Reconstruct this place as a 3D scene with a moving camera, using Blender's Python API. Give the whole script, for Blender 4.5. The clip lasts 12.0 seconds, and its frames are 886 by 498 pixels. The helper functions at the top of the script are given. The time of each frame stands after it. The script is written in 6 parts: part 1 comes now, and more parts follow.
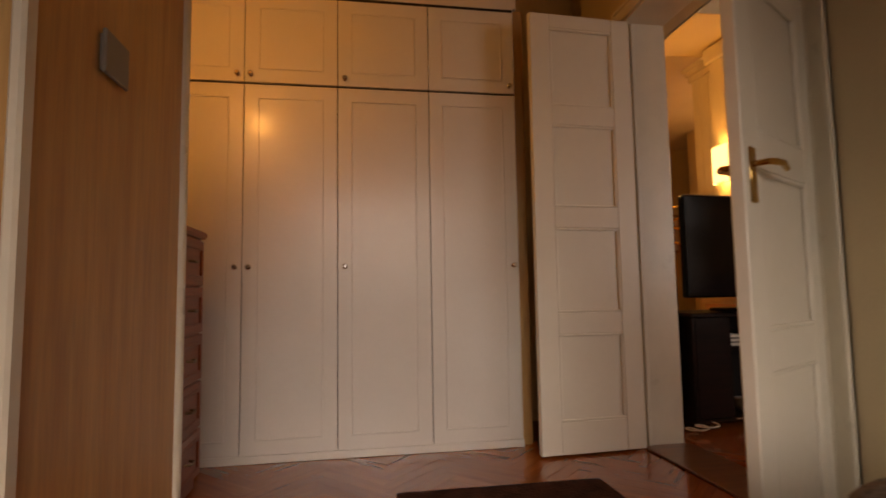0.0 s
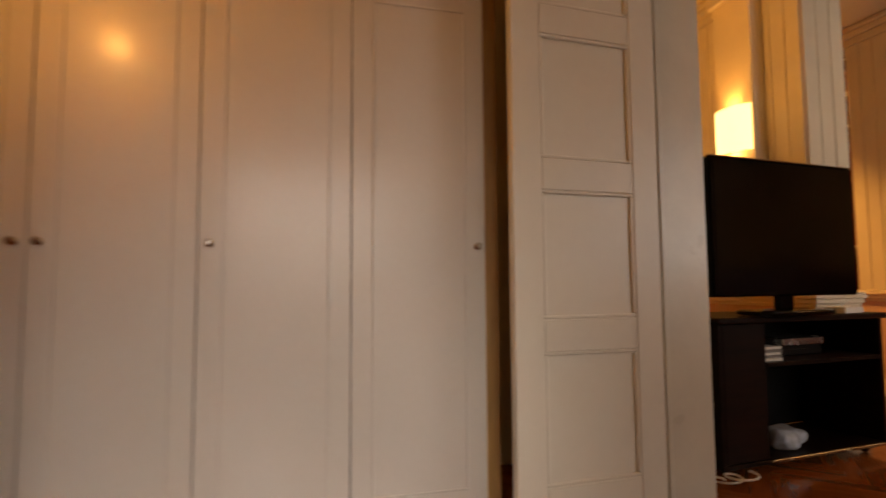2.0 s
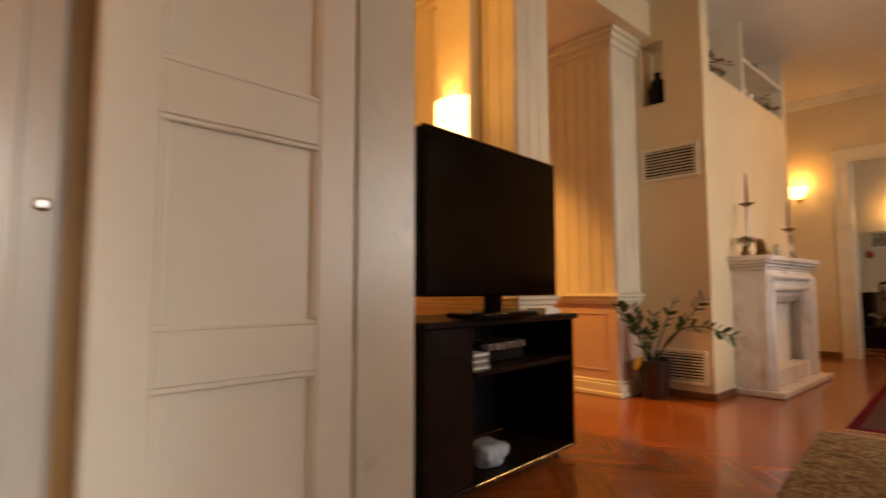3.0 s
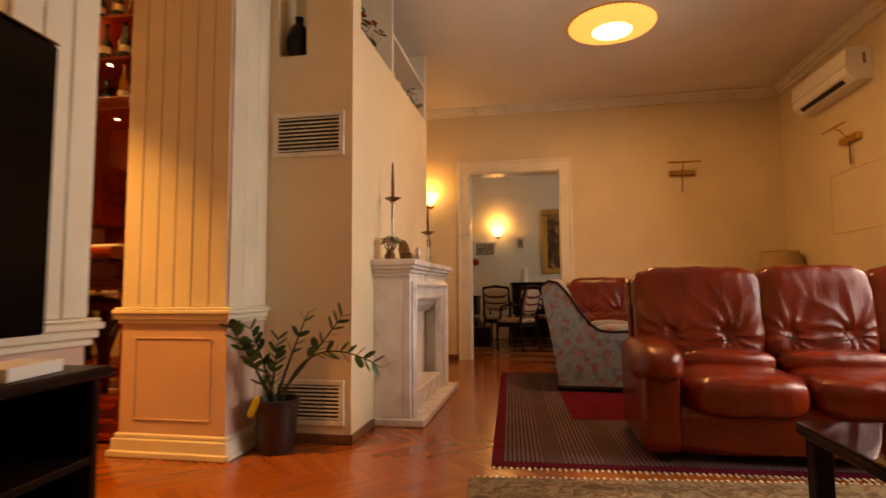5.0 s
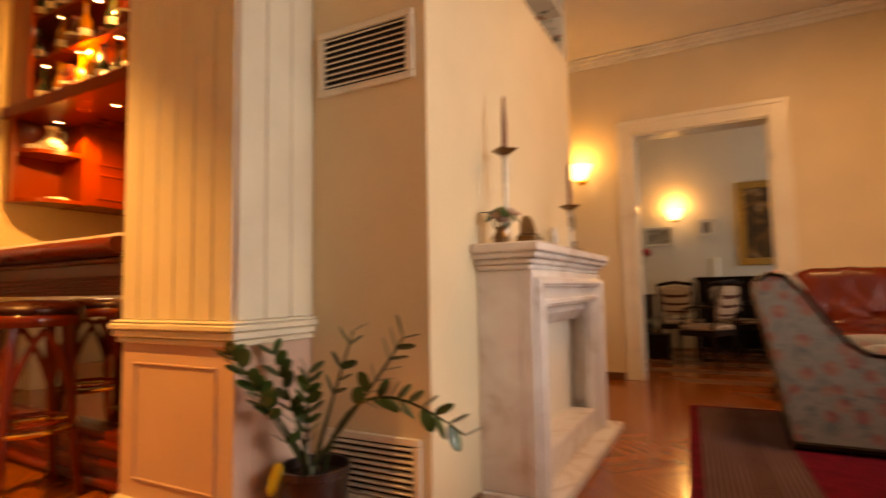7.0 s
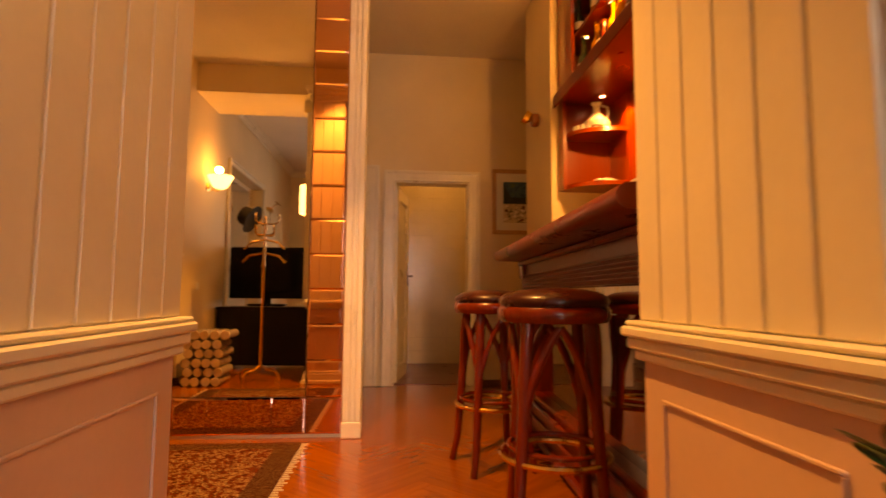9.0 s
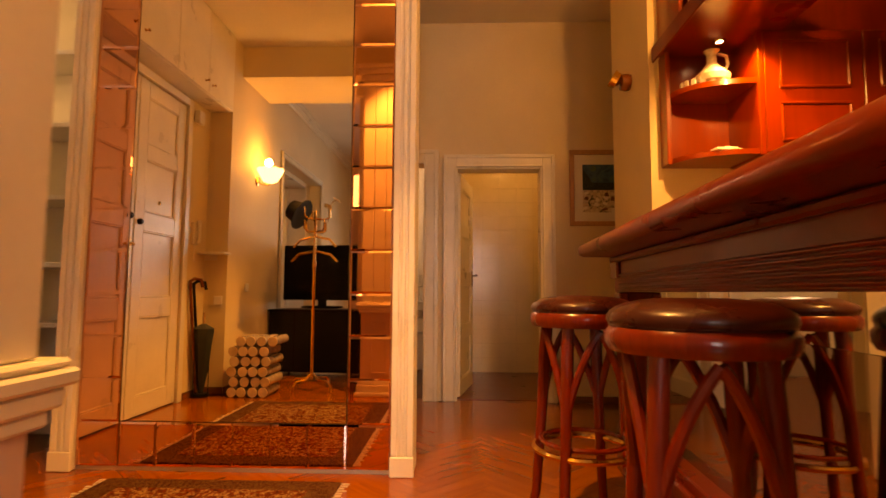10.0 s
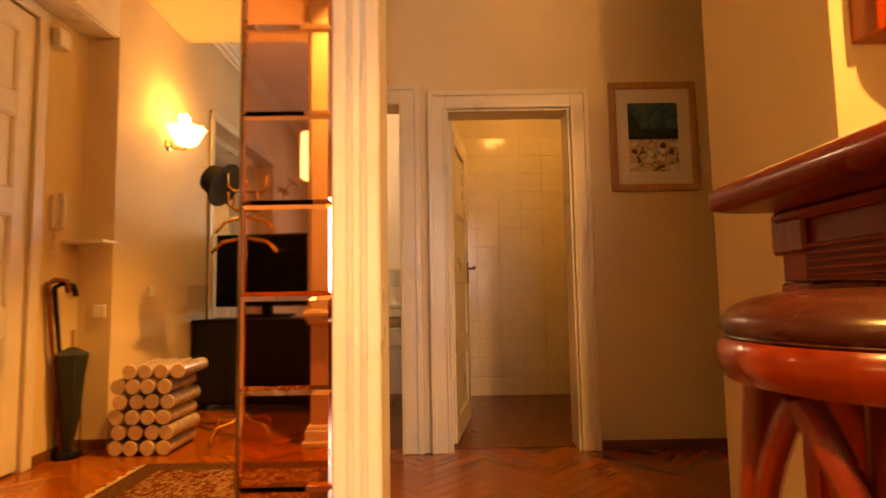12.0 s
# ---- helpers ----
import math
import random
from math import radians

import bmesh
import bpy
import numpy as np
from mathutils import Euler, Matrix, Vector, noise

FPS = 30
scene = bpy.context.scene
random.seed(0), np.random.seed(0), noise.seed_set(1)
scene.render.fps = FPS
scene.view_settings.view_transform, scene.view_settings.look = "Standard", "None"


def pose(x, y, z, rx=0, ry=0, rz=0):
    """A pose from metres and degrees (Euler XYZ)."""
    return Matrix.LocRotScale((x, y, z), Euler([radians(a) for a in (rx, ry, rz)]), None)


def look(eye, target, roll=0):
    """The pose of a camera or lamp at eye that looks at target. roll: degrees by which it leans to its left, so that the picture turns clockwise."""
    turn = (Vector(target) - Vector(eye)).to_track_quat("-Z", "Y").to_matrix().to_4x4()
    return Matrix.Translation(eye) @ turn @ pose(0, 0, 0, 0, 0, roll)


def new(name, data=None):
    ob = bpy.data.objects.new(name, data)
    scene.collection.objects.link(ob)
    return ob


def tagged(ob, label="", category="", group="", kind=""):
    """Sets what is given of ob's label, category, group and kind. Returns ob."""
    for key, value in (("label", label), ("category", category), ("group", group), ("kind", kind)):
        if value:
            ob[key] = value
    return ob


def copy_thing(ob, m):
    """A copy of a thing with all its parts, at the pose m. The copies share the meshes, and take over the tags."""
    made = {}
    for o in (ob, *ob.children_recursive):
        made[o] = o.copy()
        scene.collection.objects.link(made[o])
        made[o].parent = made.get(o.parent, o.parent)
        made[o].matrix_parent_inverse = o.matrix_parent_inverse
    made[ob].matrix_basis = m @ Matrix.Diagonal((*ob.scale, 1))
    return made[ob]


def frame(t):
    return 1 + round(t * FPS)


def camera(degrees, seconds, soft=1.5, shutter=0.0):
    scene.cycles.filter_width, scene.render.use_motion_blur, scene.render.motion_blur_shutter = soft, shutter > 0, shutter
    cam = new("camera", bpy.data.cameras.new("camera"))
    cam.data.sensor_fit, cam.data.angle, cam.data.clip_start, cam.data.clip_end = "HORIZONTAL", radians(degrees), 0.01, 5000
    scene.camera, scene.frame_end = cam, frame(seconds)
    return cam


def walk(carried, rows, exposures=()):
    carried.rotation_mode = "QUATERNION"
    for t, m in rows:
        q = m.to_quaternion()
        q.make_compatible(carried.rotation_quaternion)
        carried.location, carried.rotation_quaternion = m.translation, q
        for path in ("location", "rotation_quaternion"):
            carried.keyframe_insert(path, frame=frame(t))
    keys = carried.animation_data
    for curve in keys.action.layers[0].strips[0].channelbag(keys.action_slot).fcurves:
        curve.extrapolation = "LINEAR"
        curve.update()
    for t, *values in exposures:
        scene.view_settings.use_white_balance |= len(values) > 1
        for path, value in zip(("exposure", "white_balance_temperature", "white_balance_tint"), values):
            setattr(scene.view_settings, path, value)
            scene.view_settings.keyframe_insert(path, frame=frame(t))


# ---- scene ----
cam = camera(79.3, 12.0, shutter=0.5)
PATH = [
    (0, (-0.177, -0.077, 0.886), (0.149, 1.89, 1.046), -0.9),
    (0.5, (-0.188, 0.065, 0.891), (0.015, 2.049, 1.043), -0.8),
    (1, (-0.172, 0.306, 0.887), (0.012, 2.292, 1.045), -0.7),
    (1.5, (-0.059, 0.635, 0.893), (0.223, 2.61, 1.039), -0.7),
    (2, (0.086, 0.946, 0.882), (0.586, 2.878, 1.021), -0.4),
    (2.5, (0.287, 1.235, 0.88), (1.203, 3.008, 1.015), 0.2),
    (3, (0.6, 1.478, 0.848), (1.947, 2.949, 1.003), -0.1),
    (3.5, (0.896, 1.643, 0.847), (2.482, 2.852, 1.004), -0.5),
    (5.3, (2.011, 2.036, 0.92), (3.984, 2.331, 1.073), -0.4),
    (5.5, (2.136, 2.044, 0.917), (4.109, 2.333, 1.07), -0.4),
    (6, (2.497, 2.04, 0.916), (4.47, 2.328, 1.072), -0.6),
    (6.5, (2.843, 2.093, 0.911), (4.803, 2.458, 1.07), -0.8),
    (7, (3.186, 2.152, 0.93), (4.949, 3.084, 1.081), -1.0),
    (7.5, (3.409, 2.337, 0.91), (4.83, 3.736, 1.064), -0.8),
    (7.7, (3.492, 2.432, 0.912), (4.754, 3.974, 1.079), -0.4),
    (9.3, (4.006, 3.338, 0.885), (4.049, 5.33, 1.057), -0.1),
    (9.5, (4.026, 3.48, 0.889), (4.019, 5.473, 1.066), -0.4),
    (10, (3.989, 3.813, 0.923), (3.92, 5.805, 1.085), 0.3),
    (10.5, (3.982, 4.156, 0.918), (3.898, 6.147, 1.082), -0.1),
    (11, (3.951, 4.514, 0.918), (3.851, 6.505, 1.081), -0.2),
    (11.5, (3.906, 4.899, 0.931), (3.831, 6.891, 1.098), -0.3),
    (12, (3.889, 5.292, 0.916), (3.903, 7.285, 1.08), -1.0),
]
walk(cam, [(t, look(eye, target, roll)) for t, eye, target, roll in PATH],
     exposures=[(0, -1.42, 12400, 31), (1.0, -1.35, 12000, 29), (2.0, -1.2, 11600, 27), (2.5, -1.08, 11600, 26), (3, -0.68, 10600, 22), (3.5, -0.72, 10600, 22), (5.5, -0.55, 12700, 30), (6.5, -0.38, 12200, 28), (7.5, -0.45, 12200, 28), (9.3, -0.66, 13600, 35), (10.5, -0.36, 12000, 29), (12, -0.05, 11100, 23)])

# ---- world, sun, large lights ----
world = bpy.data.worlds.new("sky")
scene.world = world
world.use_nodes = True
_wn = world.node_tree.nodes
_sky = _wn.new("ShaderNodeTexSky")
_sky.sky_type, _sky.sun_disc = "NISHITA", False
_sky.sun_elevation, _sky.sun_rotation = radians(38), radians(200)
_wn["Background"].inputs[1].default_value = 0.10
world.node_tree.links.new(_sky.outputs[0], _wn["Background"].inputs[0])

WARM = (1.0, 0.60, 0.27)
AMBER = (1.0, 0.56, 0.185)
DAY = (0.58, 0.77, 1.0)


def lamp(name, kind, place, watts, colour, size=0.05, target=None, size_y=None, cone=None, spread=None):
    data = bpy.data.lights.new(name, kind)
    data.energy, data.color = watts, colour
    if kind == "AREA":
        data.shape, data.size, data.size_y = "RECTANGLE", size, size_y or size
    else:
        data.shadow_soft_size = size
    if cone:
        data.spot_size, data.spot_blend = radians(cone), 0.6
    ob = new(name, data)
    if spread:
        data.spread = radians(spread)
    ob.matrix_world = look(place, target) if target else pose(*place)
    return ob


sun = lamp("sun", "SUN", (2, -20, 14), 2.0, (1.0, 0.93, 0.84), 0.01, (0, 0, 0))
sun.data.angle = radians(0.5)
lamp("window_daylight_bedroom", "AREA", (0.2, -2.72, 1.65), 34, (0.66, 0.82, 1.0), 2.2, (0.2, 1.0, 0.0), 1.6, None, 52)
lamp("window_daylight_living", "AREA", (4.7, -1.02, 1.7), 100, DAY, 2.0, (4.7, 3, 0.6), 1.7, None, 150)
lamp("window_daylight_dining", "AREA", (10.4, -1.02, 1.7), 40, DAY, 1.6, (10.4, 3, 1.2), 1.6)
lamp("ceiling_light_living", "AREA", (6.75, 1.32, 3.225), 50, WARM, 0.5, (6.75, 1.3201, 0), 0.5)
hall = lamp("hall_downlight", "SPOT", (3.42, 4.92, 3.30), 600, AMBER, 0.03, (3.5, 5.0, 0), None, 86)
hall.data.spot_blend = 0.5
lamp("bathroom_light", "POINT", (4.5, 9.2, 2.6), 17, (1.0, 0.58, 0.20), 0.10)
# unseen source, put in to lighten the room behind the left doorway
lamp("side_room_fill", "POINT", (2.6, 9.7, 2.4), 40, (1.0, 0.80, 0.6), 0.15)
# added fill without a fixture, brightens the shelves left of the mirror
lamp("passage_fill", "POINT", (0.7, 6.75, 2.5), 15, (1.0, 0.72, 0.38), 0.12)

# ---- materials ----


def nodes_of(name):
    m = bpy.data.materials.new(name)
    m.use_nodes = True
    nt = m.node_tree
    return m, nt, nt.nodes["Principled BSDF"]


def add(nt, kind, **sets):
    n = nt.nodes.new(kind)
    for k, v in sets.items():
        n.inputs[k].default_value = v
    return n


def ramp(nt, src, stops):
    r = nt.nodes.new("ShaderNodeValToRGB")
    el = r.color_ramp.elements
    while len(el) < len(stops):
        el.new(0.5)
    for e, (p, c) in zip(el, stops):
        e.position, e.color = p, (*c, 1)
    nt.links.new(src, r.inputs[0])
    return r.outputs[0]


def coords(nt, scale=(1, 1, 1), world_space=False):
    if world_space:
        src = nt.nodes.new("ShaderNodeNewGeometry").outputs["Position"]
    else:
        src = nt.nodes.new("ShaderNodeTexCoord").outputs["Object"]
    mp = nt.nodes.new("ShaderNodeMapping")
    mp.inputs["Scale"].default_value = scale
    nt.links.new(src, mp.inputs[0])
    return mp.outputs[0]


def mixed(nt, fac, a, b, mode="MIX"):
    m = nt.nodes.new("ShaderNodeMix")
    m.data_type, m.blend_type = "RGBA", mode
    for k, v in ((0, fac), (6, a), (7, b)):
        if hasattr(v, "links"):
            nt.links.new(v, m.inputs[k])
        else:
            m.inputs[k].default_value = v if k == 0 else (*v, 1)
    return m.outputs[2]


def bumped(nt, bsdf, height, strength, dist=0.002):
    b = nt.nodes.new("ShaderNodeBump")
    b.inputs["Strength"].default_value, b.inputs["Distance"].default_value = strength, dist
    nt.links.new(height, b.inputs["Height"])
    nt.links.new(b.outputs[0], bsdf.inputs["Normal"])


def surface(name, base, rough=0.5, metal=0.0, var=0.10, scale=2.5, grain=60, bump=0.15, coat=0.0, world_space=True, tint=None, spec=0.5, coat_rough=0.08):
    """Paint, plaster, plastic, metal: blotches at one scale, grain at another."""
    m, nt, b = nodes_of(name)
    c = coords(nt, world_space=world_space)
    big = add(nt, "ShaderNodeTexNoise", Scale=scale, Detail=4.0)
    fine = add(nt, "ShaderNodeTexNoise", Scale=grain, Detail=3.0)
    for n in (big, fine):
        nt.links.new(c, n.inputs["Vector"])
    dark = tuple(v * (1 - var) for v in (tint or base))
    lite = tuple(min(1, v * (1 + var * 0.5)) for v in base)
    col = ramp(nt, big.outputs[0], [(0.3, dark), (0.7, lite)])
    col = mixed(nt, var * 0.6, col, ramp(nt, fine.outputs[0], [(0.35, (0.55, 0.53, 0.5)), (0.65, (1, 1, 1))]), "MULTIPLY")
    nt.links.new(col, b.inputs["Base Color"])
    rr = nt.nodes.new("ShaderNodeMapRange")
    rr.inputs["To Min"].default_value, rr.inputs["To Max"].default_value = max(0.02, rough - 0.08), min(1, rough + 0.08)
    nt.links.new(big.outputs[0], rr.inputs[0])
    nt.links.new(rr.outputs[0], b.inputs["Roughness"])
    b.inputs["Metallic"].default_value = metal
    b.inputs["Coat Weight"].default_value, b.inputs["Coat Roughness"].default_value = coat, coat_rough
    b.inputs["Specular IOR Level"].default_value = spec
    if bump:
        bumped(nt, b, fine.outputs[0], bump)
    return m


def wood(name, dark, light, rough=0.35, along="z", size=1.0, coat=0.0, island=False, bump=0.12, world_space=False, spec=0.5, pore=0.25):
    m, nt, b = nodes_of(name)
    s = {"x": (1.2, 14, 14), "y": (14, 1.2, 14), "z": (14, 14, 1.2)}[along]
    c = coords(nt, tuple(v * size for v in s), world_space)
    g = add(nt, "ShaderNodeTexNoise", Scale=2.0, Detail=7.0, Distortion=0.6)
    nt.links.new(c, g.inputs["Vector"])
    pores = add(nt, "ShaderNodeTexNoise", Scale=9.0, Detail=3.0)
    nt.links.new(c, pores.inputs["Vector"])
    col = ramp(nt, g.outputs[0], [(0.28, dark), (0.72, light)])
    col = mixed(nt, pore, col, ramp(nt, pores.outputs[0], [(0.35, (0.5, 0.45, 0.4)), (0.6, (1, 1, 1))]), "MULTIPLY")
    if island:
        src = nt.nodes.new("ShaderNodeObjectInfo").outputs["Random"] if island == "object" else nt.nodes.new("ShaderNodeNewGeometry").outputs["Random Per Island"]
        tone = ramp(nt, src, [(0.0, (0.78, 0.75, 0.72)), (0.5, (0.92, 0.91, 0.90)), (1.0, (1.0, 1.0, 1.0))])
        col = mixed(nt, 1.0, col, tone, "MULTIPLY")
    nt.links.new(col, b.inputs["Base Color"])
    rr = nt.nodes.new("ShaderNodeMapRange")
    rr.inputs["To Min"].default_value, rr.inputs["To Max"].default_value = max(0.03, rough - 0.24 * pore), rough + 0.4 * pore
    nt.links.new(pores.outputs[0], rr.inputs[0])
    nt.links.new(rr.outputs[0], b.inputs["Roughness"])
    b.inputs["Coat Weight"].default_value, b.inputs["Coat Roughness"].default_value = coat, 0.10
    b.inputs["Specular IOR Level"].default_value = spec
    bumped(nt, b, pores.outputs[0], bump, 0.001)
    return m


def glow(name, colour, strength):
    m, nt, b = nodes_of(name)
    b.inputs["Base Color"].default_value = (*[min(1, c) for c in colour], 1)
    b.inputs["Emission Color"].default_value = (*colour, 1)
    b.inputs["Emission Strength"].default_value = strength
    n = add(nt, "ShaderNodeTexNoise", Scale=30.0)
    bumped(nt, b, n.outputs[0], 0.2)
    return m


def mirror_mat(name, colour, rough=0.015):
    m, nt, b = nodes_of(name)
    b.inputs["Base Color"].default_value = (*colour, 1)
    b.inputs["Metallic"].default_value, b.inputs["Roughness"].default_value = 1.0, rough
    return m


def glass_mat(name, colour=(1, 1, 1), rough=0.0):
    m, nt, b = nodes_of(name)
    b.inputs["Base Color"].default_value = (*colour, 1)
    b.inputs["Transmission Weight"].default_value, b.inputs["Roughness"].default_value = 1.0, rough
    b.inputs["IOR"].default_value = 1.45
    return m


def leather(name, dark, light, coat=0.22):
    m, nt, b = nodes_of(name)
    c = coords(nt)
    tall = coords(nt, (1.0, 1.0, 0.35))
    big = add(nt, "ShaderNodeTexNoise", Scale=3.0, Detail=5.0)
    cell = add(nt, "ShaderNodeTexVoronoi", Scale=220.0)
    fold = add(nt, "ShaderNodeTexNoise", Scale=14.0, Detail=2.0, Distortion=1.2)
    for n in (big, cell):
        nt.links.new(c, n.inputs["Vector"])
    nt.links.new(tall, fold.inputs["Vector"])
    nt.links.new(ramp(nt, big.outputs[0], [(0.3, dark), (0.7, light)]), b.inputs["Base Color"])
    b.inputs["Roughness"].default_value = 0.25
    b.inputs["Coat Weight"].default_value, b.inputs["Coat Roughness"].default_value = coat, 0.13
    b.inputs["Specular IOR Level"].default_value = 0.35
    h = mixed(nt, 0.82, cell.outputs[0], fold.outputs[0])
    bumped(nt, b, h, 0.32, 0.010)
    return m


def marble(name):
    m, nt, b = nodes_of(name)
    c = coords(nt, world_space=True)
    n = add(nt, "ShaderNodeTexNoise", Scale=3.2, Detail=9.0, Distortion=1.8)
    nt.links.new(c, n.inputs["Vector"])
    nt.links.new(ramp(nt, n.outputs[0], [(0.30, (0.52, 0.40, 0.33)), (0.45, (0.72, 0.66, 0.62)), (0.7, (0.82, 0.79, 0.76))]), b.inputs["Base Color"])
    b.inputs["Roughness"].default_value = 0.24
    return m


def floral(name):
    m, nt, b = nodes_of(name)
    c = coords(nt, (1, 1, 1))
    v = add(nt, "ShaderNodeTexVoronoi", Scale=9.5)
    w = add(nt, "ShaderNodeTexNoise", Scale=13.0, Detail=5.0, Distortion=1.2)
    t = add(nt, "ShaderNodeTexNoise", Scale=420.0)
    for n in (v, w, t):
        nt.links.new(c, n.inputs["Vector"])
    ground = ramp(nt, w.outputs[0], [(0.35, (0.12, 0.135, 0.135)), (0.5, (0.25, 0.235, 0.205)), (0.7, (0.17, 0.185, 0.175))])
    bloom = ramp(nt, w.outputs[0], [(0.35, (0.22, 0.07, 0.06)), (0.55, (0.30, 0.135, 0.105)), (0.7, (0.30, 0.22, 0.17))])
    fac = ramp(nt, v.outputs[0], [(0.30, (1, 1, 1)), (0.44, (0, 0, 0))])
    col = mixed(nt, fac, ground, bloom)
    nt.links.new(col, b.inputs["Base Color"])
    b.inputs["Roughness"].default_value, b.inputs["Sheen Weight"].default_value = 0.85, 0.3
    bumped(nt, b, t.outputs[0], 0.4)
    return m


def pile(name, stops, scale, stripes=0.0, rough=0.95):
    """Woven rugs: a mottled figure, with stripes across where wanted."""
    m, nt, b = nodes_of(name)
    c = coords(nt)
    n = add(nt, "ShaderNodeTexNoise", Scale=scale, Detail=6.0, Distortion=0.4)
    f = add(nt, "ShaderNodeTexVoronoi", Scale=scale * 7)
    for k in (n, f):
        nt.links.new(c, k.inputs["Vector"])
    src = n.outputs[0]
    if stripes:
        w = nt.nodes.new("ShaderNodeTexWave")
        w.bands_direction = "Y"
        w.inputs["Scale"].default_value, w.inputs["Distortion"].default_value, w.inputs["Detail"].default_value = stripes, 0.6, 2.0
        nt.links.new(c, w.inputs["Vector"])
        src = mixed(nt, 0.5, n.outputs[0], w.outputs[0])
    col = ramp(nt, src, stops)
    col = mixed(nt, 0.5, col, ramp(nt, f.outputs[0], [(0.1, (0.45, 0.42, 0.4)), (0.6, (1, 1, 1))]), "MULTIPLY")
    nt.links.new(col, b.inputs["Base Color"])
    b.inputs["Roughness"].default_value = rough
    b.inputs["Specular IOR Level"].default_value = 0.1
    bumped(nt, b, f.outputs[0], 0.8, 0.006)
    return m


def woven_stripes(name):
    """A kilim of fine dark lines on mauve grey, gathered in broad bands, with small figures woven across."""
    m, nt, b = nodes_of(name)
    c = coords(nt)
    waves = []
    for sc, way, dist in ((13.0, "Y", 0.8), (0.95, "Y", 0.2), (8.0, "X", 1.5)):
        w = nt.nodes.new("ShaderNodeTexWave")
        w.bands_direction = way
        w.inputs["Scale"].default_value, w.inputs["Distortion"].default_value, w.inputs["Detail Scale"].default_value = sc, dist, 6.0
        nt.links.new(c, w.inputs["Vector"])
        waves.append(w.outputs[0])
    wool = add(nt, "ShaderNodeTexNoise", Scale=160.0, Detail=3.0)
    worn = add(nt, "ShaderNodeTexNoise", Scale=2.2, Detail=4.0)
    for n in (wool, worn):
        nt.links.new(c, n.inputs["Vector"])
    lines = ramp(nt, waves[0], [(0.05, (0.045, 0.020, 0.021)), (0.36, (0.130, 0.078, 0.090)), (0.85, (0.20, 0.128, 0.146))])
    knots = ramp(nt, waves[2], [(0.30, (0.08, 0.040, 0.036)), (0.55, (0.20, 0.14, 0.155)), (0.8, (0.11, 0.055, 0.060))])
    col = mixed(nt, ramp(nt, waves[1], [(0.70, (0, 0, 0)), (0.80, (0.85, 0.85, 0.85))]), lines, knots)
    col = mixed(nt, 0.55, col, ramp(nt, wool.outputs[0], [(0.35, (0.45, 0.42, 0.40)), (0.65, (1, 1, 1))]), "MULTIPLY")
    col = mixed(nt, 0.5, col, ramp(nt, worn.outputs[0], [(0.35, (0.62, 0.55, 0.50)), (0.65, (1, 1, 1))]), "MULTIPLY")
    nt.links.new(col, b.inputs["Base Color"])
    b.inputs["Roughness"].default_value, b.inputs["Specular IOR Level"].default_value = 0.95, 0.1
    bumped(nt, b, wool.outputs[0], 0.7, 0.004)
    return m


def picture_mat(name, stops, scale=5.0):
    m, nt, b = nodes_of(name)
    c = coords(nt)
    n = add(nt, "ShaderNodeTexNoise", Scale=scale, Detail=5.0, Distortion=2.0)
    nt.links.new(c, n.inputs["Vector"])
    nt.links.new(ramp(nt, n.outputs[0], stops), b.inputs["Base Color"])
    b.inputs["Roughness"].default_value = 0.35
    return m


WALL = surface("cream_wall_paint", (0.74, 0.61, 0.41), 0.7, var=0.10, scale=1.3, grain=90, bump=0.12)
WALL_PALE = surface("pale_wall_paint", (0.78, 0.73, 0.64), 0.7, var=0.08, scale=1.5, grain=90, bump=0.12)
CEIL = surface("ceiling_paint", (0.78, 0.72, 0.63), 0.8, var=0.12, scale=0.9, grain=60, bump=0.1)
TRIM = surface("cream_gloss_trim", (0.78, 0.72, 0.60), 0.30, var=0.08, scale=4, grain=40, bump=0.05)
BEAD = surface("cream_beadboard", (0.76, 0.68, 0.52), 0.42, var=0.08, scale=3, grain=50, bump=0.08)
WAINSCOT = surface("rosy_wainscot", (0.64, 0.44, 0.34), 0.42, var=0.09, scale=3, grain=50, bump=0.08)
DOORWHITE = surface("white_door_gloss", (0.84, 0.80, 0.70), 0.34, var=0.05, scale=1.2, grain=30, bump=0.05)
WARDROBE = surface("white_wardrobe_lacquer", (0.78, 0.75, 0.70), 0.34, var=0.05, scale=2, grain=40, bump=0.02, coat=0.30, coat_rough=0.17)
VENEER = wood("pale_veneer", (0.58, 0.29, 0.105), (0.70, 0.41, 0.165), 0.42, "z", 0.6, bump=0.05, world_space=True)
PARQUET = wood("oak_parquet", (0.29, 0.070, 0.017), (0.40, 0.108, 0.028), 0.19, "x", 1.0, 0.3, "object", 0.02, pore=0.10)
PARQUET_ALL = wood("oak_parquet_rest", (0.29, 0.070, 0.017), (0.40, 0.108, 0.028), 0.19, "x", 1.0, 0.3, "island", 0.02, pore=0.10)
REDWOOD = wood("red_mahogany", (0.20, 0.020, 0.0065), (0.25, 0.028, 0.009), 0.28, "z", 0.8, 0.30, bump=0.0, pore=0.05)
REDWOOD_Y = surface("red_mahogany_lacquer", (0.165, 0.0135, 0.005), 0.30, var=0.22, scale=3, grain=30, bump=0.0, coat=0.25, spec=0.25)
STOOLWOOD = wood("dark_red_bentwood", (0.125, 0.010, 0.004), (0.205, 0.020, 0.007), 0.22, "z", 1.0, 0.45, bump=0.01, spec=0.35)
CHESTWOOD = wood("brown_dresser_wood", (0.21, 0.042, 0.011), (0.34, 0.080, 0.021), 0.34, "y", 1.0, 0.1, spec=0.3)
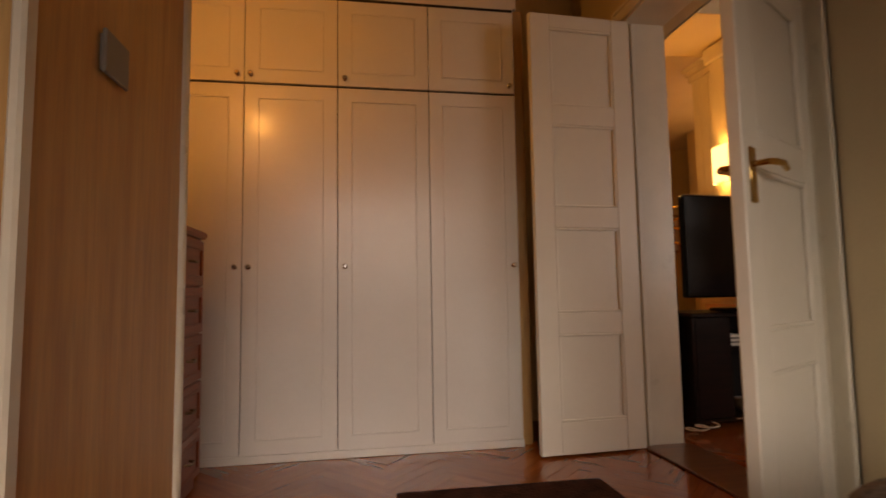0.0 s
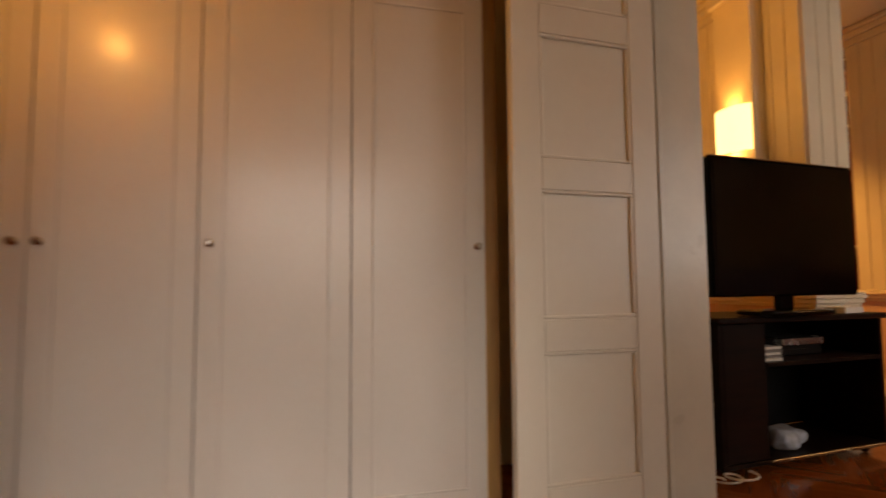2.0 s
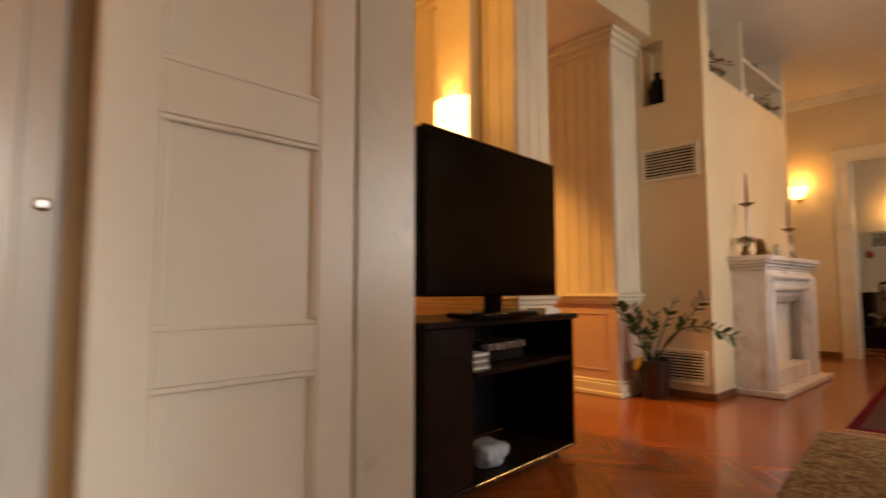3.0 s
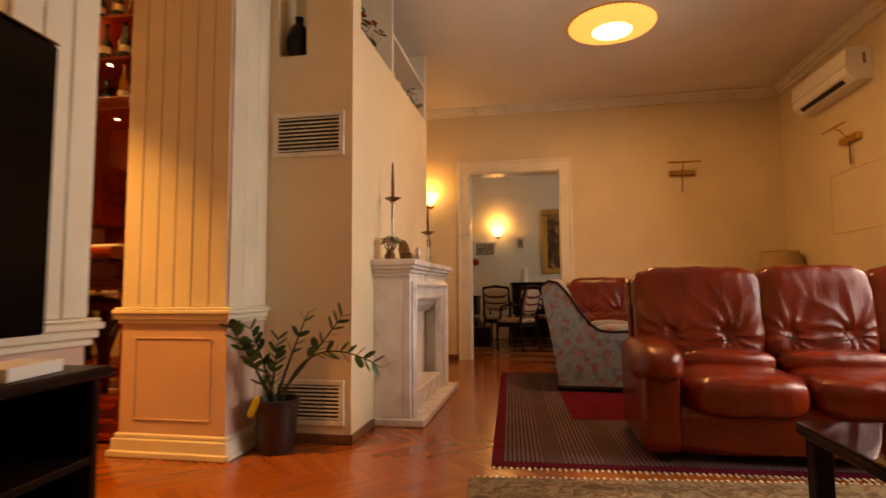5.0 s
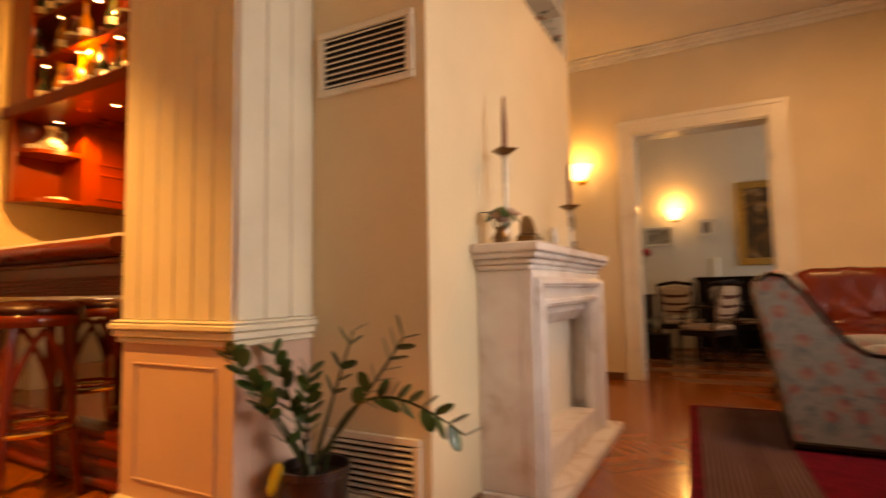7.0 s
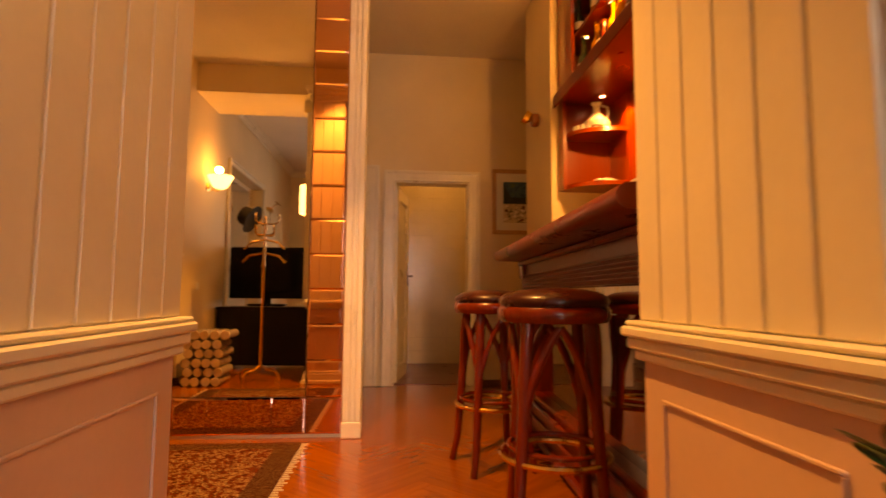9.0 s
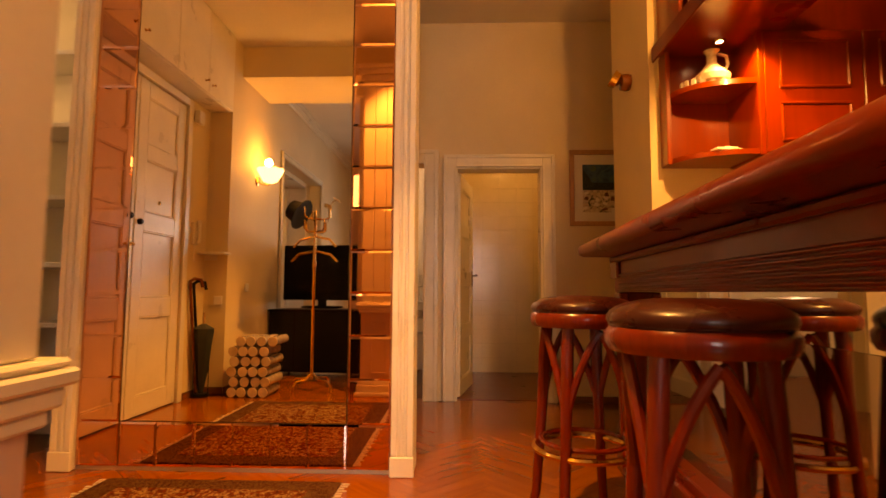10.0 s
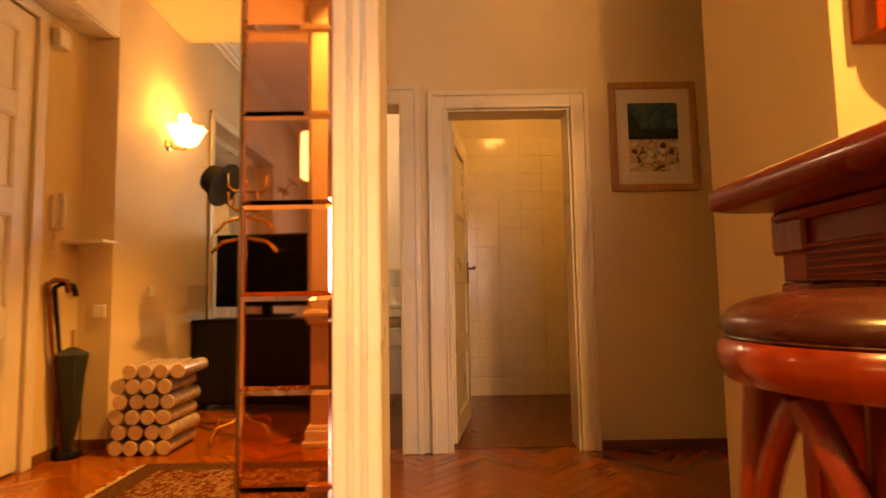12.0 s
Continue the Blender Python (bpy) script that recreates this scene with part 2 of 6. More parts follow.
DARKWOOD = wood("dark_walnut", (0.007, 0.0025, 0.0015), (0.018, 0.006, 0.0035), 0.38, "x", 1.0, 0.0, spec=0.12)
BASEWOOD = wood("baseboard_wood", (0.12, 0.045, 0.02), (0.22, 0.09, 0.04), 0.3, "x", 1.0, world_space=True)
LEATHER = leather("chestnut_leather", (0.125, 0.0105, 0.003), (0.20, 0.0195, 0.005), 0.28)
BLACKLEATHER = surface("dark_seat_leather", (0.045, 0.008, 0.005), 0.28, var=0.15, scale=6, grain=260, bump=0.03, coat=0.15, world_space=False, spec=0.4)
FLORAL = floral("floral_upholstery")
MARBLE = marble("cream_marble")
BRASS = surface("polished_brass", (0.80, 0.50, 0.20), 0.18, 1.0, var=0.15, scale=20, grain=120, bump=0.03)
BRONZE = surface("antique_bronze", (0.24, 0.15, 0.08), 0.38, 1.0, var=0.3, scale=30, grain=120, bump=0.1)
CHROME = surface("brushed_steel", (0.62, 0.60, 0.57), 0.25, 1.0, var=0.1, scale=20, grain=120, bump=0.03)
BLACK = surface("black_plastic", (0.006, 0.005, 0.005), 0.35, var=0.2, scale=10, grain=90, bump=0.05, spec=0.25)
GLOSSBLACK = surface("black_screen_gloss", (0.002, 0.0015, 0.0015), 0.14, var=0.1, scale=4, grain=90, bump=0.0, spec=0.16)
MIRROR = mirror_mat("clear_mirror", (0.88, 0.84, 0.76))
MIRROR_BRONZE = mirror_mat("bronze_mirror", (0.70, 0.40, 0.31), 0.03)
MIRROR_SMOKE = mirror_mat("smoked_mirror", (0.42, 0.36, 0.32), 0.03)
PANE = glass_mat("window_glass")
SMOKED = glass_mat("smoked_glass", (0.10, 0.08, 0.08), 0.02)
TILE = surface("cream_bathroom_tile", (0.72, 0.62, 0.46), 0.18, var=0.06, scale=5, grain=30, bump=0.02)
GROUT = surface("tile_grout", (0.66, 0.56, 0.42), 0.85, var=0.1)
BATHFLOOR = surface("brown_bath_floor", (0.15, 0.05, 0.025), 0.3, var=0.2, scale=6)
WHITE = surface("white_plastic", (0.78, 0.76, 0.70), 0.4, var=0.04, scale=6, bump=0.02)
GREY = surface("grey_plate", (0.22, 0.20, 0.18), 0.45, var=0.08, scale=8)
# near-black colour standing in for shade in door gaps and behind vent slats
SHADOWGAP = surface("painted_gap_shade", (0.02, 0.014, 0.010), 0.8, var=0.1)
LEAF = surface("zamia_leaf", (0.040, 0.100, 0.022), 0.30, var=0.35, scale=12, grain=60, bump=0.05, world_space=False)
STEM = surface("zamia_stem", (0.045, 0.065, 0.02), 0.5, var=0.3, scale=15)
POT = surface("dark_flower_pot", (0.025, 0.012, 0.010), 0.35, var=0.2, scale=10)
SOIL = surface("potting_soil", (0.03, 0.02, 0.014), 0.95, var=0.4, scale=40, grain=200, bump=0.8)
RUG_LIVING = woven_stripes("striped_wool_rug")
RUG_RED = pile("crimson_rug_ground", [(0.3, (0.085, 0.004, 0.014)), (0.7, (0.16, 0.007, 0.024))], 12)
RUG_ENTRY = pile("mottled_entry_rug", [(0.36, (0.06, 0.010, 0.007)), (0.45, (0.26, 0.045, 0.020)), (0.50, (0.05, 0.010, 0.008)), (0.56, (0.52, 0.33, 0.17)), (0.64, (0.17, 0.028, 0.014))], 44)
RUG_BORDER = pile("entry_rug_border", [(0.34, (0.035, 0.008, 0.007)), (0.46, (0.11, 0.022, 0.012)), (0.53, (0.26, 0.15, 0.07)), (0.60, (0.06, 0.012, 0.009))], 90)
RUG_BEIGE = pile("faded_beige_rug", [(0.35, (0.12, 0.07, 0.04)), (0.47, (0.26, 0.19, 0.11)), (0.54, (0.13, 0.07, 0.035)), (0.66, (0.30, 0.20, 0.11))], 9)
RUG_DARK = pile("dark_brown_rug", [(0.3, (0.035, 0.014, 0.010)), (0.7, (0.08, 0.03, 0.02))], 12)
BEDCOVER = pile("patterned_bedcover", [(0.3, (0.30, 0.12, 0.06)), (0.5, (0.36, 0.30, 0.25)), (0.7, (0.16, 0.18, 0.20))], 10)
STRIPED = pile("striped_chair_fabric", [(0.35, (0.10, 0.04, 0.03)), (0.5, (0.55, 0.45, 0.36)), (0.7, (0.5, 0.4, 0.32))], 6, 14)
CREAMCLOTH = surface("cream_cloth", (0.62, 0.52, 0.38), 0.9, var=0.1, scale=10, grain=300, bump=0.3)
PAPER = surface("pale_paper_roll", (0.66, 0.50, 0.36), 0.8, var=0.12, scale=20, grain=200, bump=0.2)
PLASTICWRAP = surface("silvery_wrap", (0.62, 0.50, 0.42), 0.12, 0.35, var=0.3, scale=25, grain=60, bump=0.6)
FELT = surface("black_felt", (0.010, 0.009, 0.009), 0.9, var=0.2, grain=300, bump=0.3)
CANDLE_RED = surface("red_candle_wax", (0.16, 0.012, 0.010), 0.45, var=0.1, scale=10)
CANDLE_WHITE = surface("white_candle_wax", (0.78, 0.72, 0.60), 0.5, var=0.05, scale=10)
GOLDFRAME = surface("gilt_frame", (0.55, 0.36, 0.13), 0.35, 0.8, var=0.3, scale=25, grain=90, bump=0.4)
PINKWOOD = wood("pale_frame_wood", (0.42, 0.22, 0.11), (0.56, 0.33, 0.18), 0.4, "z")
SHADE = glow("lit_frosted_glass", (1.0, 0.58, 0.18), 1.5)
SHADE_CORE = glow("lit_dish_centre", (1.0, 0.74, 0.36), 9.0)
SHADE_HOT = glow("lit_sconce_glass", (1.0, 0.70, 0.33), 7.0)
BULB = glow("halogen_bulb", (1.0, 0.80, 0.5), 40.0)
FABRICSHADE = surface("beige_lamp_shade", (0.40, 0.27, 0.15), 0.9, var=0.1, scale=10, grain=200)
BLUEWRAP = surface("blue_white_wrap", (0.45, 0.53, 0.62), 0.4, var=0.4, scale=25, grain=60)
UMBRELLA = surface("green_black_cloth", (0.018, 0.024, 0.018), 0.7, var=0.3, grain=200)
REDGLASS = surface("dark_red_glass", (0.12, 0.010, 0.006), 0.08, var=0.2, scale=10, bump=0.0, coat=0.5)
AMBERGLASS = surface("amber_glass", (0.30, 0.11, 0.02), 0.08, var=0.2, scale=10, bump=0.0, coat=0.5)
GREENGLASS = surface("dark_green_glass", (0.012, 0.022, 0.010), 0.08, var=0.2, scale=10, bump=0.0, coat=0.5)
CERAMIC = surface("painted_ceramic", (0.68, 0.62, 0.50), 0.2, var=0.35, scale=30, grain=60, bump=0.02)
SILVER = surface("tarnished_silver", (0.55, 0.50, 0.42), 0.3, 1.0, var=0.25, scale=25, grain=120, bump=0.08)
FLOWER_PINK = surface("dried_pink_petals", (0.45, 0.26, 0.20), 0.8, var=0.3, scale=40)
FLOWER_RED = surface("red_petals", (0.35, 0.02, 0.015), 0.6, var=0.3, scale=40)
VIOLIN = surface("varnished_brown_wood", (0.20, 0.05, 0.015), 0.25, var=0.3, scale=15, coat=0.4)
PAINT_DARK = picture_mat("dark_oil_painting", [(0.3, (0.02, 0.014, 0.010)), (0.5, (0.09, 0.045, 0.02)), (0.62, (0.30, 0.15, 0.05)), (0.75, (0.62, 0.55, 0.45))], 3.0)
PHOTO = picture_mat("small_print", [(0.35, (0.02, 0.02, 0.02)), (0.6, (0.45, 0.42, 0.38))], 14.0)
MATBOARD = surface("white_mat_board", (0.76, 0.73, 0.66), 0.8, var=0.03)
SEAART = picture_mat("blue_green_sea_print", [(0.3, (0.02, 0.05, 0.09)), (0.5, (0.05, 0.13, 0.20)), (0.65, (0.10, 0.16, 0.07)), (0.8, (0.5, 0.5, 0.42))], 9.0)
CITYART = picture_mat("white_houses_print", [(0.35, (0.04, 0.05, 0.02)), (0.48, (0.55, 0.48, 0.36)), (0.6, (0.70, 0.64, 0.52)), (0.75, (0.25, 0.12, 0.04))], 16.0)
FOLIAGE_PRINT = picture_mat("printed_foliage", [(0.35, (0.010, 0.018, 0.012)), (0.6, (0.03, 0.05, 0.03)), (0.8, (0.10, 0.12, 0.07))], 30.0)
GROUND = surface("garden_ground", (0.06, 0.08, 0.03), 0.95, var=0.4, scale=0.8)

# ---- mesh helpers ----


class Shape:
    """Gathers simple solids into one mesh."""

    def __init__(self, m=None):
        self.bm, self.m = bmesh.new(), m or Matrix()

    def _put(self, vs, fs):
        made = [self.bm.verts.new(self.m @ Vector(v)) for v in vs]
        for f in fs:
            self.bm.faces.new([made[i] for i in f])
        return self

    def box(self, x0, x1, y0, y1, z0, z1, b=0.0):
        lo, hi = (min(x0, x1), min(y0, y1), min(z0, z1)), (max(x0, x1), max(y0, y1), max(z0, z1))
        b = min(b, *((h - l) * 0.49 for l, h in zip(lo, hi)))
        if b <= 0:
            vs = [((lo, hi)[i][0], (lo, hi)[j][1], (lo, hi)[k][2]) for i in (0, 1) for j in (0, 1) for k in (0, 1)]
            return self._put(vs, [(0, 1, 3, 2), (4, 6, 7, 5), (0, 4, 5, 1), (2, 3, 7, 6), (0, 2, 6, 4), (1, 5, 7, 3)])
        vs, at = [], {}
        for i in (0, 1):
            for j in (0, 1):
                for k in (0, 1):
                    c = (i, j, k)
                    for a in range(3):
                        at[c, a] = len(vs)
                        vs.append(tuple((lo, hi)[c[d]][d] + (0 if d == a else (b, -b)[c[d]]) for d in range(3)))
        fs = []
        for a in range(3):
            p, q = (a + 1) % 3, (a + 2) % 3
            for s in (0, 1):
                ring = []
                for u, v in ((0, 0), (1, 0), (1, 1), (0, 1)):
                    c = [0, 0, 0]
                    c[a], c[p], c[q] = s, u, v
                    ring.append(at[tuple(c), a])
                fs.append(ring)
                for s2 in (0, 1):
                    e = []
                    for w, f in ((0, a), (1, a), (1, p), (0, p)):
                        c = [0, 0, 0]
                        c[a], c[p], c[q] = s, s2, w
                        e.append(at[tuple(c), f])
                    fs.append(e)
        for i in (0, 1):
            for j in (0, 1):
                for k in (0, 1):
                    fs.append([at[(i, j, k), a] for a in range(3)])
        return self._put(vs, fs)

    def lathe(self, profile, x=0, y=0, n=20, sx=1.0, sy=1.0, wave=0.0, waves=8):
        vs, fs = [], []
        for r, z in profile:
            for i in range(n):
                a = 2 * math.pi * i / n
                rr = max(r, 1e-4) * (1 + wave * math.sin(a * waves))
                vs.append((x + rr * math.cos(a) * sx, y + rr * math.sin(a) * sy, z))
        k = len(profile)
        for j in range(k - 1):
            for i in range(n):
                fs.append((j * n + i, j * n + (i + 1) % n, (j + 1) * n + (i + 1) % n, (j + 1) * n + i))
        fs.append(list(range(n))[::-1])
        fs.append([(k - 1) * n + i for i in range(n)])
        return self._put(vs, fs)

    def tube(self, points, radius, n=8, closed=False):
        pts = [Vector(p) for p in points]
        k = len(pts)
        rad = radius if isinstance(radius, (list, tuple)) else [radius] * k
        vs, fs, up = [], [], None
        for i, p in enumerate(pts):
            a, b = (pts[i - 1], pts[(i + 1) % k]) if closed else (pts[max(i - 1, 0)], pts[min(i + 1, k - 1)])
            d = (b - a).normalized()
            if up is None:
                up = d.orthogonal().normalized()
            up = (up - d * up.dot(d))
            up = up.normalized() if up.length > 1e-6 else d.orthogonal().normalized()
            side = d.cross(up)
            for j in range(n):
                t = 2 * math.pi * j / n
                vs.append(tuple(p + (up * math.cos(t) + side * math.sin(t)) * rad[i]))
        for i in range(k if closed else k - 1):
            for j in range(n):
                i2 = (i + 1) % k
                fs.append((i * n + j, i * n + (j + 1) % n, i2 * n + (j + 1) % n, i2 * n + j))
        if not closed:
            fs.append(list(range(n))[::-1])
            fs.append([(k - 1) * n + j for j in range(n)])
        return self._put(vs, fs)

    def prism(self, outline, a0, a1, axis="x"):
        """An outline of (u, v) pushed from a0 to a1 along an axis; u, v are the two others in order."""
        def place(u, v, a):
            return {"x": (a, u, v), "y": (u, a, v), "z": (u, v, a)}[axis]
        k = len(outline)
        vs = [place(u, v, a) for a in (a0, a1) for u, v in outline]
        fs = [(i, (i + 1) % k, k + (i + 1) % k, k + i) for i in range(k)]
        fs += [list(range(k))[::-1], list(range(k, 2 * k))]
        return self._put(vs, fs)

    def cushion(self, x0, x1, y0, y1, z0, z1, power=4.0, n=12, wrinkle=0.0, seed=0.0, dimples=(), pleats=()):
        """A stuffed cushion: a rounded block with soft, uneven faces."""
        c = Vector(((x0 + x1) / 2, (y0 + y1) / 2, (z0 + z1) / 2))
        h = Vector(((x1 - x0) / 2, (y1 - y0) / 2, (z1 - z0) / 2))
        tmp = bmesh.new()
        bmesh.ops.create_cube(tmp, size=2.0)
        bmesh.ops.subdivide_edges(tmp, edges=tmp.edges[:], cuts=n - 1, use_grid_fill=True)
        ids, vs = {}, []
        for v in tmp.verts:
            p = v.co
            g = (abs(p.x) ** power + abs(p.y) ** power + abs(p.z) ** power) ** (-1 / power)
            q = Vector((p.x * g * h.x, p.y * g * h.y, p.z * g * h.z))
            if wrinkle:
                w = noise.noise(Vector((q.x * 9 + seed, q.y * 9, q.z * 5))) + 0.5 * noise.noise(Vector((q.x * 22, q.y * 22 + seed, q.z * 12)))
                q *= 1 + wrinkle * w
            for d, depth, reach in dimples:
                far = (q - Vector(d)).length
                q -= q.normalized() * depth * math.exp(-(far / reach) ** 2)
            for d, depth, reach, count in pleats:
                w = q - Vector(d)
                far = math.hypot(w.x, w.z)
                turn = math.atan2(w.z, w.x)
                fold = math.sin(count * turn + 1.6 * noise.noise(q * 5 + Vector((seed, 0, 0))))
                near = math.exp(-far / reach) * (1 - math.exp(-(far / 0.035) ** 2)) * math.exp(-(w.y / 0.16) ** 2)
                q.y += depth * (abs(fold) ** 0.6 - 0.5) * near
            ids[v.index] = len(vs)
            vs.append(tuple(c + q))
        fs = [[ids[v.index] for v in f.verts] for f in tmp.faces]
        tmp.free()
        return self._put(vs, fs)

    def mesh(self, name, material, smooth=False):
        bmesh.ops.recalc_face_normals(self.bm, faces=self.bm.faces[:])
        me = bpy.data.meshes.new(name)
        self.bm.to_mesh(me)
        self.bm.free()
        me.materials.append(material)
        if smooth:
            for p in me.polygons:
                p.use_smooth = True
            me.set_sharp_from_angle(angle=radians(42))
        return me


def solid(name, shape, material, smooth=False, label="", category="", group="", kind=""):
    return tagged(new(name, shape.mesh(name, material, smooth)), label, category, group, kind)


def part(name, shape, material, parent, label="", smooth=False):
    ob = new(name, shape.mesh(name, material, smooth))
    ob.parent = parent
    return tagged(ob, label)


def thing(name, at, label, category, group="", turn=0, kind=""):
    ob = new(name)
    ob.matrix_basis = pose(*at, 0, 0, turn)
    ob.empty_display_size = 0.1
    return tagged(ob, label, category, group, kind)


def structure(name, shape, material, label="", smooth=False):
    return solid(name, shape, material, smooth, label, "", "", "structure")


def arc(cx, cy, r, a0, a1, n=8, ry=None):
    return [(cx + r * math.cos(radians(a0 + (a1 - a0) * i / n)), cy + (ry or r) * math.sin(radians(a0 + (a1 - a0) * i / n))) for i in range(n + 1)]

# ---- the large structure ----
H = 3.34
floor = structure("floor", Shape().box(-2.7, 12.4, -2.9, 10.5, -0.20, -0.006), BASEWOOD, "parquet floor of reddish oak laid in herringbone")
structure("ground", Shape().box(-400, 400, -400, 400, -0.6, -0.5), GROUND, "garden ground outside the windows")
structure("ceiling", Shape().box(-2.7, 12.4, -2.9, 10.5, H, H + 0.2), CEIL, "cream painted ceiling")

XW = 1.83  # living room face of the wall to the bedroom

# bedroom shell
structure("wall_bedroom_west", Shape().box(-2.7, -2.5, -2.7, 3.6, 0, H), WALL, "cream bedroom wall")
structure("wall_bedroom_south", Shape().box(-2.5, -0.9, -2.9, -2.7, 0, H).box(1.3, 1.75, -2.9, -2.7, 0, H)
          .box(-0.9, 1.3, -2.9, -2.7, 0, 0.85).box(-0.9, 1.3, -2.9, -2.7, 2.45, H), WALL, "cream bedroom wall with a window")
structure("wall_bedroom_north", Shape().box(-2.5, 1.41, 3.5, 3.7, 0, H), WALL, "plain wall behind the wardrobe")
structure("wall_bedroom_east", Shape().box(1.41, 1.665, -2.7, 1.52, 0, H).box(1.41, 1.665, 2.79, 4.5, 0, H).box(1.41, 1.665, 1.52, 2.79, 2.48, H)
          .box(1.666, XW, -1.1, 1.36, 0, H).box(1.666, XW, 3.06, 4.499, 0, H).box(1.666, XW, 1.36, 3.06, 2.53, H), WALL, "cream wall between bedroom and living room")
structure("wall_partition", Shape().box(-1.40, -0.722, 0.90, 1.715, 0, H), VENEER, "partition faced with pale wood veneer")
structure("trim_partition", Shape().box(-0.745, -0.706, 1.700, 1.735, 0, H, 0.006).box(-0.73, -0.706, 0.86, 0.90, 0, H, 0.006), TRIM, "pale corner strips of the partition")

# living room shell
structure("wall_living_south", Shape().box(XW, 3.7, -1.1, -0.9, 0, H).box(5.7, 9.05, -1.1, -0.9, 0, H)
          .box(3.7, 5.7, -1.1, -0.9, 0, 0.85).box(3.7, 5.7, -1.1, -0.9, 2.55, H), WALL, "warm cream living room wall with a window")
structure("wall_living_east", Shape().box(8.834, 9.05, -0.9, 1.74, 0, H).box(8.834, 9.05, 2.93, 4.4, 0, H)
          .box(8.834, 9.05, 1.74, 2.93, 2.46, H), WALL, "warm cream wall with a doorway to the dining room")
structure("wall_chimney", Shape().box(4.947, 7.15, 3.145, 3.46, 0, 2.65).box(4.947, 7.15, 3.66, 4.4, 0, H).box(5.2, 7.15, 3.46, 3.66, 0, H)
          .box(4.947, 5.2, 3.46, 3.66, 0, 2.43).box(4.947, 5.2, 3.46, 3.66, 2.98, H).box(4.947, 5.10, 3.145, 3.46, 2.65, H)
          .box(7.116, 7.15, 3.145, 3.46, 2.65, H), WALL, "cream chimney breast with a high niche and shelves")
structure("wall_living_north", Shape().box(7.15, 8.834, 4.2, 4.4, 0, H), WALL, "cream wall beside the chimney breast")
structure("baseboard", Shape().box(4.93, 4.947, 3.13, 3.70, 0, 0.055, 0.004).box(4.93, 5.36, 3.128, 3.145, 0, 0.055, 0.004).box(8.815, 8.834, 3.09, 4.2, 0, 0.07, 0.004)
          .box(8.815, 8.834, -0.9, 1.58, 0, 0.07, 0.004).box(XW, 8.8, -0.9, -0.885, 0, 0.07, 0.004), BASEWOOD, "brown wooden baseboard")


def coving(name, pts):
    s = Shape()
    for (x0, y0), (x1, y1), (nx, ny) in pts:
        for a, d in ((0.10, 0.035), (0.06, 0.07), (0.025, 0.105)):
            s.box(min(x0, x1, x0 + nx * d, x1 + nx * d), max(x0, x1, x0 + nx * d, x1 + nx * d),
                  min(y0, y1, y0 + ny * d, y1 + ny * d), max(y0, y1, y0 + ny * d, y1 + ny * d), H - a, H - 0.001 * (1 + d), 0.008)
    return structure(name, s, TRIM, "stepped plaster coving under the ceiling")


coving("trim_coving", [((8.834, -0.9), (8.834, 4.2), (-1, 0)), ((XW, -0.9), (8.72, -0.9), (0, 1)), ((XW, -0.79), (XW, 3.55), (1, 0))])


def casing(name, along, at, lo, hi, top, width, out, side, label="cream moulded door casing"):
    """A door casing: flat boards with a raised outer bead. along: the axis of the wall; side: +1 or -1, the way it faces."""
    s = Shape()

    def put(u0, u1, z0, z1, d):
        if along == "y":
            s.box(at, at + side * d, u0, u1, z0, z1, 0.004)
        else:
            s.box(u0, u1, at, at + side * d, z0, z1, 0.004)
    for d, a, b in ((out, 0.0, 1.0), (out * 1.6, 0.72, 1.0), (out * 1.35, 0.0, 0.16)):
        put(lo - width * b, lo - width * a, 0, top + width * b, d)
        put(hi + width * a, hi + width * b, 0, top + width * b, d)
        put(lo - width * a, hi + width * a, top + width * a, top + width * b, d)
    return structure(name, s, TRIM, label)


casing("trim_door_dining", "y", 8.834, 1.74, 2.93, 2.46, 0.155, 0.018, -1)
casing("trim_door_bedroom", "y", XW, 1.36, 3.06, 2.53, 0.08, 0.018, 1)
casing("trim_door_bedroom_inner", "y", 1.41, 1.52, 2.79, 2.48, 0.09, 0.016, -1)
structure("trim_jamb_bedroom", Shape().box(1.40, 1.668, 2.775, 2.789, 0, 2.479, 0.003).box(1.40, 1.668, 1.521, 1.535, 0, 2.479, 0.003).box(1.40, 1.668, 1.536, 2.774, 2.466, 2.479, 0.003)
          .box(1.44, 1.46, 2.755, 2.774, 0, 2.46, 0.003), TRIM, "cream door jamb")
structure("trim_jamb_dining", Shape().box(8.82, 9.06, 2.916, 2.929, 0, 2.459, 0.003).box(8.82, 9.06, 1.741, 1.754, 0, 2.459, 0.003).box(8.82, 9.06, 1.755, 2.915, 2.446, 2.459, 0.003), TRIM, "cream door jamb")
structure("trim_threshold", Shape().box(1.41, 1.70, 1.54, 2.77, 0.001, 0.012, 0.004), BASEWOOD, "worn wooden threshold")

# hall shell
structure("wall_hall_far", Shape().box(3.66, 3.94, 8.45, 8.60, 0, H).box(4.69, 7.2, 8.45, 8.60, 0, H).box(-0.5, 2.86, 8.45, 8.60, 0, H)
          .box(3.94, 4.69, 8.45, 8.60, 2.02, H).box(2.86, 3.66, 8.45, 8.60, 2.05, H), WALL, "cream end wall of the hall with two doorways")
structure("wall_mirror", Shape().box(1.90, 3.735, 6.60, 6.77, 0, H), WALL, "short wall carrying the mirror")
structure("wall_stub", Shape().box(5.05, 5.40, 6.80, 7.52, 0, H), WALL, "cream wall end beside the bar")
structure("wall_bar_back", Shape().box(5.40, 7.2, 6.80, 6.95, 0, H), WALL, "cream wall behind the bar")
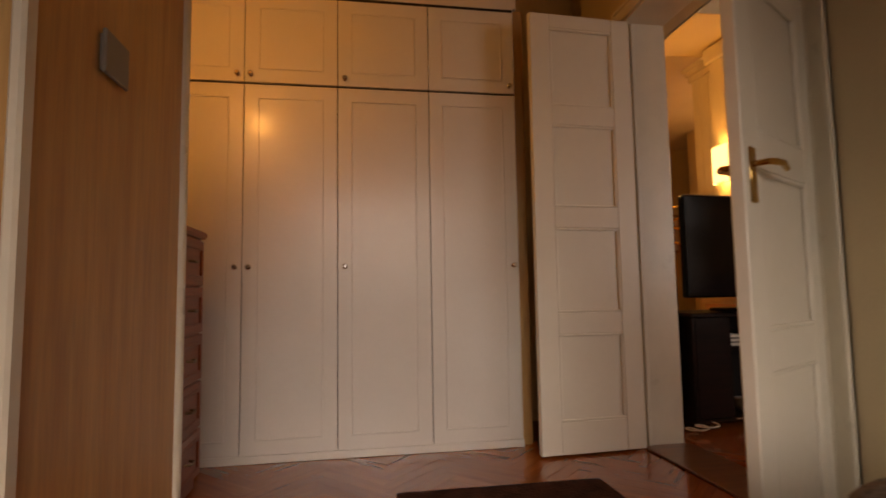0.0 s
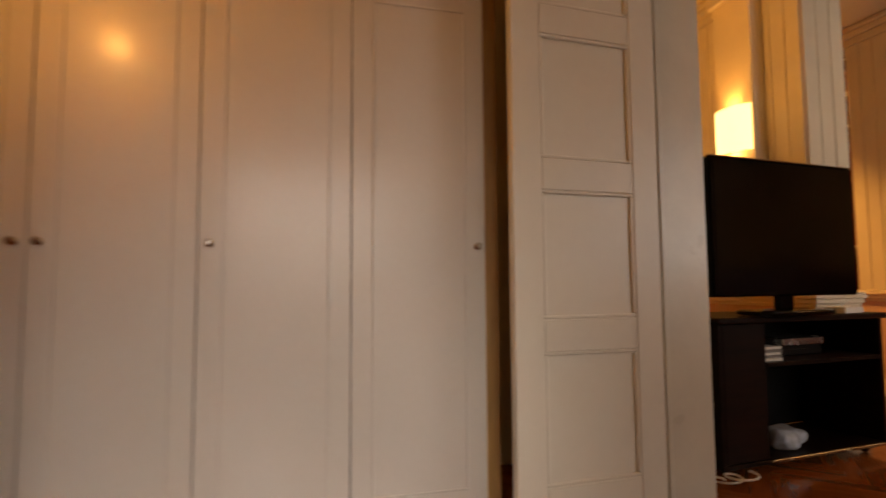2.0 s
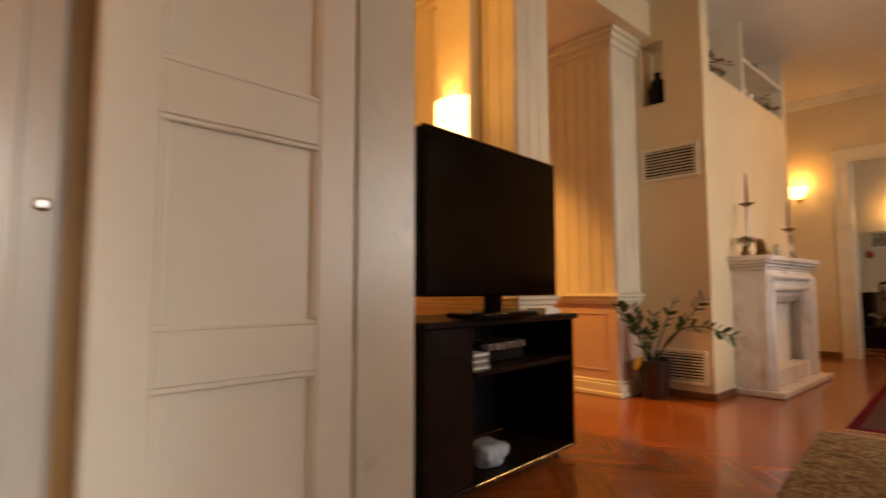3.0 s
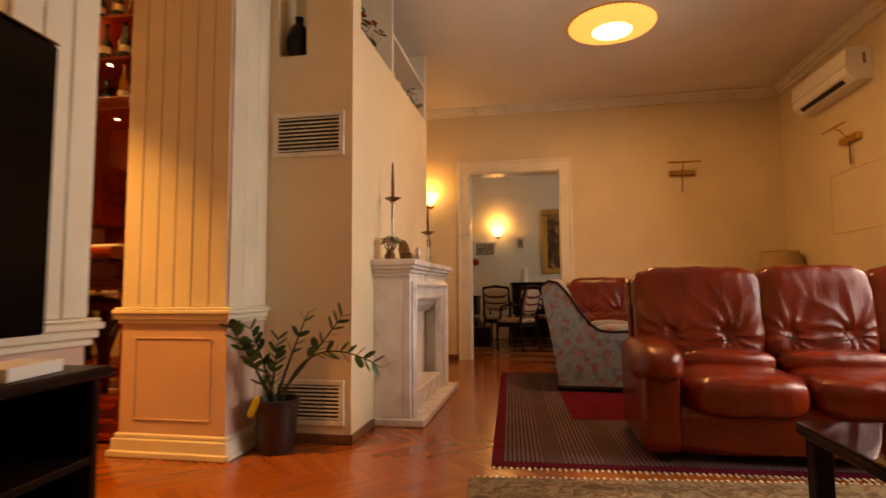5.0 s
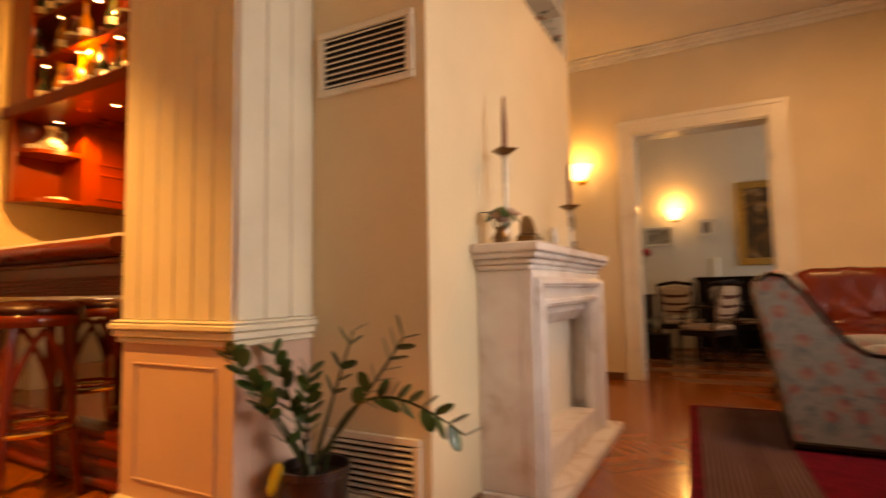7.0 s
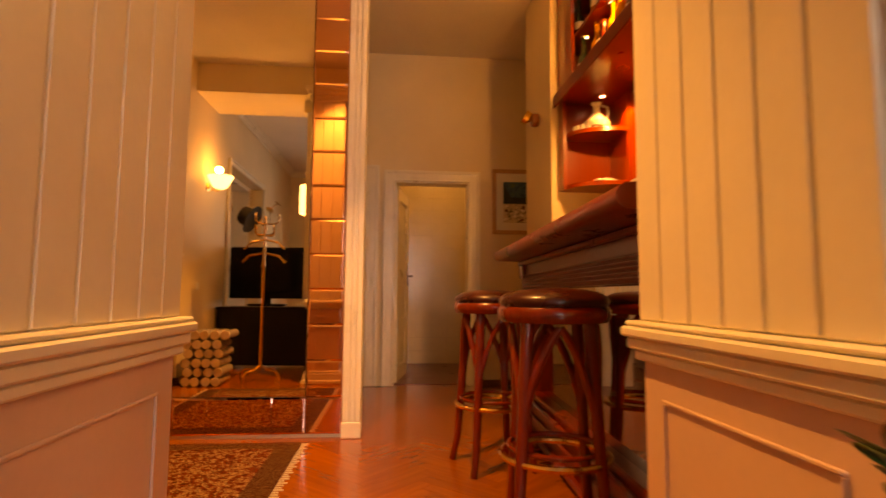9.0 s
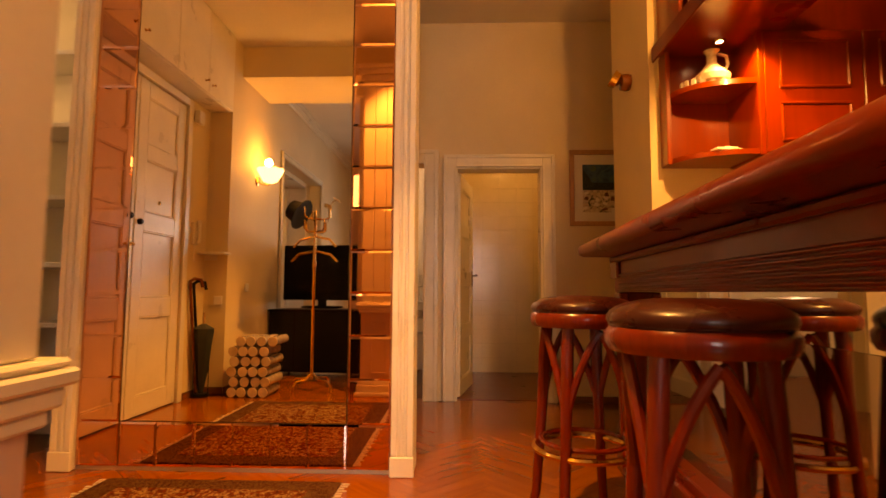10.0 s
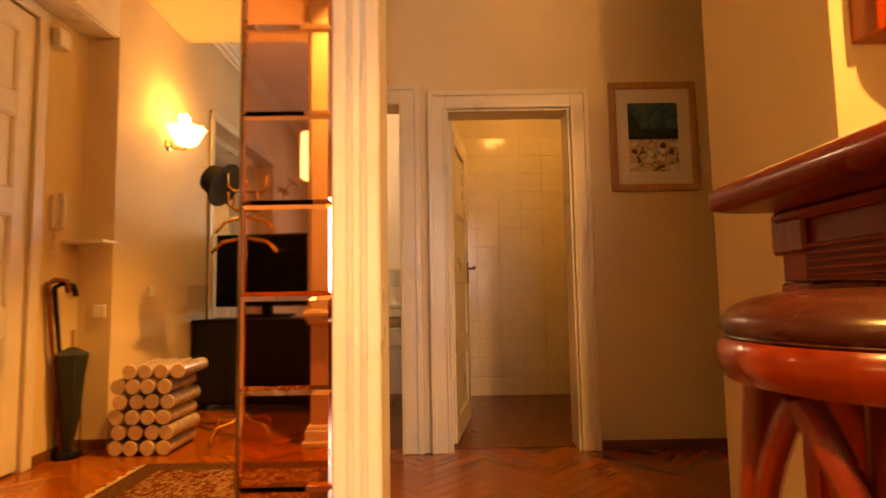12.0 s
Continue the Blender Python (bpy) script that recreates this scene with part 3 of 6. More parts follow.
structure("wall_bar_east", Shape().box(7.0, 7.2, 4.4, 6.80, 0, H), REDWOOD, "dark wood panelled wall of the bar")
structure("wall_hall_east", Shape().box(7.0, 7.2, 6.95, 8.45, 0, H), WALL, "cream hall wall")
structure("wall_entrance", Shape().box(1.42, 1.62, 4.5, 4.93, 0, H).box(1.42, 1.62, 6.26, 6.50, 0, H).box(1.42, 1.62, 4.93, 6.26, 2.53, H), WALL, "cream wall with the entrance door")
structure("wall_hall_west", Shape().box(-0.5, 1.42, 6.30, 6.50, 0, H).box(-0.5, 1.80, 7.5, 7.7, 0, H).box(-0.7, -0.5, 6.3, 10.4, 0, H), WALL_PALE, "pale wall of the side passage")
structure("wall_side_room", Shape().box(-0.5, 3.82, 10.3, 10.5, 0, H).box(3.70, 3.82, 8.6, 10.3, 0, H), WALL_PALE, "pale wall of the side room")
structure("wall_beam", Shape().box(XW + 0.001, 4.946, 3.56, 4.30, 3.03, H - 0.001), WALL, "ceiling beam between living room and hall")
casing("trim_door_bath", "x", 8.45, 3.94, 4.69, 2.02, 0.11, 0.02, -1)
casing("trim_door_side_room", "x", 8.45, 2.86, 3.66, 2.05, 0.125, 0.02, -1)
structure("trim_jamb_bath", Shape().box(3.941, 3.955, 8.44, 8.61, 0, 2.019, 0.002).box(4.675, 4.689, 8.44, 8.61, 0, 2.019, 0.002).box(3.956, 4.674, 8.44, 8.61, 2.005, 2.019, 0.002), TRIM, "cream door jamb")
structure("baseboard_hall", Shape().box(4.81, 6.9, 8.435, 8.45, 0, 0.055, 0.003).box(5.035, 5.05, 6.80, 7.52, 0, 0.055, 0.003).box(1.62, 1.635, 4.5, 4.86, 0, 0.06, 0.003)
          .box(XW, XW + 0.015, 3.15, 4.5, 0, 0.06, 0.003).box(1.64, XW, 4.5, 4.515, 0, 0.06, 0.003), BASEWOOD, "narrow brown baseboard")

# dining room shell
structure("wall_dining_east", Shape().box(12.0, 12.2, -1.1, 4.4, 0, H), WALL_PALE, "pale dining room wall")
structure("wall_dining_north", Shape().box(9.05, 12.0, 4.2, 4.4, 0, H), WALL_PALE, "pale dining room wall")
structure("wall_dining_south", Shape().box(9.05, 9.6, -1.1, -0.9, 0, H).box(11.2, 12.0, -1.1, -0.9, 0, H).box(9.6, 11.2, -1.1, -0.9, 0, 0.85).box(9.6, 11.2, -1.1, -0.9, 2.5, H), WALL_PALE, "pale dining room wall with a window")

# bathroom
structure("wall_bath", Shape().box(3.66, 3.82, 8.6, 10.2, 0, H).box(5.2, 5.4, 8.6, 10.2, 0, H).box(3.82, 5.2, 10.10, 10.3, 0, H), GROUT, "bathroom wall under its tiles")
structure("floor_bath", Shape().box(3.82, 5.2, 8.52, 10.1, -0.004, 0.006), BATHFLOOR, "brown bathroom floor")


def window(name, x0, x1, z0, z1, y, label):
    w = thing(name, ((x0 + x1) / 2, y, z0), label, "", kind="structure")
    half, h = (x1 - x0) / 2 - 0.002, z1 - z0 - 0.002
    part("window_frame", Shape().box(-half, half, -0.04, 0.04, 0.002, 0.07, 0.006).box(-half, half, -0.04, 0.04, h - 0.07, h, 0.006)
         .box(-half, -half + 0.07, -0.04, 0.04, 0.07, h - 0.07, 0.006).box(half - 0.07, half, -0.04, 0.04, 0.07, h - 0.07, 0.006)
         .box(-0.05, 0.05, -0.04, 0.04, 0.07, h - 0.07, 0.006), TRIM, w)
    for a, b in ((-half + 0.07, -0.05), (0.05, half - 0.07)):
        p = part("pane", Shape().box(a, b, -0.004, 0.004, 0.07, h - 0.07), PANE, w)
        p.visible_shadow = False
    part("window_sill", Shape().box(-half - 0.05, half + 0.05, 0.09, 0.26, -0.03, 0.002, 0.006), TRIM, w)
    return w


window("window_1", -0.9, 1.3, 0.85, 2.45, -2.8, "white framed bedroom window")
window("window_2", 3.7, 5.7, 0.85, 2.55, -1.0, "white framed living room window")
window("window_3", 9.6, 11.2, 0.85, 2.5, -1.0, "white framed dining room window")


# ---- pilasters with beadboard ----


def pilaster(name, x0, x1, y0, y1, faces, label):
    p = thing(name, ((x0 + x1) / 2, (y0 + y1) / 2, 0), label, "", kind="structure")
    hx, hy = (x1 - x0) / 2, (y1 - y0) / 2
    part("core", Shape().box(-hx, hx, -hy, hy, 0, 3.029), WAINSCOT, p, "rosy painted lower panelling")
    strips = [(name, d) for name, d in (("chair_rail", [(0.030, 0.760, 0.790), (0.042, 0.790, 0.815), (0.034, 0.815, 0.829), (0.018, 0.735, 0.760)]),
                                        ("base_moulding", [(0.030, 0.0, 0.10), (0.045, 0.0, 0.035), (0.018, 0.10, 0.125)]))]
    ex = {k: (1 if k in faces else 0) for k in "WESN"}
    for nm, rows in strips:
        s = Shape()
        for d, z0, z1 in rows:
            s.box(-hx - d * ex["W"], hx + d * ex["E"], -hy - d * ex["S"], hy + d * ex["N"], z0 + 0.001, z1, 0.005)
        part(nm, s, BEAD, p)
    s = Shape()
    for d, z0, z1 in ((0.03, 2.88, 2.94), (0.05, 2.94, 2.99), (0.075, 2.99, 3.028)):
        s.box(-hx - d * ex["W"], hx + d * ex["E"], -hy - d * ex["S"], hy + d * ex["N"], z0, z1, 0.008)
    part("crown_moulding", s, BEAD, p)
    for f in faces:
        run = hy if f in "WE" else hx
        n = max(2, round(2 * run / 0.115))
        w = 2 * run / n
        for i in range(n):
            a, b = -run + i * w + 0.002, -run + (i + 1) * w - 0.002
            s = Shape()
            if f == "W":
                s.box(-hx - 0.012, -hx, a, b, 0.83, 2.88, 0.004)
            elif f == "E":
                s.box(hx, hx + 0.012, a, b, 0.83, 2.88, 0.004)
            elif f == "S":
                s.box(a, b, -hy - 0.012, -hy, 0.83, 2.88, 0.004)
            else:
                s.box(a, b, hy, hy + 0.012, 0.83, 2.88, 0.004)
            part("board", s, BEAD, p)
        s = Shape()
        lo, hi, z0, z1, t = -run + 0.09, run - 0.09, 0.20, 0.66, 0.008
        for a, b, c, d in ((lo, hi, z0, z0 + t), (lo, hi, z1 - t, z1), (lo, lo + t, z0 + t, z1 - t), (hi - t, hi, z0 + t, z1 - t)):
            if f in "WE":
                sx = -1 if f == "W" else 1
                s.box(sx * hx, sx * (hx + 0.007), a, b, c, d, 0.002)
            else:
                sy = -1 if f == "S" else 1
                s.box(a, b, sy * hy, sy * (hy + 0.007), c, d, 0.002)
        part("panel_moulding", s, WAINSCOT, p)
    return p


pilaster("pilaster_1", 4.543, 4.945, 3.72, 4.38, "WSN", "cream beadboard pilaster with chair rail beside the chimney")
pilaster("pilaster_2", 3.085, 3.405, 3.53, 4.53, "WESN", "cream beadboard pilaster with chair rail and wall lamp")
structure("trim_lamp_pilaster", Shape().box(2.965, 3.070, 3.80, 4.13, 0.83, 2.88, 0.006).box(2.93, 3.07, 3.77, 4.16, 2.88, 3.02, 0.012), BEAD, "raised strip behind the wall lamp")

# ---- bedroom ----


def knob(parent, x, y, z, r=0.014):
    k = Shape(Matrix.Translation((x, y, z)) @ Matrix.Rotation(radians(90), 4, "X"))
    k.lathe([(r * 0.9, 0), (r * 0.45, 0.006), (r * 0.45, 0.014), (r, 0.018), (r * 1.05, 0.024), (r * 0.6, 0.030)], n=14)
    return part("knob", k, CHROME, parent, "small chrome knob", True)


def framed_door(parent, x0, x1, z0, z1, y, mat, knob_at=None):
    """A cabinet door facing -y with a raised moulding."""
    s = Shape().box(x0 + 0.002, x1 - 0.002, y, y + 0.02, z0 + 0.002, z1 - 0.002, 0.003)
    d = part("door", s, mat, parent)
    m, i = Shape(), 0.075
    for k, (t, o) in enumerate(((0.010, 0.004), (0.006, 0.007))):
        a, b, c, e = x0 + i + k * 0.004, x1 - i - k * 0.004, z0 + i + k * 0.004, z1 - i - k * 0.004
        m.box(a, b, y - o, y, c, c + t, 0.002).box(a, b, y - o, y, e - t, e, 0.002).box(a, a + t, y - o, y, c + t, e - t, 0.002).box(b - t, b, y - o, y, c + t, e - t, 0.002)
    part("moulding", m, mat, d)
    if knob_at:
        knob(d, knob_at[0], y, knob_at[1])


w = thing("wardrobe", (0, 2.92, 0), "tall white lacquered fitted wardrobe with panelled doors", "wardrobe")
part("carcass", Shape().box(-2.45, 0.775, 0.022, 0.57, 0.0, 2.60, 0.003).box(-2.45, 0.80, 0.03, 0.57, 2.60, 3.32, 0.003), WARDROBE, w)
# dark sheet that paints the shade between the doors
part("gap_shade", Shape().box(-2.44, 0.770, 0.0205, 0.0215, 0.05, 2.59), SHADOWGAP, w)
part("plinth", Shape().box(-2.45, 0.775, 0.006, 0.02, 0.001, 0.045, 0.003), WARDROBE, w)
xs = (-2.28, -1.78, -1.28, -0.775, -0.27, 0.25, 0.768)
for i in range(6):
    kx = (xs[i + 1] - 0.035, xs[i] + 0.035, xs[i + 1] - 0.035, xs[i] + 0.035, xs[i] + 0.04, xs[i + 1] - 0.035)[i]
    framed_door(w, xs[i], xs[i + 1], 0.045, 2.048, 0.0, WARDROBE, (kx, 1.035))
    framed_door(w, xs[i], xs[i + 1], 2.056, 2.565, 0.0, WARDROBE, (kx, 2.10))
part("filler", Shape().box(0.776, 0.84, 0.05, 0.57, 0, 2.60, 0.003), VENEER, w, "tan veneer side filler")


def panel_door(name, at, turn, width, height, panels, label, mat=DOORWHITE, swing=1, handle=None, thick=0.04):
    """A hinged leaf: hinge at the origin, leaf along +x, faces in y."""
    d = thing(name, at, label, "", turn=turn, kind="structure")
    t, st = thick / 2, 0.115
    s = Shape().box(0, st, -t, t, 0, height, 0.004).box(width - st, width, -t, t, 0, height, 0.004)
    edges = [0.0] + [z for p in panels for z in p] + [height]
    for a, b in zip(edges[::2], edges[1::2]):
        s.box(st, width - st, -t + 0.0003, t - 0.0003, a, b, 0.003)
    part("leaf_frame", s, mat, d)
    for a, b in panels:
        p = part("panel", Shape().box(st, width - st, -t + 0.014, t - 0.014, a, b), mat, d)
        m = Shape()
        for sd in (-1, 1):
            y0, y1 = sd * (t - 0.013), sd * (t - 0.002)
            m.box(st, width - st, y0, y1, a, a + 0.014, 0.004).box(st, width - st, y0, y1, b - 0.014, b, 0.004)
            m.box(st, st + 0.014, y0, y1, a + 0.014, b - 0.014, 0.004).box(width - st - 0.014, width - st, y0, y1, a + 0.014, b - 0.014, 0.004)
        part("panel_moulding", m, mat, p)
    for z in (0.25, 1.2, height - 0.3):
        part("hinge", Shape().lathe([(0.008, z), (0.008, z + 0.10)], -0.004, swing * t, 10), BRONZE, d)
    if handle:
        z, metal = handle
        for sd in (-1, 1):
            h = Shape().box(width - 0.075, width - 0.035, sd * t, sd * (t + 0.006), z - 0.11, z + 0.05, 0.004)
            h.tube([(width - 0.055, sd * t, z), (width - 0.055, sd * (t + 0.045), z), (width - 0.075, sd * (t + 0.055), z), (width - 0.13, sd * (t + 0.055), z + 0.004), (width - 0.175, sd * (t + 0.05), z - 0.006)], [0.009, 0.009, 0.010, 0.010, 0.008], 10)
            part("door_handle", h, metal, d, "curved brass lever handle", True)
    return d


P4 = ((0.17, 0.635), (0.75, 1.215), (1.33, 1.795), (1.905, 2.355))
panel_door("door_1", (1.405, 2.738, 0.012), 183.0, 0.615, 2.435, P4, "open white four-panel door leaf against the wardrobe", swing=-1)
panel_door("door_2", (1.405, 1.545, 0.012), 210.0, 0.615, 2.435, P4, "open white four-panel door leaf with brass handle", swing=1, handle=(1.22, BRASS))

d = thing("dresser", (-1.13, 2.20, 0), "brown wooden chest of five drawers with bronze pulls", "dresser")
part("body", Shape().box(-0.23, 0.225, -0.44, 0.44, 0.05, 1.155, 0.004), CHESTWOOD, d)
part("top", Shape().box(-0.235, 0.25, -0.455, 0.455, 1.155, 1.19, 0.010), CHESTWOOD, d)
part("plinth", Shape().box(-0.225, 0.215, -0.43, 0.43, 0, 0.05, 0.003), CHESTWOOD, d)
for i in range(5):
    z0, z1 = 0.065 + i * 0.217, 0.065 + (i + 1) * 0.217 - 0.008
    dr = part("drawer", Shape().box(0.226, 0.240, -0.43, 0.43, z0, z1, 0.004), CHESTWOOD, d)
    m = Shape()
    for k, (o, t) in enumerate(((0.005, 0.010), (0.009, 0.005))):
        a, b, c, e = -0.385 + k * 0.012, 0.385 - k * 0.012, z0 + 0.03 + k * 0.01, z1 - 0.03 - k * 0.01
        m.box(0.240, 0.240 + o, a, b, c, c + t, 0.002).box(0.240, 0.240 + o, a, b, e - t, e, 0.002).box(0.240, 0.240 + o, a, a + t, c + t, e - t, 0.002).box(0.240, 0.240 + o, b - t, b, c + t, e - t, 0.002)
    part("drawer_moulding", m, CHESTWOOD, dr)
    for y in (-0.23, 0.23):
        zc = (z0 + z1) / 2
        part("pull", Shape().tube([(0.24, y - 0.035, zc), (0.262, y - 0.03, zc), (0.268, y, zc - 0.004), (0.262, y + 0.03, zc), (0.24, y + 0.035, zc)], 0.006, 8), BRONZE, dr, "bronze bow pull", True)

solid("wall_switch", Shape().box(-0.705, -0.714, 1.14, 1.26, 1.37, 1.47, 0.003).box(-0.714, -0.7215, 1.15, 1.25, 1.38, 1.46), GREY, False, "flat grey square plate on the veneer partition", "switch")

b = thing("bed", (0.89, -0.22, 0), "low bed under a patterned cover", "bed")
part("bed_base", Shape().box(-0.36, 0.38, -1.2, 0.85, 0.0, 0.30, 0.02), DARKWOOD, b)
part("mattress", Shape().cushion(-0.38, 0.40, -1.2, 0.87, 0.28, 0.58, 9.0, 10), CREAMCLOTH, b, smooth=True)
part("bedcover", Shape().cushion(-0.40, 0.40, -1.19, 0.895, 0.33, 0.615, 9.0, 14, 0.012), BEDCOVER, b, smooth=True)
solid("bedroom_rug", Shape().box(0.0, 0.95, 1.0, 2.35, 0.0005, 0.010, 0.003), RUG_DARK, False, "dark brown rug on the bedroom parquet", "rug")


# ---- living room ----
TILT = 5.7
tc = thing("tv_cabinet", (2.425, 3.28, 0), "dark walnut television cabinet with open shelves on castors", "tv cabinet", turn=TILT)
X0, X1, Y0, Y1 = -0.545, 0.585, -0.225, 0.225
part("tabletop", Shape().box(X0 - 0.02, X1 + 0.02, Y0 - 0.02, Y1, 0.70, 0.728, 0.006), DARKWOOD, tc)
part("side_panel", Shape().box(X0, X0 + 0.022, Y0, Y1, 0.045, 0.70, 0.002), DARKWOOD, tc)
part("side_panel", Shape().box(X1 - 0.022, X1, Y0, Y1, 0.045, 0.70, 0.002), DARKWOOD, tc)
part("side_panel", Shape().box(X0 + 0.28, X0 + 0.30, Y0 + 0.01, Y1, 0.067, 0.70, 0.002), DARKWOOD, tc)
part("back_panel", Shape().box(X0 + 0.022, X1 - 0.022, Y1 - 0.012, Y1, 0.067, 0.70), BLACK, tc)
part("door", Shape().box(X0 + 0.024, X0 + 0.278, Y0, Y0 + 0.018, 0.070, 0.698, 0.003), DARKWOOD, tc)
for z in (0.045, 0.49):
    part("shelf", Shape().box(X0 + (0.022 if z < 0.2 else 0.30), X1 - 0.022, Y0, Y1 - 0.012, z, z + 0.02, 0.002), DARKWOOD, tc)
part("shelf_edge", Shape().box(X0 + 0.30, X1 - 0.022, Y0 - 0.004, Y0, 0.050, 0.062, 0.002), CHROME, tc, "bright metal strip")
for x in (X0 + 0.08, X1 - 0.08):
    for y in (Y0 + 0.07, Y1 - 0.07):
        c = Shape(Matrix.Translation((x, y, 0.022)) @ Matrix.Rotation(radians(90), 4, "Y"))
        c.lathe([(0.008, -0.012), (0.020, -0.010), (0.0215, 0), (0.020, 0.010), (0.008, 0.012)], n=14)
        part("castor", c.box(-0.024, 0.0, -0.010, 0.010, -0.014, 0.014), BLACK, tc)

tv = thing("television", (2.348, 3.045, 0.729), "large flat black television on a low stand", "television", turn=TILT)
part("housing", Shape().box(-0.483, 0.483, -0.022, 0.030, 0.095, 0.745, 0.008).cushion(-0.36, 0.36, 0.02, 0.075, 0.16, 0.60, 6, 6), GLOSSBLACK, tv)
part("screen", Shape().box(-0.462, 0.462, -0.0245, -0.0225, 0.135, 0.722), GLOSSBLACK, tv, "dark unlit screen")
part("bezel_strip", Shape().box(-0.478, 0.478, -0.024, 0.0, 0.7455, 0.750, 0.001), BRONZE, tv)
part("foot", Shape().box(-0.05, 0.05, 0.0, 0.035, 0.03, 0.11, 0.006).cushion(-0.24, 0.24, -0.10, 0.12, 0.002, 0.032, 5, 8), GLOSSBLACK, tv, smooth=True)


def local(ob, x, y, z, turn=0):
    return ob.matrix_basis @ pose(x, y, z, 0, 0, turn)


def item(name, shape, mat, m, label, category, group="", smooth=False):
    ob = solid(name, shape, mat, smooth, label, category, group)
    ob.matrix_basis = m
    return ob


item("media_player", Shape().box(-0.17, 0.17, -0.10, 0.12, 0, 0.05, 0.004).box(-0.15, 0.05, -0.103, -0.10, 0.012, 0.03), BLACK, local(tc, 0.16, 0.02, 0.512), "black disc player in the television cabinet", "player")
item("media_player", Shape().box(-0.15, 0.15, -0.10, 0.10, 0, 0.04, 0.004), CHROME, local(tc, 0.17, 0.0, 0.564), "thin silver receiver on the disc player", "player")
for i in range(5):
    item("magazine", Shape().box(-0.09, 0.09, -0.11, 0.11, 0, 0.013, 0.002), (MATBOARD, GREY)[i % 2], local(tc, -0.19, -0.08 + 0.004 * (i % 3), 0.5105 + i * 0.0136, 2 * i - 4), "magazine in a low stack on the cabinet shelf", "magazine", "magazines in the television cabinet")
item("plastic_bag", Shape().cushion(-0.12, 0.12, -0.10, 0.10, 0.0, 0.085, 2.8, 20, 0.35, 4.0), BLUEWRAP, local(tc, 0.02, -0.06, 0.066), "crumpled blue and white bag on the bottom shelf", "bag", smooth=True)
item("remote_control", Shape().box(-0.08, 0.08, -0.02, 0.02, 0, 0.018, 0.004), BLACK, local(tc, -0.16, -0.20, 0.729, 14), "black remote control on the cabinet top", "remote")
item("remote_control", Shape().box(-0.07, 0.07, -0.018, 0.018, 0, 0.016, 0.004), BLACK, local(tc, 0.03, -0.21, 0.729, -6), "short black remote control on the cabinet top", "remote")
item("envelope", Shape().box(-0.09, 0.09, -0.05, 0.05, 0, 0.03, 0.002), MATBOARD, local(tc, 0.40, -0.16, 0.729, 8), "white paper packet on the cabinet top", "paper")
cable = solid("cable", Shape().tube([(1.86 + 0.05 * math.cos(a) + 0.004 * a, 3.0 + 0.05 * math.sin(a) - 0.01 * a, 0.012 + 0.005 * a) for a in [i * 0.5 for i in range(28)]], 0.005, 6), MATBOARD, True, "coiled white cable on the floor beside the cabinet", "cable")


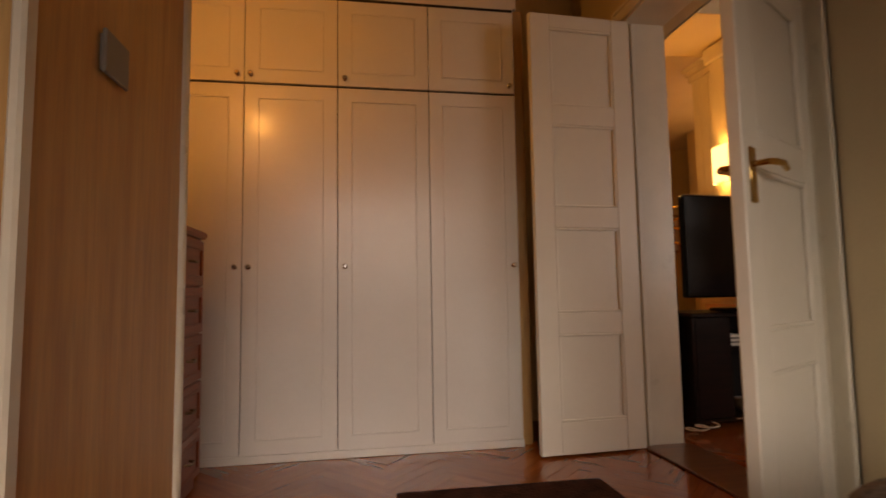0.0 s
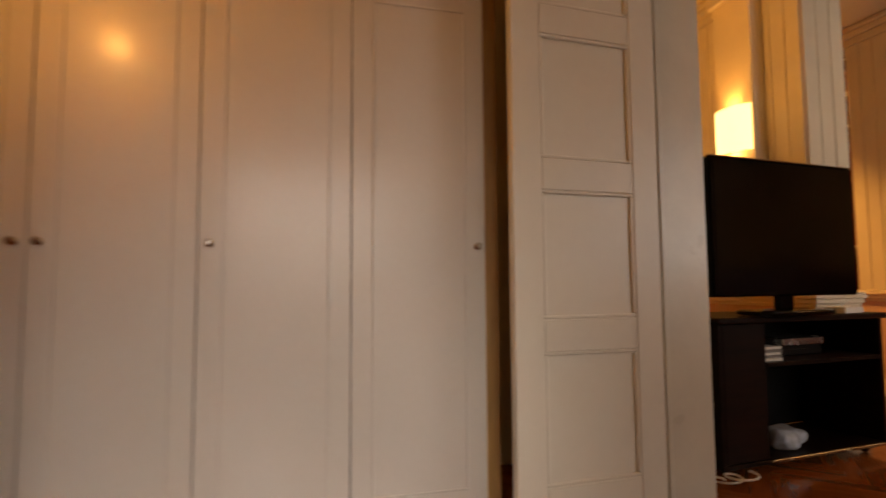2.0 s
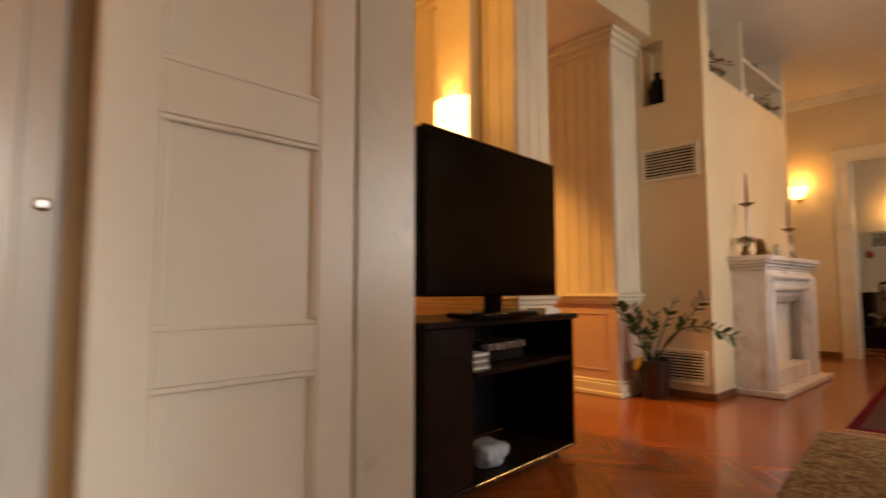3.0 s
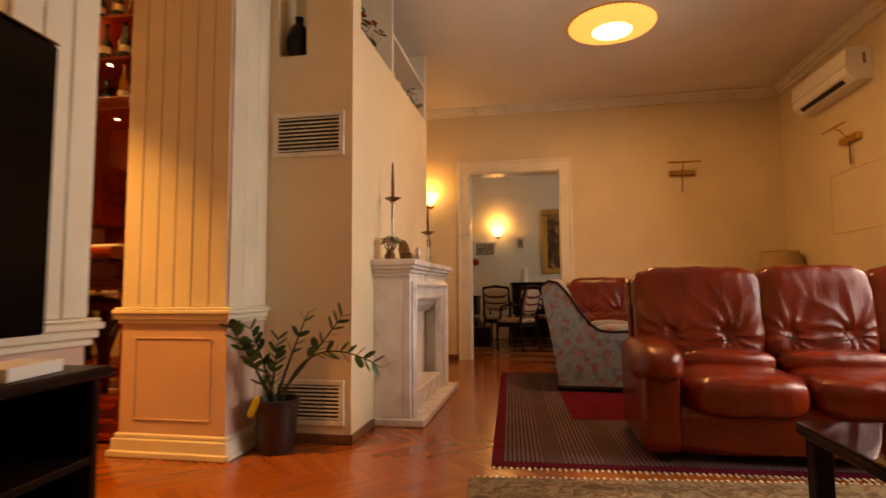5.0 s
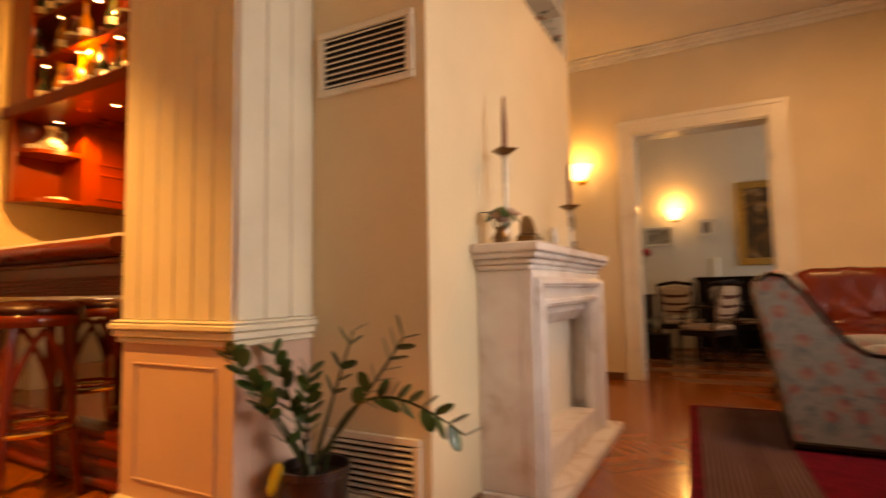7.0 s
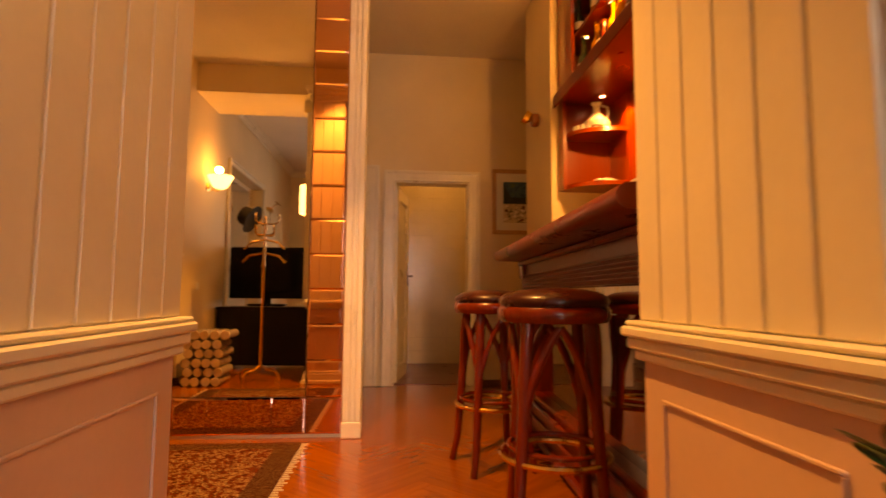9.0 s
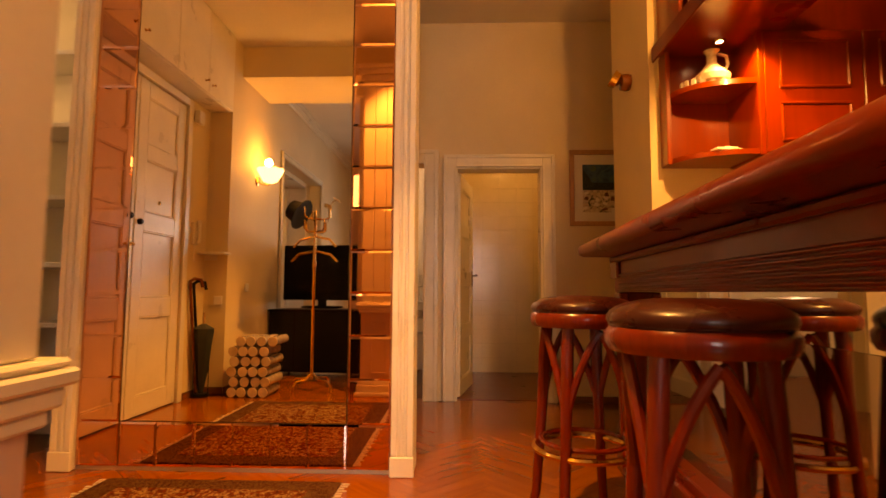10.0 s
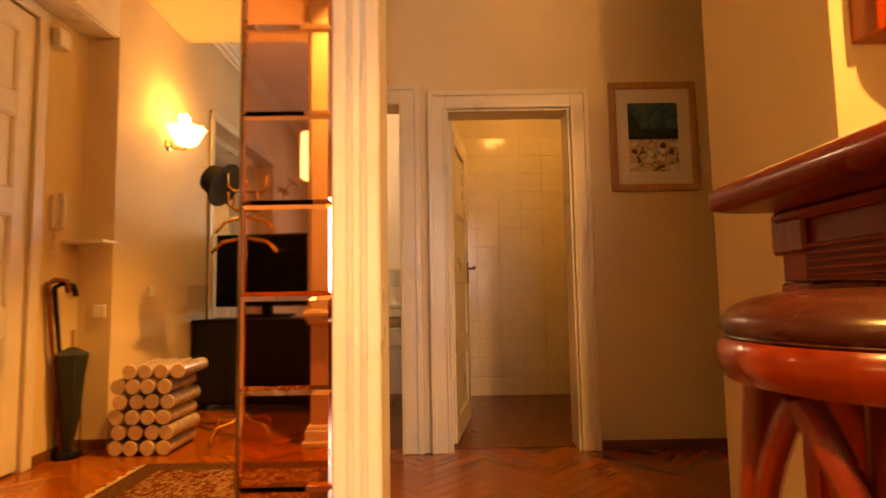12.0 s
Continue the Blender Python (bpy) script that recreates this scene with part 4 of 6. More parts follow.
def make_sofa(name, seats, label):
    s = thing(name, (0, 0, 0), label, "sofa", "leather sofas")
    half = seats * 0.31
    part("base", Shape().cushion(-half - 0.20, half + 0.20, -0.40, 0.44, 0.04, 0.30, 10, 8), LEATHER, s, smooth=True)
    for i in range(seats):
        a, b = -half + i * 0.62, -half + (i + 1) * 0.62
        part("seat_cushion", Shape().cushion(a + 0.002, b - 0.002, -0.49, 0.16, 0.235, 0.475, 3.6, 30, 0.038, i * 7.3), LEATHER, s, smooth=True)
        e0, e1 = (0.13 if i == 0 else 0), (0.13 if i == seats - 1 else 0)
        m = Matrix.Translation(((a + b) / 2, 0.27, 0.40)) @ Matrix.Rotation(radians(-9), 4, "X")
        c = Shape(m).cushion(-0.325 - e0, 0.325 + e1, -0.15, 0.15, 0.03, 0.65, 5.5, 44, 0.026, 3 + i * 5.1, [((0.17, -0.15, -0.13), 0.050, 0.05), ((-0.19, -0.15, -0.14), 0.040, 0.05)], [((0.17, -0.15, -0.13), 0.028, 0.17, 5.5), ((-0.19, -0.15, -0.14), 0.024, 0.15, 5.5)])
        part("back_cushion", c, LEATHER, s, smooth=True)
        part("back_seam", Shape(m).tube([(-0.20 + 0.04 * k, -0.134 - 0.012 * math.cos((k - 5) * 0.28), 0.20 - 0.03 * math.sin(k * 0.314)) for k in range(11)], 0.003, 6), BLACKLEATHER, s)
        part("lumbar_roll", Shape().cushion(a + 0.01, b - 0.01, -0.06, 0.18, 0.40, 0.56, 2.6, 24, 0.045, i), LEATHER, s, smooth=True)
    back = Matrix.Translation((0, 0.30, 0.40)) @ Matrix.Rotation(radians(-9), 4, "X")
    part("back_shell", Shape(back).cushion(-half - 0.13, half + 0.13, 0.02, 0.20, -0.25, 0.60, 9, 8), LEATHER, s, smooth=True)
    for sd in (-1, 1):
        x = sd * (half + 0.115)
        arm = Shape().cushion(x - 0.10, x + 0.10, -0.43, 0.38, 0.04, 0.54, 9, 10)
        part("arm", arm, LEATHER, s, smooth=True)
        part("arm_roll", Shape().cushion(x - 0.135, x + 0.135, -0.50, 0.30, 0.40, 0.625, 3.0, 14, 0.025, sd * 3), LEATHER, s, smooth=True)
        fr = Shape()
        for k in range(5):
            a = radians(-60 + k * 30)
            fr.tube([(x + 0.02 * k - 0.04, -0.497 + 0.008 * abs(k - 2), 0.56 - 0.01 * k), (x + 0.016 * k - 0.03, -0.488, 0.48), (x + 0.010 * k - 0.02, -0.462, 0.42)], [0.007, 0.009, 0.004], 6)
        part("arm_pleat", fr, LEATHER, s, smooth=True)
        part("wood_trim", Shape(back).tube([(sd * (half + 0.145), -0.03, 0.15), (sd * (half + 0.155), -0.055, 0.32), (sd * (half + 0.155), -0.035, 0.55), (sd * (half + 0.145), 0.03, 0.60)], [0.016, 0.018, 0.018, 0.012], 8), VIOLIN, s, "reddish wooden trim strip", True)
        for y in (-0.36, 0.38):
            part("foot", Shape().lathe([(0.03, 0.0), (0.035, 0.05)], sd * (half + 0.1), y, 10), DARKWOOD, s)
    return s


sofa = make_sofa("sofa", 3, "chestnut brown leather sofa with tufted back and rolled arms")
sofa.matrix_basis = pose(5.24, 0.35, 0, 0, 0, -90)
sofa2 = copy_thing(sofa, pose(8.26, 0.60, 0, 0, 0, -90))
sofa2["label"] = "chestnut leather sofa standing along the end wall"

ac = thing("armchair", (7.15, 1.46, 0), "high-backed armchair in grey floral upholstery with dark piping", "armchair")
side = [(0.40, 0.06), (0.47, 0.50), (0.545, 0.86), (0.54, 0.945), (0.48, 0.99), (0.40, 0.97), (0.31, 0.87), (0.22, 0.73), (0.12, 0.60), (0.04, 0.545), (-0.08, 0.535), (-0.24, 0.545), (-0.36, 0.52), (-0.41, 0.46), (-0.42, 0.30), (-0.40, 0.06)]
for sd in (-1, 1):
    a, b = sd * 0.40, sd * 0.27
    part("side_panel", Shape().prism(side, min(a, b), max(a, b), "x"), FLORAL, ac)
    part("piping", Shape().tube([(sd * 0.402, y, z) for y, z in side[3:14]], 0.011, 8), DARKWOOD, ac, "dark carved piping", True)
    part("side_padding", Shape().cushion(sd * 0.405 if sd < 0 else 0.25, 0.405 if sd > 0 else -0.25, -0.36, 0.10, 0.40, 0.60, 3.0, 10, 0.02), FLORAL, ac, smooth=True)
part("backrest", Shape(Matrix.Translation((0, 0.34, 0.62)) @ Matrix.Rotation(radians(-17), 4, "X")).cushion(-0.36, 0.36, -0.14, 0.13, -0.28, 0.40, 3.2, 14, 0.02), FLORAL, ac, smooth=True)
part("seat_cushion", Shape().cushion(-0.28, 0.28, -0.43, 0.22, 0.28, 0.50, 3.4, 12, 0.02), FLORAL, ac, smooth=True)
part("front_panel", Shape().box(-0.27, 0.27, -0.39, -0.30, 0.06, 0.32, 0.02), FLORAL, ac)
part("skirt_trim", Shape().box(-0.41, 0.41, -0.41, 0.42, 0.025, 0.065, 0.01), DARKWOOD, ac)
for x in (-0.33, 0.33):
    for y in (-0.34, 0.34):
        part("foot", Shape().lathe([(0.02, 0), (0.026, 0.03)], x, y, 10), DARKWOOD, ac)


def rug(name, at, turn, w, d, mats, label, border, inner=None):
    r = thing(name, at, label, "rug", turn=turn)
    part("ground", Shape().box(-w / 2, w / 2, -d / 2, d / 2, 0.0005, 0.009, 0.003), mats[0], r)
    part("field", Shape().box(-w / 2 + border, w / 2 - border, -d / 2 + border, d / 2 - border, 0.009, 0.012, 0.001), mats[1], r)
    if inner:
        part("medallion", Shape().box(*inner, 0.012, 0.0145, 0.001), mats[0], r, "crimson middle field")
    fr = Shape()
    for sd in (-1, 1):
        n = int(d / 0.03)
        for i in range(n):
            y = -d / 2 + (i + 0.5) * d / n
            fr.box(sd * w / 2, sd * (w / 2 + 0.035 + 0.01 * math.sin(i * 2.3)), y - 0.006, y + 0.006, 0.001, 0.004)
    tagged(part("fringe", fr, CREAMCLOTH, r), kind="stuff")
    return r


rug("living_rug", (6.30, 1.22, 0), 3.2, 3.14, 2.30, (RUG_RED, RUG_LIVING), "large grey striped rug with crimson border and middle", 0.06, (-0.55, 0.75, -0.75, 0.62))
rug("small_rug", (3.86, 1.30, 0), 6.0, 1.45, 2.0, (RUG_BEIGE, RUG_BEIGE), "faded beige and green rug", 0.07)

ct = thing("coffee_table", (3.43, 0.84, 0), "low coffee table with smoked glass top", "coffee table")
part("tabletop", Shape().box(-0.5, 0.5, -0.30, 0.30, 0.435, 0.45, 0.004), SMOKED, ct, "smoked glass top")
part("rim", Shape().box(-0.5, 0.5, -0.30, 0.30, 0.405, 0.434, 0.005), DARKWOOD, ct)
for x in (-0.45, 0.45):
    for y in (-0.25, 0.25):
        part("leg", Shape().box(x - 0.03, x + 0.03, y - 0.03, y + 0.03, 0.012, 0.405, 0.005), DARKWOOD, ct)

# fireplace
fp = thing("fireplace", (5.99, 3.143, 0), "cream marble fireplace surround with stepped mantelshelf", "fireplace")
L, R, F = -0.605, 0.715, -0.26
part("hearth", Shape().box(-0.62, 0.875, -0.355, 0, 0.001, 0.055, 0.008), MARBLE, fp, "marble hearth slab")
part("side_panel", Shape().box(L, L + 0.06, F + 0.061, 0, 0.055, 1.01, 0.004), MARBLE, fp)
part("side_panel", Shape().box(R - 0.06, R, F + 0.061, 0, 0.055, 1.01, 0.004), MARBLE, fp)
fr = Shape().box(L, L + 0.17, F, F + 0.06, 0.055, 1.01, 0.006).box(R - 0.17, R, F, F + 0.06, 0.055, 1.01, 0.006).box(L + 0.17, R - 0.17, F, F + 0.06, 0.84, 1.01, 0.006)
part("front_frame", fr, MARBLE, fp)
m = Shape()
for o, t, w0 in ((0.022, 0.05, 0.02), (0.034, 0.028, 0.03), (0.014, 0.03, 0.12)):
    a, b, z = L + w0, R - w0, 1.0 - w0
    m.box(a, a + t, F - o, F, 0.056, z, 0.008).box(b - t, b, F - o, F, 0.056, z, 0.008).box(a + t, b - t, F - o, F, z - t, z, 0.008)
part("frame_moulding", m, MARBLE, fp)
part("sill", Shape().box(L + 0.171, R - 0.171, F + 0.014, -0.091, 0.0555, 0.195, 0.006), MARBLE, fp, "raised marble sill in the opening")
part("back_panel", Shape().box(L + 0.06, R - 0.06, -0.09, -0.07, 0.055, 0.90), WALL_PALE, fp, "pale board closing the opening")
part("hood", Shape().prism([(-0.198, 0.80), (-0.15, 0.74), (-0.092, 0.74), (-0.092, 0.838), (-0.198, 0.838)], L + 0.17, R - 0.17, "x"), MARBLE, fp)
ms = Shape()
for d, z0, z1 in ((0.02, 1.01, 1.035), (0.035, 1.035, 1.06), (0.06, 1.06, 1.085), (0.075, 1.085, 1.127)):
    ms.box(L - d, R + d, F - d + 0.02, 0, z0, z1, 0.007)
part("mantelshelf", ms, MARBLE, fp, "stepped marble shelf")
solid("poker", Shape().tube([(5.62, 2.96, 0.206), (5.72, 2.97, 0.206), (5.82, 2.99, 0.207)], 0.010, 8), BLACK, True, "short black iron bar on the fireplace sill", "poker")

MZ = 1.128


def candlestick(x, y, h, label, ring=False):
    c = thing("candlestick", (x, y, MZ), label, "candlestick", "candlesticks on the mantel")
    part("base", Shape().lathe([(0.055, 0), (0.05, 0.012), (0.02, 0.022), (0.014, 0.05)], n=16), SILVER, c, smooth=True)
    part("stem", Shape().lathe([(0.013, 0.05), (0.010, h * 0.5), (0.013, h - 0.02), (0.02, h)], n=12), SILVER, c, smooth=True)
    part("drip_pan", Shape().lathe([(0.015, h), (0.055, h + 0.022), (0.065, h + 0.03), (0.02, h + 0.026)], n=4), BRONZE, c)
    part("candle", Shape().lathe([(0.012, h + 0.02), (0.011, h + 0.15), (0.006, h + 0.27), (0.002, h + 0.29)], n=12), CANDLE_RED, c, "tapered dark red candle", True)
    if ring:
        part("ring", Shape().tube([(0.035 + 0.05 * math.cos(a * 0.5236), 0, h - 0.07 + 0.05 * math.sin(a * 0.5236)) for a in range(12)], 0.008, 8, True), BRONZE, c)


candlestick(5.50, 3.04, 0.42, "tall silver candlestick with a red candle")
candlestick(6.42, 2.98, 0.27, "silver candlestick with a red candle and bronze ring", True)


def posy(name, at, n, r, mat, label, leafy=LEAF, stalk=0.12, seed=1):
    rnd = random.Random(seed)
    p = thing(name, at, label, "flowers")
    part("vase", Shape().lathe([(0.03, 0), (0.038, 0.03), (0.022, 0.06), (0.028, 0.075)], n=14), BRONZE, p, smooth=True)
    lv = Shape()
    for i in range(n):
        a, t = rnd.random() * 6.28, 0.3 + rnd.random() * 0.9
        tip = Vector((math.cos(a) * r * t, math.sin(a) * r * t, 0.07 + stalk * (0.5 + rnd.random() * 0.7)))
        lv.tube([(0, 0, 0.06), tip * 0.6, tip], [0.002, 0.002, 0.001], 5)
        q = Shape(Matrix.Translation(tip) @ Matrix.Rotation(a, 4, "Z") @ Matrix.Rotation(rnd.random(), 4, "Y"))
        if i % 2:
            for k in range(5):
                b = k * 1.2566
                q.cushion(0.014 * math.cos(b) - 0.011, 0.014 * math.cos(b) + 0.011, 0.014 * math.sin(b) - 0.011, 0.014 * math.sin(b) + 0.011, -0.004, 0.010, 2.0, 2)
            part("blossom", q, mat, p, smooth=True)
        else:
            q.cushion(-0.035, 0.035, -0.014, 0.014, -0.003, 0.003, 2.0, 3)
            part("leaf", q, leafy, p, smooth=True)
    part("stalks", lv, STEM, p)
    return p


posy("dried_flowers", (5.425, 3.04, MZ), 22, 0.058, FLOWER_PINK, "small bunch of dark dried flowers on the mantel", LEAF, 0.07, 3)
item("trinket_box", Shape().box(-0.07, 0.07, -0.045, 0.045, 0, 0.04, 0.006).box(-0.06, 0.06, -0.035, 0.035, 0.04, 0.055, 0.006), BRONZE, pose(5.53, 2.94, MZ, 0, 0, 5), "small bronze box on the mantel", "box")
item("oval_plaque", Shape(Matrix.Rotation(radians(80), 4, "X")).lathe([(0.02, -0.008), (0.062, -0.006), (0.066, 0.0), (0.062, 0.008), (0.035, 0.010)], n=24, sy=1.25), BRONZE, pose(5.74, 3.02, MZ + 0.085, 0, 0, 50), "oval bronze plaque standing on the mantel", "plaque", smooth=True)
item("small_bust", Shape().lathe([(0.035, 0), (0.03, 0.02), (0.018, 0.03), (0.03, 0.06), (0.022, 0.085), (0.026, 0.11), (0.012, 0.14)], n=14), SILVER, pose(6.12, 3.0, MZ), "small silver figurine on the mantel", "figurine", smooth=True)
item("small_dish", Shape().lathe([(0.03, 0), (0.055, 0.012), (0.06, 0.018), (0.02, 0.014)], n=16), BRONZE, pose(6.25, 2.93, MZ), "flat bronze dish on the mantel", "dish", smooth=True)
item("small_jug", Shape().lathe([(0.025, 0), (0.034, 0.03), (0.018, 0.07), (0.022, 0.09)], n=14), BRONZE, pose(6.56, 3.0, MZ), "little dark metal jug on the mantel", "jug", smooth=True)


def air_vent(name, y0, y1, z0, z1, label, tilt=-35):
    v = thing(name, (4.946, (y0 + y1) / 2, z0), label, "vent", "chimney air vents")
    h, w2 = z1 - z0, (y1 - y0) / 2
    part("frame", Shape().box(-0.016, 0, -w2, w2, 0, 0.03, 0.004).box(-0.016, 0, -w2, w2, h - 0.03, h, 0.004).box(-0.016, 0, -w2, -w2 + 0.035, 0.03, h - 0.03, 0.004).box(-0.016, 0, w2 - 0.035, w2, 0.03, h - 0.03, 0.004), TRIM, v)
    # sheet coloured dark for the shade of the duct, which has no depth here
    part("backing", Shape().box(-0.003, -0.001, -w2 + 0.03, w2 - 0.03, 0.03, h - 0.03), SHADOWGAP, v)
    n = 9
    for i in range(n):
        z = 0.03 + (i + 0.5) * (h - 0.06) / n
        s = Shape(Matrix.Translation((-0.009, 0, z)) @ Matrix.Rotation(radians(tilt), 4, "Y"))
        part("slat", s.box(-0.009, 0.009, -w2 + 0.035, w2 - 0.035, -0.003, 0.003, 0.001), TRIM, v)


air_vent("air_vent", 3.195, 3.676, 1.762, 2.048, "cream slatted vent high on the chimney breast")
air_vent("air_vent", 3.185, 3.655, 0.105, 0.375, "cream slatted vent low on the chimney breast", -14)
item("dark_vase", Shape().lathe([(0.05, 0), (0.075, 0.06), (0.085, 0.14), (0.06, 0.22), (0.025, 0.26), (0.03, 0.30)], n=18), GLOSSBLACK, pose(5.04, 3.555, 2.431), "black rounded vase in the chimney niche", "vase", smooth=True)

# open shelves above the chimney
cs = thing("wall_shelf", (6.15, 3.155, 2.651), "white open shelf over the chimney breast with ornaments", "shelf")
part("post", Shape().box(-0.27, -0.235, -0.005, 0.26, 0, 0.685, 0.003), TRIM, cs)
part("post", Shape().box(0.93, 0.965, -0.005, 0.26, 0, 0.685, 0.003), TRIM, cs)
part("board", Shape().box(-0.234, 0.929, -0.005, 0.26, 0.33, 0.362, 0.003), TRIM, cs)
for x, r, n, mt, sd in ((5.30, 0.12, 16, FLOWER_RED, 5), (5.52, 0.12, 14, FLOWER_PINK, 6), (6.75, 0.10, 14, FLOWER_PINK, 7), (6.97, 0.12, 16, FLOWER_PINK, 8)):
    posy("dried_flowers", (x, 3.25, 2.652), n, r, mt, "dried roses on the chimney shelf", LEAF, 0.12, sd)
for i, x in enumerate((6.05, 6.22, 6.42)):
    item("metal_cup", Shape().lathe([(0.035, 0), (0.012, 0.02), (0.012, 0.06), (0.045, 0.10), (0.05, 0.15), (0.045, 0.15)], n=14), SILVER, pose(x, 3.27, 2.652), "tarnished metal goblet on the chimney shelf", "goblet", "goblets on the shelf", True)
for i, x in enumerate((6.25, 6.75)):
    item("wooden_ornament", Shape(Matrix.Rotation(radians(70), 4, "X")).lathe([(0.02, 0), (0.07, 0.01), (0.075, 0.03), (0.05, 0.045)], n=18, sy=1.7, wave=0.12, waves=2), VIOLIN, pose(x, 3.30, 3.13), "varnished brown violin-shaped ornament", "ornament", smooth=True)

# plant
pl = thing("potted_plant", (4.74, 3.52, 0), "green zamia plant with arching stems in a dark pot", "plant")
part("pot", Shape().lathe([(0.095, 0.002), (0.10, 0.01), (0.125, 0.27), (0.133, 0.275), (0.133, 0.30), (0.120, 0.30), (0.115, 0.26)], n=24), POT, pl, smooth=True)
part("soil", Shape().lathe([(0.05, 0.255), (0.115, 0.262), (0.02, 0.272)], n=16), SOIL, pl)
part("yellow_tag", Shape(Matrix.Translation((-0.13, 0.07, 0.27)) @ Matrix.Rotation(radians(25), 4, "X")).cushion(-0.008, 0.008, -0.022, 0.022, -0.06, 0.07, 3, 4), surface("yellow_leaf", (0.42, 0.36, 0.05), 0.6, var=0.2, scale=20), pl, "yellow withered leaf")
rnd = random.Random(12)
for bend, tip, n, first in (((0.0, -0.08, 0.54), (-0.03, -0.20, 0.79), 6, 0.55), ((0.0, -0.22, 0.54), (-0.02, -0.40, 0.77), 6, 0.6), ((-0.05, -0.20, 0.74), (-0.10, -0.66, 0.50), 11, 0.42),
                            ((-0.15, 0.10, 0.58), (-0.27, 0.13, 0.72), 9, 0.4), ((-0.05, -0.01, 0.46), (-0.07, -0.04, 0.64), 8, 0.3), ((-0.12, 0.05, 0.45), (-0.20, 0.05, 0.55), 8, 0.35), ((-0.04, 0.06, 0.5), (-0.08, 0.12, 0.70), 7, 0.4)):
    p0, p1, p2 = Vector((rnd.uniform(-0.04, 0.04), rnd.uniform(-0.04, 0.04), 0.265)), Vector(bend), Vector(tip)
    pts = [(1 - t) ** 2 * p0 + 2 * t * (1 - t) * p1 + t * t * p2 for t in [i / 12 for i in range(13)]]
    st = part("stem", Shape().tube(pts, [0.009 - 0.0005 * i for i in range(13)], 6), STEM, pl, smooth=True)
    for i in range(n):
        t = first + (1 - first) * i / (n - 1)
        c = (1 - t) ** 2 * p0 + 2 * t * (1 - t) * p1 + t * t * p2
        d = (2 * (1 - t) * (p1 - p0) + 2 * t * (p2 - p1)).normalized()
        flat = d.cross(Vector((1, 0.15, 0.1))).normalized()
        for sd in (-1, 1):
            if rnd.random() < 0.22:
                continue
            way = (d * 0.75 + flat * sd * 0.8 + Vector((rnd.uniform(-0.35, 0.1), 0, 0.15))).normalized()
            ln = rnd.uniform(0.066, 0.088)
            q = Shape(Matrix.Translation(c + way * ln * 0.5) @ way.to_track_quat("X", "Z").to_matrix().to_4x4() @ Matrix.Rotation(rnd.uniform(-0.5, 0.5), 4, "X"))
            q.cushion(-ln / 2, ln / 2, -0.023, 0.023, -0.0022, 0.0022, 2.0, 4)
            part("leaf", q, LEAF, st, smooth=True)

# lamps and fixtures
cl = thing("ceiling_lamp", (6.75, 1.32, 3.255), "large lit amber glass dish lamp on the ceiling", "ceiling lamp")
part("shade", Shape().lathe([(0.19, 0.004), (0.27, 0.018), (0.34, 0.038), (0.385, 0.060), (0.37, 0.068)], n=192, wave=0.022, waves=48), SHADE, cl, "fluted amber glass", True)
part("bowl", Shape().lathe([(0.02, -0.022), (0.10, -0.016), (0.17, 0.0), (0.195, 0.014)], n=48), SHADE_CORE, cl, "bright frosted middle", True)
part("rim", Shape().lathe([(0.365, 0.066), (0.38, 0.070), (0.37, 0.076), (0.10, 0.080), (0.10, 0.0845)], n=32), BRASS, cl)


def sconce(name, at, turn, label, kind_of="fluted", watts=14):
    """A wall lamp, back at the origin, facing +x."""
    s = thing(name, at, label, "wall lamp", turn=turn)
    part("wall_plate", Shape(Matrix.Rotation(radians(90), 4, "Y")).lathe([(0.05, 0.001), (0.045, 0.012), (0.02, 0.02)], n=18), BRASS, s, smooth=True)
    part("arm", Shape().tube([(0.015, 0, 0), (0.05, 0, -0.03), (0.12, 0, -0.04), (0.14, 0, -0.01)], 0.008, 8), BRASS, s, smooth=True)
    if kind_of == "fluted":
        part("shade", Shape().lathe([(0.025, -0.02), (0.07, 0.0), (0.10, 0.06), (0.135, 0.13), (0.128, 0.13)], 0.14, 0, 36, wave=0.07, waves=9), SHADE_HOT, s, "lit frilled glass shade", True)
    else:
        part("shade", Shape().lathe([(0.03, -0.02), (0.062, 0.01), (0.075, 0.06), (0.072, 0.12), (0.064, 0.12)], 0.14, 0, 24), SHADE_HOT, s, "lit glass shade", True)
    z = at[2] + 0.20
    a = radians(turn)
    lamp(name + "_light", "POINT", (at[0] + 0.12 * math.cos(a), at[1] + 0.12 * math.sin(a), z), watts, AMBER, 0.04)
    return s


wl = thing("wall_lamp", (2.963, 3.965, 1.78), "lit half-round glass wall lamp on the pilaster", "wall lamp")
half = [(-0.085 * math.sin(radians(a)), 0.15 * math.cos(radians(a))) for a in range(0, 181, 15)]
inner = [(x * 0.93, y * 0.93) for x, y in half[::-1]]
part("shade", Shape().prism(half + inner, 0.0, 0.31, "z"), SHADE_HOT, wl, "lit frosted half cylinder", True)
part("wall_plate", Shape().box(-0.012, 0.0, -0.05, 0.05, 0.08, 0.24, 0.003), BRASS, wl)
lamp("wall_lamp_up", "SPOT", (2.925, 3.965, 2.02), 26, AMBER, 0.03, (2.95, 3.965, 3.0), None, 75)
lamp("wall_lamp_down", "SPOT", (2.925, 3.965, 1.85), 20, AMBER, 0.03, (2.95, 3.965, 0.5), None, 95)
sconce("wall_lamp", (-0.875, 1.717, 1.95), 90, "small lit glass wall lamp on the partition facing the wardrobe", "round", 30)
sconce("wall_lamp", (XW + 0.002, 3.86, 2.08), 0, "lit wall lamp with frilled glass shade in the hall", "fluted", 20)
